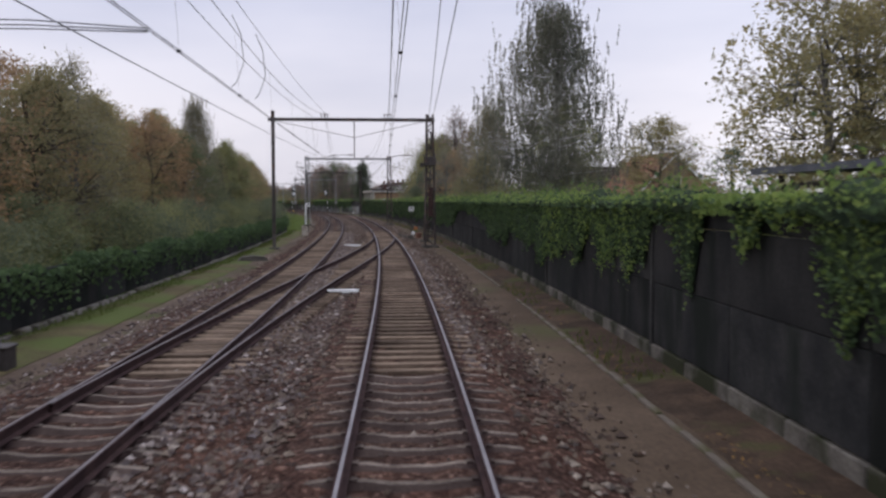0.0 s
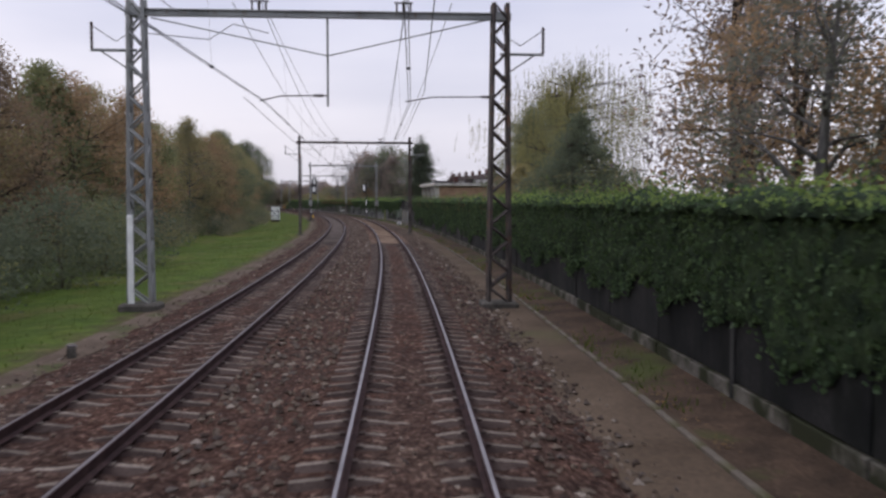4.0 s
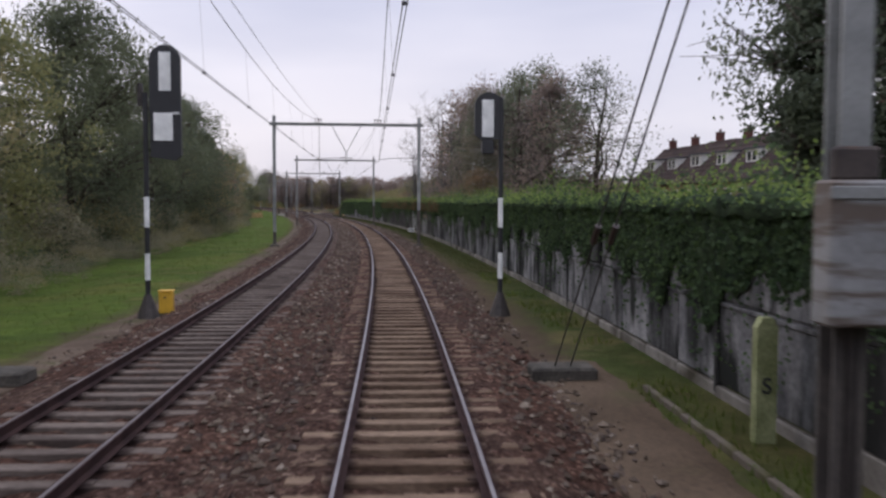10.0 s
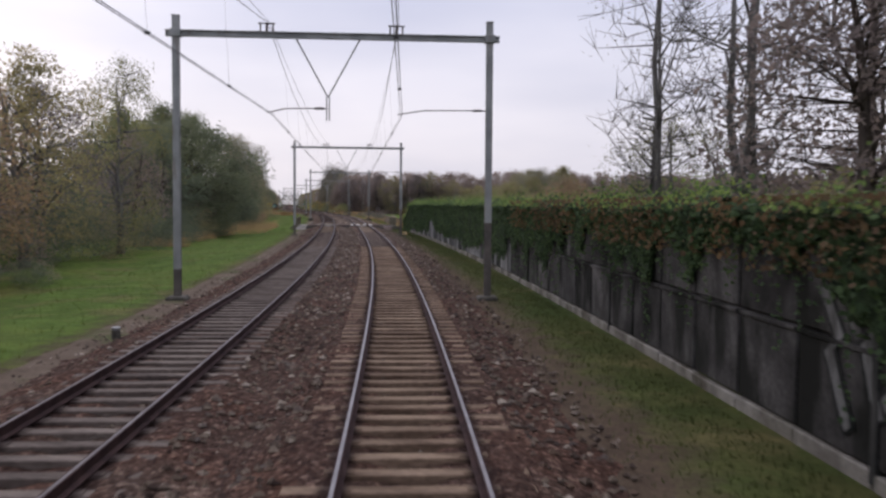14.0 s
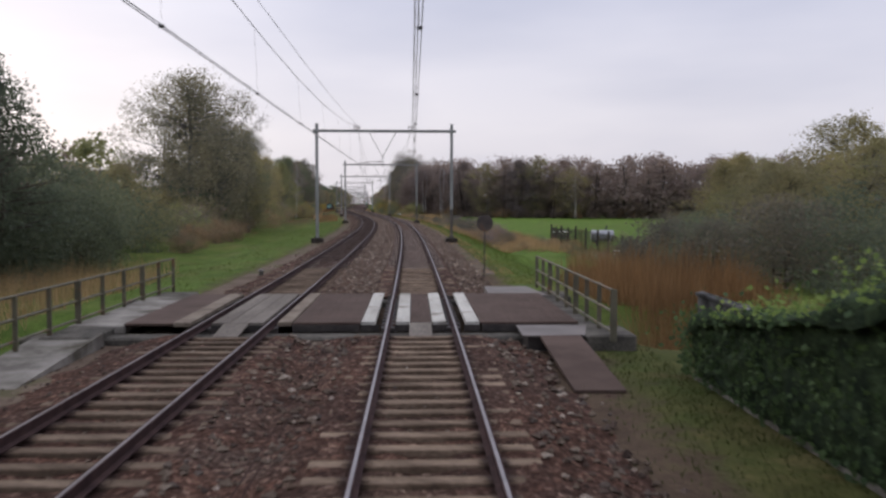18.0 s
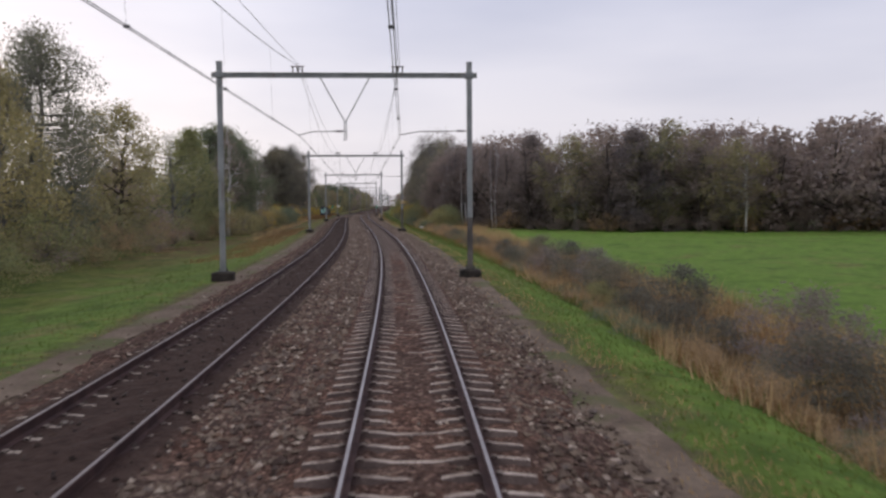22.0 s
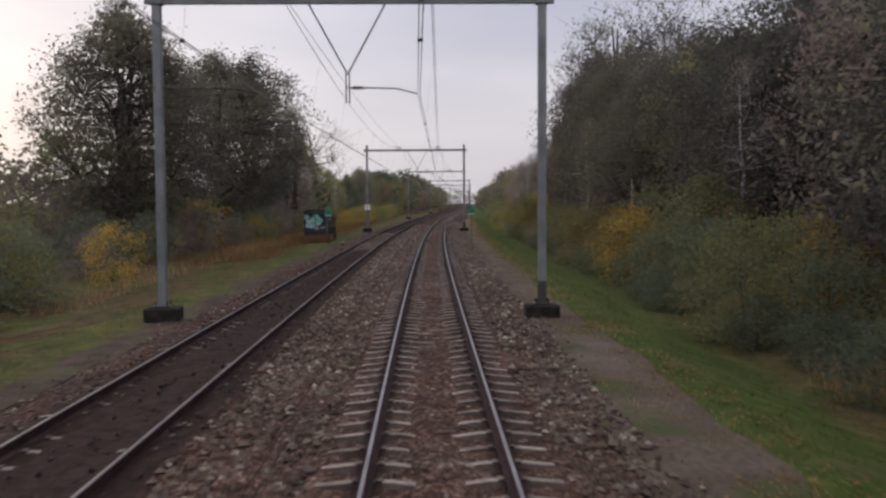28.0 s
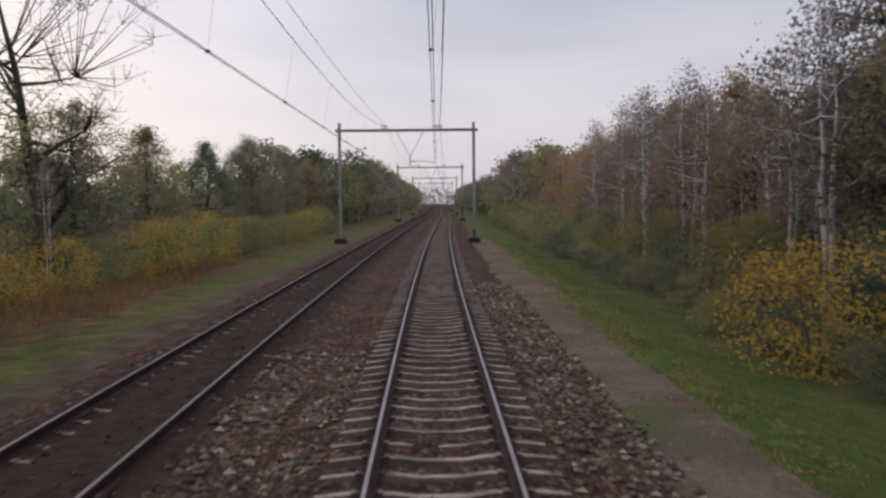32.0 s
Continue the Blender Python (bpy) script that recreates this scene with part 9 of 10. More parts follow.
# the western side: wood edge, tree by tree where they stand out
for ob, s, lat, h, w in [
    (T_BIRCH[0], 30, -17, 13, 1.2), (T_OLIVE[1], 36, -19, 11, 1.1), (T_RUST[0], 44, -20, 10.5, 1.1), (T_OLIVE[0], 52, -18, 9.8, 1.1), (T_GREY[1], 60, -19, 11.5, 1.0), (T_OLIVE[1], 68, -20, 10.5, 1.1), (T_RUST[1], 76, -18, 10.0, 1.0),
    (T_GREEN[1], 84, -17, 9.0, 1.1), (T_BIRCHW[0], 96, -18, 13.0, 0.8), (T_OLIVE[1], 107, -24, 13, 1.1), (T_GREEN[0], 104, -16, 9.6, 0.9), (T_OLIVE[0], 116, -17, 8.8, 1.1), (T_OLIVE[1], 126, -19, 9.4, 1.0), (T_RUST[0], 138, -20, 10.4, 1.1),
    (T_RUST[1], 150, -20, 11.0, 1.1), (T_RUST[0], 160, -19, 11.0, 1.0), (T_GREEN[0], 170, -20, 9.6, 1.0), (T_OLIVE[1], 178, -18, 10.6, 0.9), (T_RUST[1], 187, -17.5, 9.8, 1.0), (T_OLIVE[0], 196, -18, 10.6, 1.0), (T_DARK[1], 205, -18.5, 11.5, 1.0),
    (T_GREEN[1], 215, -19, 11.8, 1.0), (T_DARK[1], 226, -20, 11.0, 1.1), (T_OLIVE[1], 238, -19, 11.6, 0.9), (T_RUST[0], 247, -18.5, 10.6, 1.0), (T_DARK[0], 279, -18.5, 14.6, 0.85), (T_GREEN[0], 268, -20, 13.0, 0.9), (T_DARK[1], 289, -19.5, 13.0, 0.9),
    (T_DARK[1], 299, -18, 13.0, 1.0), (T_DARK[0], 311, -17.5, 12.6, 0.95), (T_OLIVE[1], 320, -17, 10.2, 1.1), (T_OLIVE[0], 257, -19, 11.6, 1.0), (T_BROWN[0], 331, -17.5, 10.0, 1.1), (T_OLIVE[0], 324, -18, 9.5, 1.0), (T_BROWN[1], 340, -19, 10.5, 1.1), (T_RUST[1], 349, -18.5, 10.0, 1.1),
    (T_BROWN[2], 358, -18, 10.2, 1.1), (T_WILLOW[1], 371, -16.6, 12.4, 0.8), (T_BROWN[1], 366, -20, 9.6, 1.1), (T_BROWN[0], 380, -18, 8.0, 1.1), (T_DARK[1], 394, -19, 9.6, 1.2), (T_DARK[0], 408, -18.6, 12.2, 1.35), (T_DARK[1], 439, -17.5, 9.2, 1.0), (T_GREY[1], 452, -19, 5.6, 1.6), (T_OLIVE[1], 462, -22, 6.0, 1.6), (T_DARK[0], 440, -27, 16.4, 0.85), (T_GREEN[0], 428, -30, 15.5, 1.0),
    (T_GREEN[1], 415, -27, 13.0, 1.0), (T_BROWN[1], 455, -25, 7.0, 1.5), (T_OLIVE[0], 470, -22, 6.2, 1.3), (T_GREY[0], 497, -22.5, 16.4, 1.0), (T_OAK[1], 504, -20.5, 14.6, 0.8), (T_GREY[0], 510, -23, 13.0, 1.0), (T_OLIVE[1], 513, -19, 10.0, 1.1), (T_DARK[0], 522, -21, 9.0, 1.0),
    (T_OLIVE[0], 534, -21, 10.0, 1.0), (T_OLIVE[1], 545, -22, 11.0, 1.0), (T_GREY[0], 558, -24, 15.2, 0.75), (T_OLIVE[0], 570, -22, 11.5, 1.0), (T_WILLOW[1], 582, -20, 10.5, 0.9), (T_GREEN[1], 592, -20, 11.5, 1.0), (T_BIRCH[0], 600, -17, 12.5, 1.1),
    (T_DARK[0], 611, -20, 13.4, 1.0), (T_DARK[1], 620, -19.5, 13.5, 1.0), (T_BIRCHW[0], 630, -19, 13.0, 0.7), (T_BIRCH[0], 638, -17.5, 12.0, 1.1), (T_BIRCH[1], 645, -18, 11, 1.0), (T_RUST[0], 650, -20, 11, 0.9), (T_GREY[1], 657, -19, 10.0, 0.8),
    (T_OAK[0], 691, -19.5, 15.2, 0.95), (T_OAK[0], 694.5, -20.5, 14.6, 0.95), (T_OAK[0], 705, -21.0, 13.2, 0.9), (T_OAK[0], 717, -20.5, 16.5, 1.0), (T_OAK[0], 726.5, -19.7, 17.5, 1.0), (T_OAK[0], 735, -21.5, 16.5, 0.95), (T_ALDER[0], 740, -17.5, 15.0, 0.9), (T_ALDER[0], 748, -20, 13.5, 1.0), (T_BROWN[0], 757, -22, 10.0, 1.1), (T_GREEN[1], 762, -21, 12.0, 1.0),
    (T_BARE[1], 772, -19.6, 15.4, 1.05), (T_OLIVE[0], 783, -23, 9.6, 1.1), (T_OLIVE[1], 794, -22, 8.8, 1.1), (T_DARK[1], 803, -20, 8.2, 1.1), (T_GREY[0], 815, -19, 9.4, 0.9), (T_BROWN[2], 826, -18, 9.0, 1.0), (T_RUST[1], 838, -17, 8.4, 1.0),
    (T_BIRCH[1], 741, -17.5, 6.0, 0.9), (T_BIRCH[1], 764, -16.0, 5.2, 0.8)]:
    plant(ob, s, lat, h, w)
for s in np.arange(4, 470, 7.0):                        # second row fills the gaps between the crowns
    far(("dark", "olive", "green", "rust" if s < 260 else "brown")[int(rng.integers(4))], s + rng.uniform(-2, 2), -26 - rng.uniform(0, 7), rng.uniform(7.5, 9.5), 1.25, 3)
for s in np.arange(476, 880, 8.5):
    far(("dark", "olive", "green", "brown")[int(rng.integers(4))], s + rng.uniform(-2, 2), -28 - rng.uniform(0, 7), rng.uniform(7.0, 9.5), 1.2, 3)

for s in np.arange(0, 880, 5.0):
    if not 418 < s < 434:
        far(("dark", "olive", "brown")[int(rng.integers(3))], s, -23 - rng.uniform(0, 3), rng.uniform(3.5, 5.5), 1.2, True)

for i, s in enumerate(np.arange(22, 262, 7.0)):            # trees between and behind the foremost
    plant((T_OLIVE[i % 2], T_RUST[i % 2], T_GREEN[1], T_OLIVE[(i + 1) % 2])[i % 4], s + rng.uniform(-1.5, 1.5), -21.5 - rng.uniform(0, 2.5), rng.uniform(9.6, 11.6), 1.1)

# western shrub belt along the verge
for s in np.arange(2, 140, 3.2):
    plant(pick(B_DARK, B_DARK, B_GREEN), s, -12.8 - rng.uniform(0, 3.4), rng.uniform(2.4, 4.0), 1.15)
for s in np.arange(140, 420, 3.8):
    near = rng.uniform(0, 3.0)
    far(("dark", "brown", "olive", "dark")[int(rng.integers(4))] if s > 330 else ("dark", "olive", "green", "grey")[int(rng.integers(4))], s, -16.2 - near, rng.uniform(1.5, 2.8) + near * 0.5, 1.25, 2)
for s, lat, h in ((441, -17.6, 4.6), (445, -18.4, 5.0), (449, -17.8, 4.8), (453, -18.8, 5.2), (457, -19.4, 4.8), (447, -16.4, 3.6), (438, -19.0, 4.6)):
    plant(B_DARK[int(s) % 2], s, lat, h, 1.0)
for s, lat, h in ((468, -16.8, 1.5), (473, -17.4, 1.9), (478, -16.6, 1.4), (483, -17.6, 2.0), (488, -17.0, 1.7), (494, -17.6, 1.9)):
    plant(B_RUST[0], s, lat, h, 1.3)
for s in np.arange(180, 350, 1.8):                      # low grey-green scrub before the wood edge
    far(("grey", "olive", "grey", "dark")[int(rng.integers(4))], s, -14.0 - rng.uniform(0, 2.2), rng.uniform(0.7, 1.35), 1.4, 2)
for s in np.arange(462, 520, 4.4):
    far(("olive", "brown", "dark", "green")[int(rng.integers(4))], s, -19.2 - rng.uniform(0, 3.5), rng.uniform(2.4, 4.2), 1.15, 2)
for s in np.arange(520, 600, 4.4):
    far(("olive", "brown", "rust", "green", "dark")[int(rng.integers(5))], s, -17.5 - rng.uniform(0, 2.5), rng.uniform(1.8, 3.4), 1.15, 2)
for s in np.arange(600, 740, 4.0):
    plant(pick(B_DARK, B_GREEN, B_OLIVE, B_BROWN), s, -15.2 - rng.uniform(0, 3.0), rng.uniform(1.8, 3.2), 1.15)
for s, lat, h in ((628, -15.4, 2.8), (631, -16.6, 3.0), (663, -17.0, 3.4), (667, -15.8, 2.6), (699, -17.0, 3.6), (706, -14.4, 2.4), (748, -15.8, 2.4), (753, -16.6, 2.6), (673, -13.8, 2.6), (757, -15.0, 2.6)):
    plant(B_GOLD[0], s, lat, h, 1.0)
for s in np.arange(755, 830, 3.2):
    plant(pick(B_GOLD, B_GOLD, B_AMBER, B_GREEN), s, -12.0 - rng.uniform(0, 3.6) - max(0, 770 - s) * 0.1, rng.uniform(1.8, 3.0), 1.15)

for s, lat, h in ((650, -14.2, 2.8), (655, -13.6, 2.6), (660, -14.4, 3.0), (666, -15.0, 2.8), (441, -21, 5.0), (446, -22, 5.4), (451, -22.5, 4.6)):
    plant(B_DARK[int(s) % 2], s, lat, h, 1.25)
rng = np.random.default_rng(77)
# eastern wood: its front runs from the line out round the meadow
FRONT = [(652, 13.5), (640, 15), (624, 22), (610, 32), (602, 48), (599, 66), (596, 90), (592, 120), (586, 160), (580, 210), (570, 270)]
for (s0, l0), (s1, l1) in zip(FRONT, FRONT[1:]):
    d = math.hypot(s1 - s0, l1 - l0)
    near = l0 < 45
    n = max(2, int(d / (4.4 if near else 4.6)))
    for i in range(n):
        u = (i + rng.uniform(0, 0.8)) / n
        for row in range(4):
            s, lat = s0 + (s1 - s0) * u + row * 5.5 + rng.uniform(-1.5, 1.5), l0 + (l1 - l0) * u + row * 2.6 + rng.uniform(-1, 1)
            h = rng.uniform(10.5, 14.2) + row * 0.5
            if row == 0 and rng.uniform() < (0.4 if near else 0.10):
                plant(T_BIRCH[int(rng.integers(2))], s - 2, lat, h * 0.95, 1.0)
            if row == 0 and near:
                plant(pick(T_BROWN, T_BROWN, T_ALDER), s, lat, h, 1.2)
            else:
                far(("brown", "brown", "brown", "brown")[int(rng.integers(4))], s, lat, h, 1.25, 0 if near else 3)
for (s0, l0), (s1, l1) in zip(FRONT[1:], FRONT[2:]):
    n = max(2, int(math.hypot(s1 - s0, l1 - l0) / 3.6))
    for i in range(n):
        u = i / n
        far(("brown", "rust", "brown")[int(rng.integers(3))], s0 + (s1 - s0) * u - 1.5, l0 + (l1 - l0) * u - 1, rng.uniform(1.4, 2.6), 1.5, True)
        far(("brown", "dark", "brown")[int(rng.integers(3))], s0 + (s1 - s0) * u + 9, l0 + (l1 - l0) * u + 5, rng.uniform(4.0, 6.0), 1.3, True)
for s in np.arange(656, 880, 4.6):                      # along the line
    for row in range(3):
        lat = (14.8 if s < 735 else 13.0) + row * 5.5 + rng.uniform(-1, 1)
        h = (rng.uniform(10.4, 13.2) if s < 704 else rng.uniform(11.0, 14.0) if s < 735 else rng.uniform(8.6, 10.6)) + row * 0.8
        if 735 <= s < 800 and row == 0:
            plant(T_BIRCH[int(rng.integers(2))], s + rng.uniform(-2, 2), lat - 1.0, h, 1.15)
            plant(T_BIRCH[1], s + rng.uniform(0, 4), lat + 1.0, h * 0.9, 1.1)
        if row == 0 and s < 800:
            plant(pick(T_BROWN, T_OAK[:1], T_ALDER, T_OAK[:1]) if s < 735 else pick(T_RUST, T_BROWN), s + rng.uniform(-1.5, 1.5), lat + (1.5 if s >= 735 else 0), h * (0.94 if s >= 735 else 1), 1.0)
        else:
            far("brown" if s < 735 else ("rust", "brown")[int(rng.integers(2))], s + rng.uniform(-1.5, 1.5), lat + (1.5 if s >= 735 else 0), h * (0.94 if s >= 735 else 1), 1.0)
plant(T_GREY[1], 655, 14.5, 15.0, 1.1)
plant(T_BARE[0], 668, 17, 13, 0.9)
for ob, s, lat, h, w in ((T_OAK[1], 700, 18.5, 17.5, 0.9), (T_OAK[1], 718, 17.5, 21.0, 0.95), (T_OAK[0], 724, 19.5, 18.5, 0.9), (T_OAK[0], 731, 17.5, 19.0, 0.80), (T_OAK[0], 743, 20.0, 12.0, 1.0), (T_OAK[1], 728, 25.0, 19.0, 1.0), (T_OAK[0], 733, 22.0, 17.5, 0.9), (T_OAK[0], 721, 15.5, 16.0, 0.8), (T_OAK[0], 706, 24.0, 15.0, 1.1), (T_OAK[0], 684, 21.0, 13.5, 1.2), (T_OAK[0], 667, 21.0, 13.0, 1.2), (T_OAK[0], 711, 16.0, 15.0, 1.1), (T_OAK[0], 677, 18.0, 14.0, 1.1), (T_OAK[0], 756, 16.0, 12.0, 1.0), (T_OAK[0], 690, 16.5, 13.5, 1.0)):
    plant(ob, s, lat, h, w)
for s, lat, h, k in ((651, 15.1, 15.8, 0), (672, 13.2, 9.5, 0), (689, 12.6, 9.0, 1), (706, 12.4, 10.5, 0), (722, 12.6, 10.5, 0)):
    plant(T_BIRCH[k], s, lat, h, 1.1)
for s in np.arange(626, 880, 3.0):                      # shrub belt on the eastern verge
    near = rng.uniform(0, 3.2)
    kinds = (B_AMBER, B_GOLD[1:], B_AMBER, B_GREEN, B_OLIVE, B_DARK) if s < 780 else (B_GREEN, B_DARK, B_OLIVE)
    if s < 800:
        plant(pick(*kinds), s, (9.4 if s > 650 else 10.4) + near, (rng.uniform(2.0, 3.2) if s < 735 else rng.uniform(1.5, 2.6)) + near * 0.35, 0.95)
        plant(pick(B_DARK, B_DARK, B_OLIVE), s + 1.4, 8.3 + near * 0.4, rng.uniform(0.9, 1.7), 1.3)
    else:
        far("green", s, 8.6 + near, rng.uniform(2.2, 3.6), 1.05, True)
for s, lat, h in ((659, 8.6, 3.2), (672, 11.5, 4.6), (676, 9.6, 3.6), (729, 9.2, 4.4), (731, 10.6, 4.8), (747, 8.4, 3.0)):
    plant(B_GOLD[int(rng.integers(2))], s, lat, h, 1.0)
# far end of the line, woods on both sides
for s in np.arange(846, 1300, 11.0):
    for lat in (-16, -23, 14, 21):
        far(("brown", "olive", "dark")[int(rng.integers(3))], s + rng.uniform(-3, 3), lat + rng.uniform(-2, 2), rng.uniform(9, 12.5), 1.2, 3)
for k in range(16):                                     # closing wood far ahead
    far(("brown", "dark")[k % 2], 1320 + rng.uniform(0, 30), -60 + k * 8, rng.uniform(9, 12), 1.4)
# bramble and shrubs in the ditch bottom, east
for s in np.arange(486, 560, 3.2):
    plant(pick(B_BRAMBLE, B_BROWN, B_BRAMBLE, B_RUST), s, 8.6 + rng.uniform(-0.6, 1.6), rng.uniform(1.1, 2.0), 1.3)
for s in np.arange(560, 640, 13):
    plant(pick(B_BRAMBLE, B_RUST), s, 8.8 + rng.uniform(-0.6, 1.2), rng.uniform(1.0, 1.6), 1.2)
plant(B_GOLD[1], 528.5, 7.8, 1.5, 0.9)
for s in np.arange(455, 486, 1.5):                     # bramble along the garden fence
    far(("dark", "brown", "rust")[int(rng.integers(3))], s, 12.3 + rng.uniform(-0.4, 0.3), rng.uniform(0.6, 0.95), 1.3, 2)
for s in np.arange(474, 548, 1.3):                     # dark fringe along the near edge of the reeds
    far(("dark", "rust", "rust", "dark")[int(rng.integers(4))], s, float(np.interp(s, [474, 480, 492, 505, 530, 548], [9.0, 7.8, 6.6, 5.9, 6.1, 6.8])) + rng.uniform(-0.4, 0.9), rng.uniform(0.35, 0.75), 1.5, 2)
for s in np.arange(548, 646, 1.9):                     # low bramble patches between the reeds
    if math.sin(s * 0.33) + math.sin(s * 0.11 + 1) > -1.3:
        far(("dark", "rust", "rust", "dark")[int(rng.integers(4))], s, float(np.interp(s, [548, 580, 610, 640], [7.2, 8.0, 9.0, 10.5])) + rng.uniform(-0.5, 2.2), rng.uniform(0.6, 1.15), 1.35, 2)
for s in (570, 583):
    plant(B_BRAMBLE[0], s, 7.6, 1.3, 1.3)

for key, label, bark, leaf in (("green", "green garden trees and hedges in the distance", "bark", "leaf_green"), ("olive", "olive-brown woodland in the distance", "bark", "leaf_olive"),
                               ("dark", "dark green woodland behind the verge", "bark", "leaf_dark"), ("rust", "russet autumn woodland behind the verge", "bark", "leaf_rust"),
                               ("brown", "half-bare brown woodland edge beyond the meadow", "bark", "leaf_brown"), ("grey", "pale grey-green scrub before the wood", "bark", "leaf_grey")):
    far_build(key, label, M[bark], M[leaf])

# ---- ivy on the wall ----
def wave(s, k, seed):
    return np.sin(s * k + seed) * 0.5 + np.sin(s * k * 2.3 + seed * 1.7) * 0.3 + np.sin(s * k * 5.1 + seed * 2.9) * 0.2


def ivy_drop(s):
    """How far the ivy hangs from the wall's top."""
    b = np.interp(s, [-30, 10, 17, 22, 30, 50, 56, 65, 71, 180, 196, 200, 213, 217, 230, 262, 300, 335, 346, 358, 376, 385.5, 387.5, 390.5, 391.5, 401, 408, 415], [0.7, 0.7, 0.8, 0.6, 1.7, 1.6, 0.65, 0.65, 1.9, 2.25, 2.0, 0.0, 0.0, 1.0, 1.6, 1.35, 1.0, 0.95, 1.7, 2.5, 2.35, 2.3, 1.3, 1.3, 2.6, 2.65, 2.6, 2.75])
    amp = np.interp(s, [-30, 20, 32, 50, 56, 66, 76, 196, 201, 213, 218, 250, 345, 360, 380, 402, 410, 415], [1.3, 1.4, 0.6, 0.6, 0.25, 0.25, 0.35, 0.7, 0.0, 0.0, 0.7, 0.8, 0.9, 0.45, 0.35, 0.45, 0.4, 0.4])
    return b + amp * (0.8 * wave(s, 0.55, 1.3) + 0.7 * wave(s, 2.1, 4.0))


def ivy(n, s0, s1, z_of, x_of, size, material, name, label, cut=None):
    s = rng.uniform(s0, s1, n)
    z, ok = z_of(s)
    s, z = s[ok], z[ok]
    lat = np.interp(s, [-30, 25, 60, 200, 330, 395, 412, 420], [4.75, 4.82, 4.95, 5.08, 5.22, 5.12, 4.92, 4.9]) + x_of(s, z)
    v, f = leaf_quads(line(s, lat, z), size, 0.35, 0.8)
    return thing(name, label, "ivy", kind="stuff", data=fast_mesh(name, v, f, material))


def ivy_top(s):
    """Height of the overgrown wall's top; it sinks away at the far end."""
    return np.interp(s, [400, 408.6, 410.8, 411.8, 413.7, 416.5, 417.6, 418.5], [2.75, 2.62, 1.95, 1.62, 1.28, 0.92, 0.75, 0.2])


def hang(s):
    d = ivy_drop(s)
    u = rng.uniform(0, 1, len(s))
    return ivy_top(s) - u * np.minimum(d, ivy_top(s) + 0.4), d > 0.15


def crest(s):
    d = ivy_drop(s)
    top = 0.36 + 0.30 * wave(s, 0.9, 2.0) + np.interp(s, [215, 232, 285, 300], [0, 0.3, 0.3, 0]) * (0.6 + wave(s, 0.45, 1.0))
    return ivy_top(s) - 0.2 + np.abs(rng.normal(0, 0.5, len(s))) * np.maximum(top, 0.12), d > 0.3


def face(s, z):
    return -0.04 - np.abs(rng.normal(0, 0.07, len(s))) - 0.07 * np.clip((z - 1.2) / 1.5, 0, 1)


def over(s, z):
    return rng.normal(0.12, 0.34, len(s))


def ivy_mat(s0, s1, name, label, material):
    """The matted leaves behind the outer ones, coloured dark for the shade there: a bumpy skin over the panels and a
    ragged roll along the top.
    """
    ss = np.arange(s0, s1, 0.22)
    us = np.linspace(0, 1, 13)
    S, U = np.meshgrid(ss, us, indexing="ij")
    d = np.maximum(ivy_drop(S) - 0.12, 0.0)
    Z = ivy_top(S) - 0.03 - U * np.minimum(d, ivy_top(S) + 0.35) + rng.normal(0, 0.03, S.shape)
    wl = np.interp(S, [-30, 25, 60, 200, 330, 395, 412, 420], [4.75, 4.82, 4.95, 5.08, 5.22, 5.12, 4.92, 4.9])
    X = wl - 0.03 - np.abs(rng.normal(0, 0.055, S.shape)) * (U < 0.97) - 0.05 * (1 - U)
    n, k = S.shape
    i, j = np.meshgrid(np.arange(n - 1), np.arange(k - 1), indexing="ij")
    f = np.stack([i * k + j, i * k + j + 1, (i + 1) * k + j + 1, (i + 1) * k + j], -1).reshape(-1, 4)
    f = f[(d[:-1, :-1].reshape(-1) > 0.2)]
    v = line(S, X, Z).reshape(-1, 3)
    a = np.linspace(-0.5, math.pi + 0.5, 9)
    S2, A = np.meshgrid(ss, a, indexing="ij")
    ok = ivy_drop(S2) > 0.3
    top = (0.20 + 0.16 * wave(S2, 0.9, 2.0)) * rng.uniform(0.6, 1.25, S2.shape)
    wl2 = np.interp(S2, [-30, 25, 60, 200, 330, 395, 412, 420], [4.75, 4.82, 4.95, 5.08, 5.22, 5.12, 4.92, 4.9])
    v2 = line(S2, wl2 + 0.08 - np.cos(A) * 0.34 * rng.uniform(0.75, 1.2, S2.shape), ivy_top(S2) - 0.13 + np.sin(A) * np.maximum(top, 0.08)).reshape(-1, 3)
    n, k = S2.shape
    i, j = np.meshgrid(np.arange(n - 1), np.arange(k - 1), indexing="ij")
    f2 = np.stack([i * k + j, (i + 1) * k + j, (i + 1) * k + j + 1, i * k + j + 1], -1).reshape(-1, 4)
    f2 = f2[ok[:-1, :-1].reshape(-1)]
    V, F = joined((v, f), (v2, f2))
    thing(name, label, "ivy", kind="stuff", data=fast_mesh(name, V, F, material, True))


ivy_mat(-25, 418, "ivy_mat", "matted inner ivy coloured dark for the shade behind the leaves", M["ivy_mat"])
ivy(100000, 30, 418.5, hang, face, 0.10, M["ivy"], "ivy", "dark green ivy hanging down the concrete wall")
ivy(16000, -24, 30, hang, face, 0.075, M["ivy"], "ivy", "green ivy hanging over the black panels")
ivy(42000, -24, 418.5, crest, over, 0.095, M["ivy"], "ivy", "bushy dark ivy along the top of the wall")
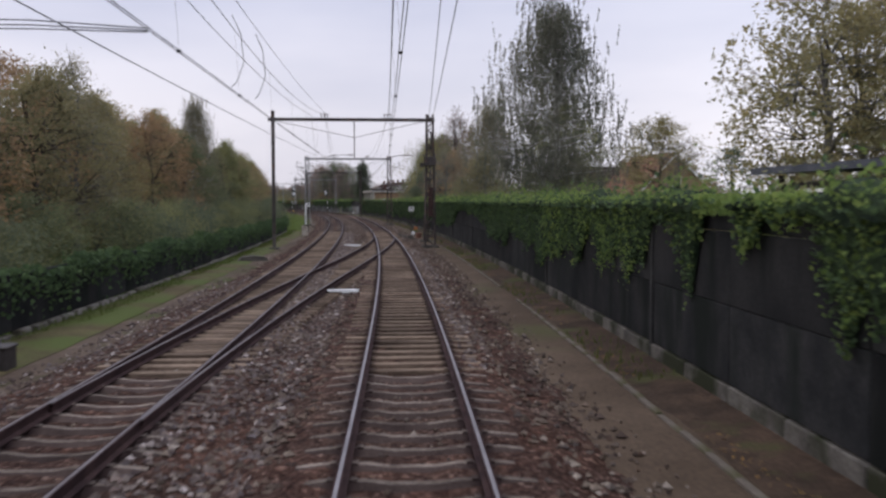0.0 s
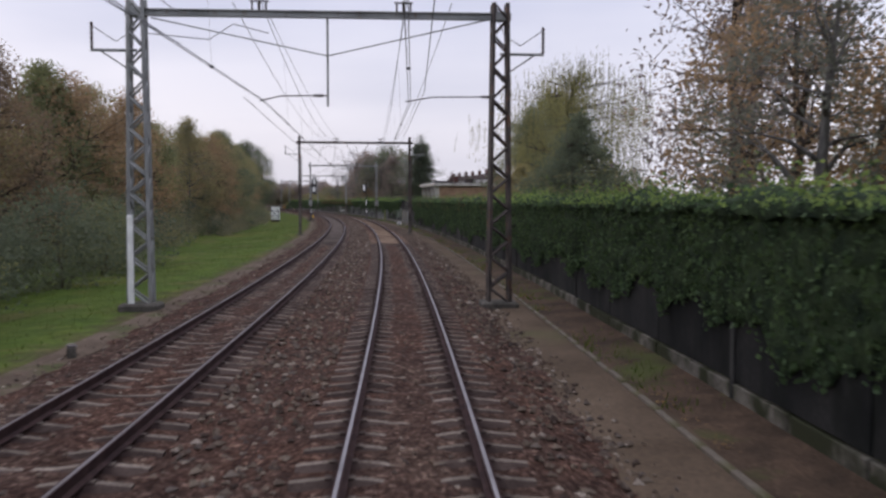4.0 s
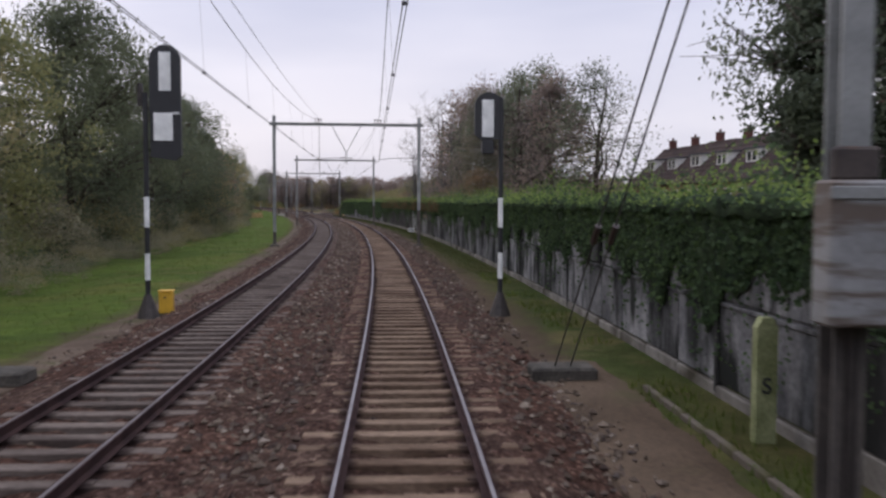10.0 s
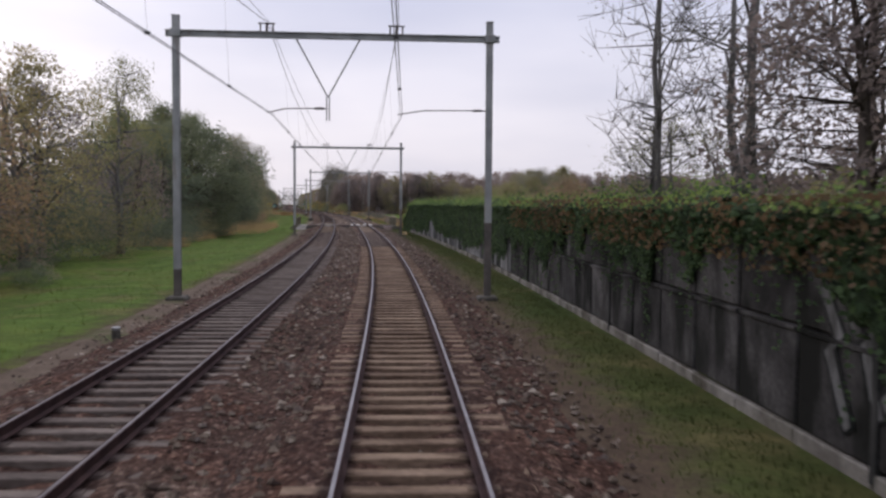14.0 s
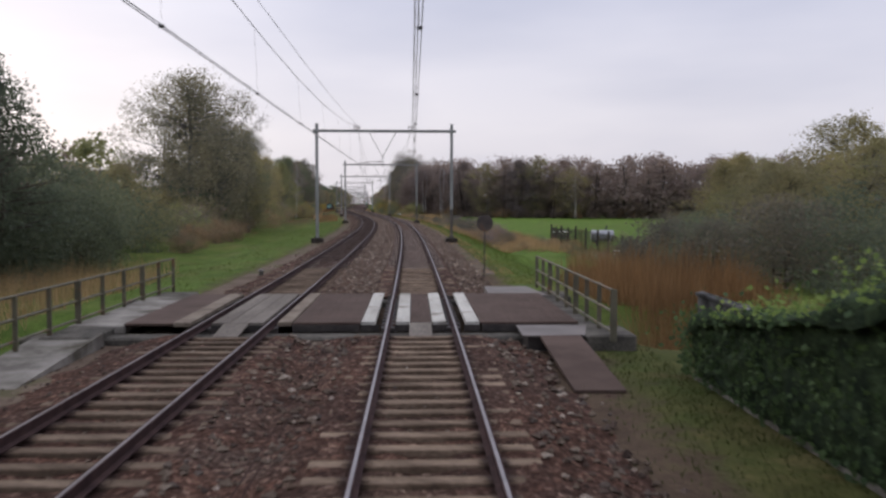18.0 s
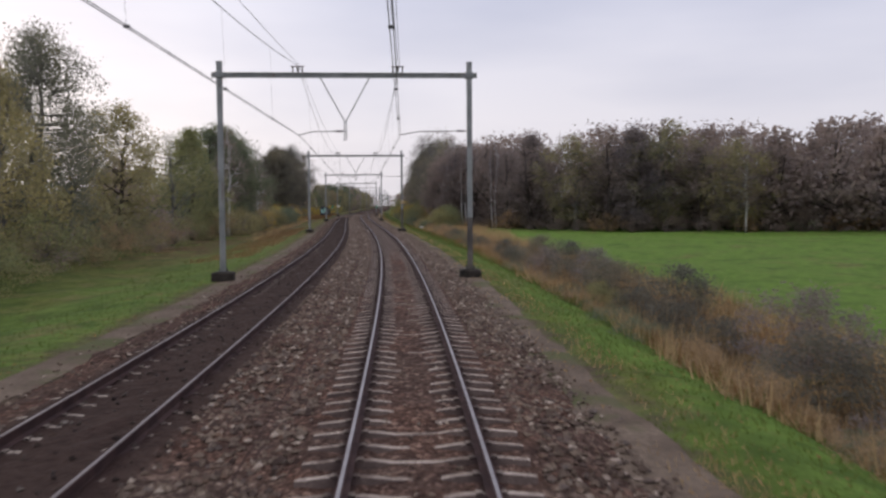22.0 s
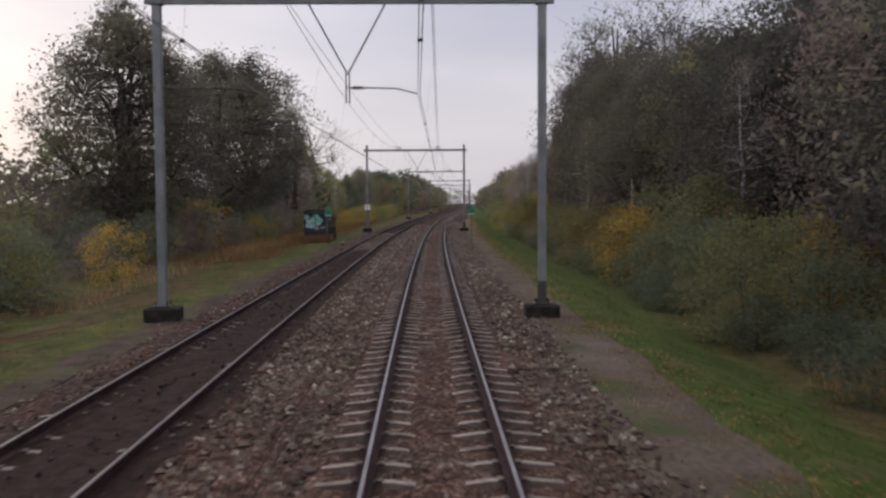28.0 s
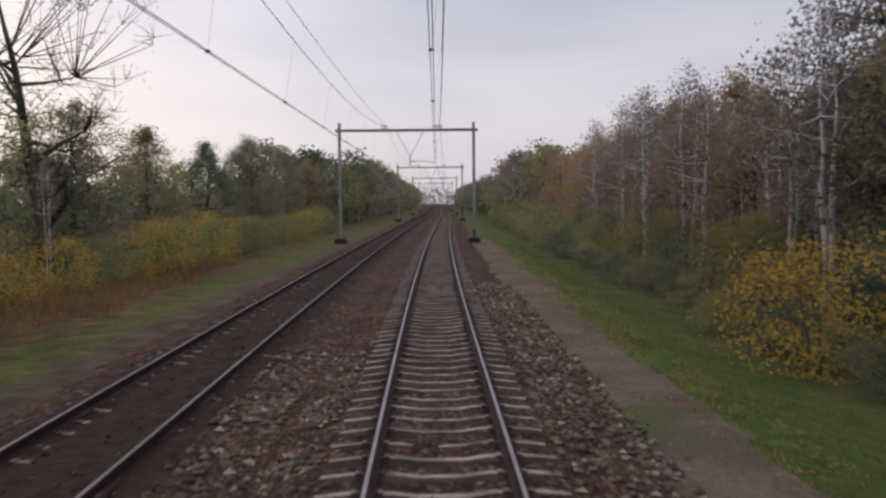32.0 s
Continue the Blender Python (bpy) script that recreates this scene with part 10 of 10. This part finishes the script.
ivy(76000, -24, 416, lambda s: (crest(s)[0] + 0.10, (crest(s)[1]) & (wave(s, 0.4, 0.5) > -0.5) & ((s < 140) | (s > 200) | (wave(s, 0.9, 2.0) > 0.3))), over, 0.076, M["ivy_light"], "ivy", "fresh light green ivy shoots on the wall's crest")
ivy(26000, -24, 60, lambda s: (2.8 - rng.uniform(0, 1, len(s)) ** 1.3 * np.maximum(ivy_drop(s) + 0.15, 0.3), ((wave(s, 0.8, 0.3) > -0.15) | (rng.uniform(0, 1, len(s)) < 0.3)) & ((s < 34) | (rng.uniform(0, 1, len(s)) < 0.1))), face, 0.075, M["ivy_light"], "ivy", "light green creeper trailing down the black panels")
ivy(12000, 292, 348, lambda s: (2.85 - rng.uniform(0, 1, len(s)) ** 1.5 * 1.0, wave(s, 0.7, 2.2) > -0.35), lambda s, z: rng.normal(-0.12, 0.2, len(s)), 0.10, M["ivy_red"], "creeper", "red-brown creeper over the wall's top")
ivy(2400, 128, 196, lambda s: (2.9 - rng.uniform(0, 1, len(s)) ** 1.5 * 0.9, wave(s, 0.5, 1.2) > 0.15), lambda s, z: rng.normal(-0.05, 0.25, len(s)), 0.10, M["ivy_red"], "creeper", "rusty creeper along the wall's crest")
ivy(26000, 218, 350, lambda s: (2.4 - rng.uniform(0, 1, len(s)) * np.clip(ivy_drop(s) + 0.3 + 0.9 * np.abs(wave(s, 3.1, 0.6)), 0, 2.6), np.sin(s * 8.0 + 2.5 * np.sin(s * 1.3)) > 0.55), face, 0.075, M["ivy"], "ivy", "thin ivy strands trailing down the grey panels")
# the low wall opposite
s_l = rng.uniform(LOW0, LOW1, 22000)
v_l, f_l = leaf_quads(line(s_l, -9.25 + rng.normal(0.05, 0.16, 22000), low_top(s_l) + 0.12 - np.abs(rng.normal(0, 0.45, 22000)) + 0.25 * wave(s_l, 0.8, 1.0)), 0.13, 0.4, 0.8)
thing("ivy", "dark bramble and ivy draped over the low wall", "ivy", kind="stuff", data=fast_mesh("ivy", v_l, f_l, M["ivy"]))

# ---- grass, weeds and reeds ----
def blades(n, s0, s1, lat0, lat1, h0, h1, w, material, name, label, keep=None, lean=0.35, clump=0.0):
    s, lat = rng.uniform(s0, s1, n), rng.uniform(lat0, lat1, n)
    if keep is not None:
        k = keep(s, lat)
        s, lat = s[k], lat[k]
    n = len(s)
    o = line(s, lat, ground_z(s, lat) - 0.01)
    a = rng.uniform(0, 6.283, n)
    h = rng.uniform(h0, h1, n) * (1 + clump * (0.6 * wave(s, 0.9, 1.1) + 0.7 * wave(s * 0.8 + lat * 1.9, 1.3, 0.4)))
    d = np.stack([np.cos(a), np.sin(a), np.zeros(n)], -1)
    ln = np.stack([rng.normal(0, lean, n), rng.normal(0, lean, n), np.ones(n)], -1) * h[:, None]
    v = np.stack([o - d * w, o + d * w, o + ln], 1).reshape(-1, 3)
    return thing(name, label, "grass", kind="stuff", data=fast_mesh(name, v, np.arange(n * 3).reshape(n, 3), material))


def no_bridge(s, lat):
    return ~((s > 422) & (s < 431.5))


blades(60000, 95, 800, -13.5, -7.6, 0.04, 0.13, 0.012, M["grass"], "grass", "short green grass on the western verge", lambda s, l: no_bridge(s, l) & (wave(s, 0.2, 0.4) + wave(l, 1.2, 0.2) > -0.8) & ((s < 545) | (rng.uniform(0, 1, len(s)) < 0.3)))
blades(40000, 262, 424, 2.5, 4.9, 0.04, 0.12, 0.012, M["moss"], "grass", "mossy grass along the foot of the wall", lambda s, l: (l - 2.4) / 2.4 > rng.uniform(0, 1, len(s)) * 0.7)
blades(44000, 436, 640, 3.4, 8.0, 0.04, 0.13, 0.013, M["grass"], "grass", "green grass on the bank beside the line", lambda s, l: (s < 600) | (rng.uniform(0, 1, len(s)) < 0.6))
blades(15000, 640, 800, 3.8, 8.8, 0.04, 0.13, 0.012, M["grass"], "grass", "dull green grass before the eastern wood")
blades(16000, 474, 640, 5.4, 7.6, 0.12, 0.42, 0.016, M["grass"], "grass", "coarse green tussocks along the brink of the ditch", lambda s, l: wave(s, 0.9, 0.4) + wave(l, 3.0, 0.8) + 0.5 * wave(s, 0.23, 1.0) > -0.05, 0.4, 0.5)
blades(30000, 480, 625, 5.6, 12.6, 0.25, 0.75, 0.018, M["reed_rust"], "reeds", "rust-brown dead stalks filling the ditch", lambda s, l: (l > np.interp(s, [480, 492, 505, 530, 580, 610], [7.4, 6.3, 5.7, 5.9, 7.4, 8.2]) + 0.7 * wave(s, 0.4, 0.2)) & (wave(s, 0.8, 1.4) + wave(l, 2.0, 0.1) > -0.3), 0.4, 0.6)
blades(7000, 474, 640, 5.8, 7.8, 0.15, 0.5, 0.014, M["reed_rust"], "dead_grass", "rusty dead stalks along the brink of the ditch", lambda s, l: wave(s, 0.6, 1.4) + wave(l, 2.2, 0.1) > 0.0, 0.45, 0.5)
blades(9000, 20, 262, 3.75, 4.75, 0.05, 0.25, 0.02, M["grass"], "weeds", "weeds and dead leaves between path and wall", lambda s, l: wave(s, 0.5, 3.0) > -0.1)
blades(110000, 455, 655, 5.2, 17.5, 0.30, 0.90, 0.018, M["reed"], "reeds", "dry brown reeds standing in the ditch", lambda s, l: (rng.uniform(0, 1, len(s)) < np.interp(s, [480, 510, 605, 622], [1.0, 0.42, 0.34, 1.0]) + 0.25 * wave(s, 0.4, 0.9) + 0.25 * wave(l, 1.6, 0.4)) & (l > np.interp(s, [460, 470, 475, 480, 492, 505, 530, 580, 610], [12.8, 10.8, 8.8, 7.6, 6.4, 5.7, 6.0, 7.6, 8.4]) + 0.8 * wave(s, 0.35, 1.4) + 0.7 * wave(s, 1.7, 0.3)) & (l < np.interp(s, [470, 500, 560, 600, 640], [12.3, 12.0, 12.6, 16.2, 17.0]) + 0.8 * wave(s, 0.25, 2.4)), 0.30, 0.5)
blades(5000, 420, 434, 6.4, 11.5, 0.6, 1.2, 0.012, M["reed_rust"], "reeds", "tall dry reeds beside the bridge", None, 0.18, 0.2)
blades(9000, 425, 439, 5.6, 11.5, 0.7, 1.7, 0.014, M["reed_rust"], "reeds", "dense rust-brown reeds along the ditch beyond the bridge", lambda s, l: (wave(s, 0.7, 0.3) + wave(l, 1.9, 0.5) - 0.5 * np.abs(l - 7.6) + 1.2 > rng.uniform(-0.3, 0.6, len(s))) & (s < 441 - (l - 5.6) * 1.2), 0.22, 0.5)
blades(2500, 703.0, 706.2, -11.6, -8.2, 0.35, 0.85, 0.016, M["reed_rust"], "dead_grass", "tall dead stalks before the relay box", None, 0.3, 0.2)
blades(9000, 419, 446, -26, -11.5, 0.6, 1.4, 0.012, M["reed"], "reeds", "dry reeds along the ditch west of the line", None, 0.18, 0.2)
blades(7000, 380, 425, -19, -14.5, 0.4, 1.0, 0.012, M["reed"], "reeds", "tawny dead grass before the wood", lambda s, l: wave(s, 0.4, 0.2) > 0, 0.25, 0.2)
blades(4500, 585, 740, -13.5, -11.5, 0.3, 0.8, 0.012, M["reed"], "dead_grass", "tawny dead grass at the foot of the shrubs", lambda s, l: wave(s, 0.3, 0.7) > -0.2, 0.3, 0.2)
blades(9000, 548, 612, -12.8, -8.6, 0.08, 0.3, 0.014, M["reed_rust"], "dead_grass", "flattened rust-brown dead grass on the western verge", lambda s, l: wave(s, 0.3, 0.7) + wave(l, 1.1, 0.2) > -0.1, 0.6, 0.4)
blades(26000, 684, 775, -17.0, -9.2, 0.15, 0.62, 0.016, M["reed_rust"], "dead_grass", "rust-brown bracken and dead grass on the western verge", lambda s, l: (wave(s, 0.25, 0.7) + wave(l, 0.9, 0.2) > -0.45) & (l < -9.6 - 0.8 * wave(s, 0.3, 0.1)), 0.4, 0.4)

blades(14000, 8, 100, -9.1, -8.2, 0.05, 0.22, 0.014, M["grass"], "grass", "green grass strip before the low wall", lambda s, l: wave(s, 0.35, 2.0) + (l + 8.6) * -1.2 > -0.5)


# ---- fallen leaves ----
def litter(n, s0, s1, lat0, lat1, label, dense=0.9):
    s, lat = rng.uniform(s0, s1, n), rng.uniform(lat0, lat1, n)
    k = wave(s, dense, 0.7) + wave(lat * 3, 1.0, 0.3) * 0.6 > -0.1
    s, lat = s[k], lat[k]
    m = len(s)
    c = line(s, lat, ground_z(s, lat) + 0.045)
    a = rng.uniform(0, 6.283, m)
    u = np.stack([np.cos(a), np.sin(a), rng.normal(0, 0.25, m)], -1)
    w = np.stack([-np.sin(a), np.cos(a), rng.normal(0, 0.25, m)], -1)
    L = rng.uniform(0.03, 0.075, m)[:, None]
    vv = np.stack([c - u * L * 0.5, c + w * L * 0.35, c + u * L * 0.6, c - w * L * 0.35], 1).reshape(-1, 3)
    ff = (np.arange(m)[:, None, None] * 4 + np.array([[0, 1, 2], [0, 2, 3]])[None]).reshape(-1, 3)
    thing("fallen_leaves", label, "leaves", kind="stuff", data=fast_mesh("fallen_leaves", vv, ff, M["litter"]))


litter(14000, -5, 232, 3.85, 4.75, "brown dead leaves strewn along the foot of the wall")
blades(26000, 440, 790, 2.9, 4.3, 0.04, 0.14, 0.013, M["reed"], "dead_grass", "tawny dead grass along the path's edge", lambda s, l: wave(s, 0.7, 0.4) + wave(l, 3.0, 1.0) > -0.2)
litter(13000, 436, 760, 2.8, 5.2, "orange and brown leaves fallen along the path's edge")
litter(16000, 632, 770, 3.3, 4.9, "fallen leaves gathered between path and grass")
litter(9000, 500, 760, -9.5, -7.4, "brown leaves fallen on the western verge")

# ---- single sleepers, wall panels and posts (many alike pieces, kept last) ----
for tr, (c, spots) in SLEEPERS.items():
    for s in spots:
        if s <= 176.0:
            me = kind_of_sleeper(s)
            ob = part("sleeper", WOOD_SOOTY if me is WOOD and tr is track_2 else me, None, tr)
            ob.matrix_world = at(s, c + rng.normal(0, 0.012), rng.normal(0, 0.004) - 0.003, rng.normal(0, 0.35))
n_bay = int((WALL1 - WALL0) / BAY)
for i in range(n_bay):
    s = WALL0 + BAY * (i + 0.5)
    lat = wall_lat(s)
    grey = s > 232
    for half in ((-0.25, 0.25) if grey else (0.0,)):
        sp = s + half * BAY
        for (z0, h), me in zip((PANELS_GREY if grey else PANELS) if s < 405 else PANELS_GREY[:1 if s > 410 else 2], (P_MID if 296 < s < 350 else P_GREY) if grey else P_BROWN if s > 150 else P_DARK):
            ob = part("panel", me, None, wall)
            ob.matrix_world = at(sp, wall_lat(sp) + 0.06 + rng.normal(0, 0.006), z0, rng.normal(0, 0.12))
    if i % 3 == 0 and s < 405:
        ob = part("wall_post", POST_ME, None, wall)
        ob.matrix_world = at(s - BAY / 2, wall_lat(s - BAY / 2) + 0.05, -0.02, 0)
    for half in (-0.25, 0.25):
        sp = s + half * BAY
        ob = part("plinth", PLINTH_ME if s > 203 else PLINTH_OLD, None, wall)
        ob.matrix_world = at(sp, wall_lat(sp) + 0.055 - rng.uniform(0, 0.02), -0.335 - rng.uniform(0, 0.03) - (0.17 if grey else 0.0), rng.normal(0, 0.2))
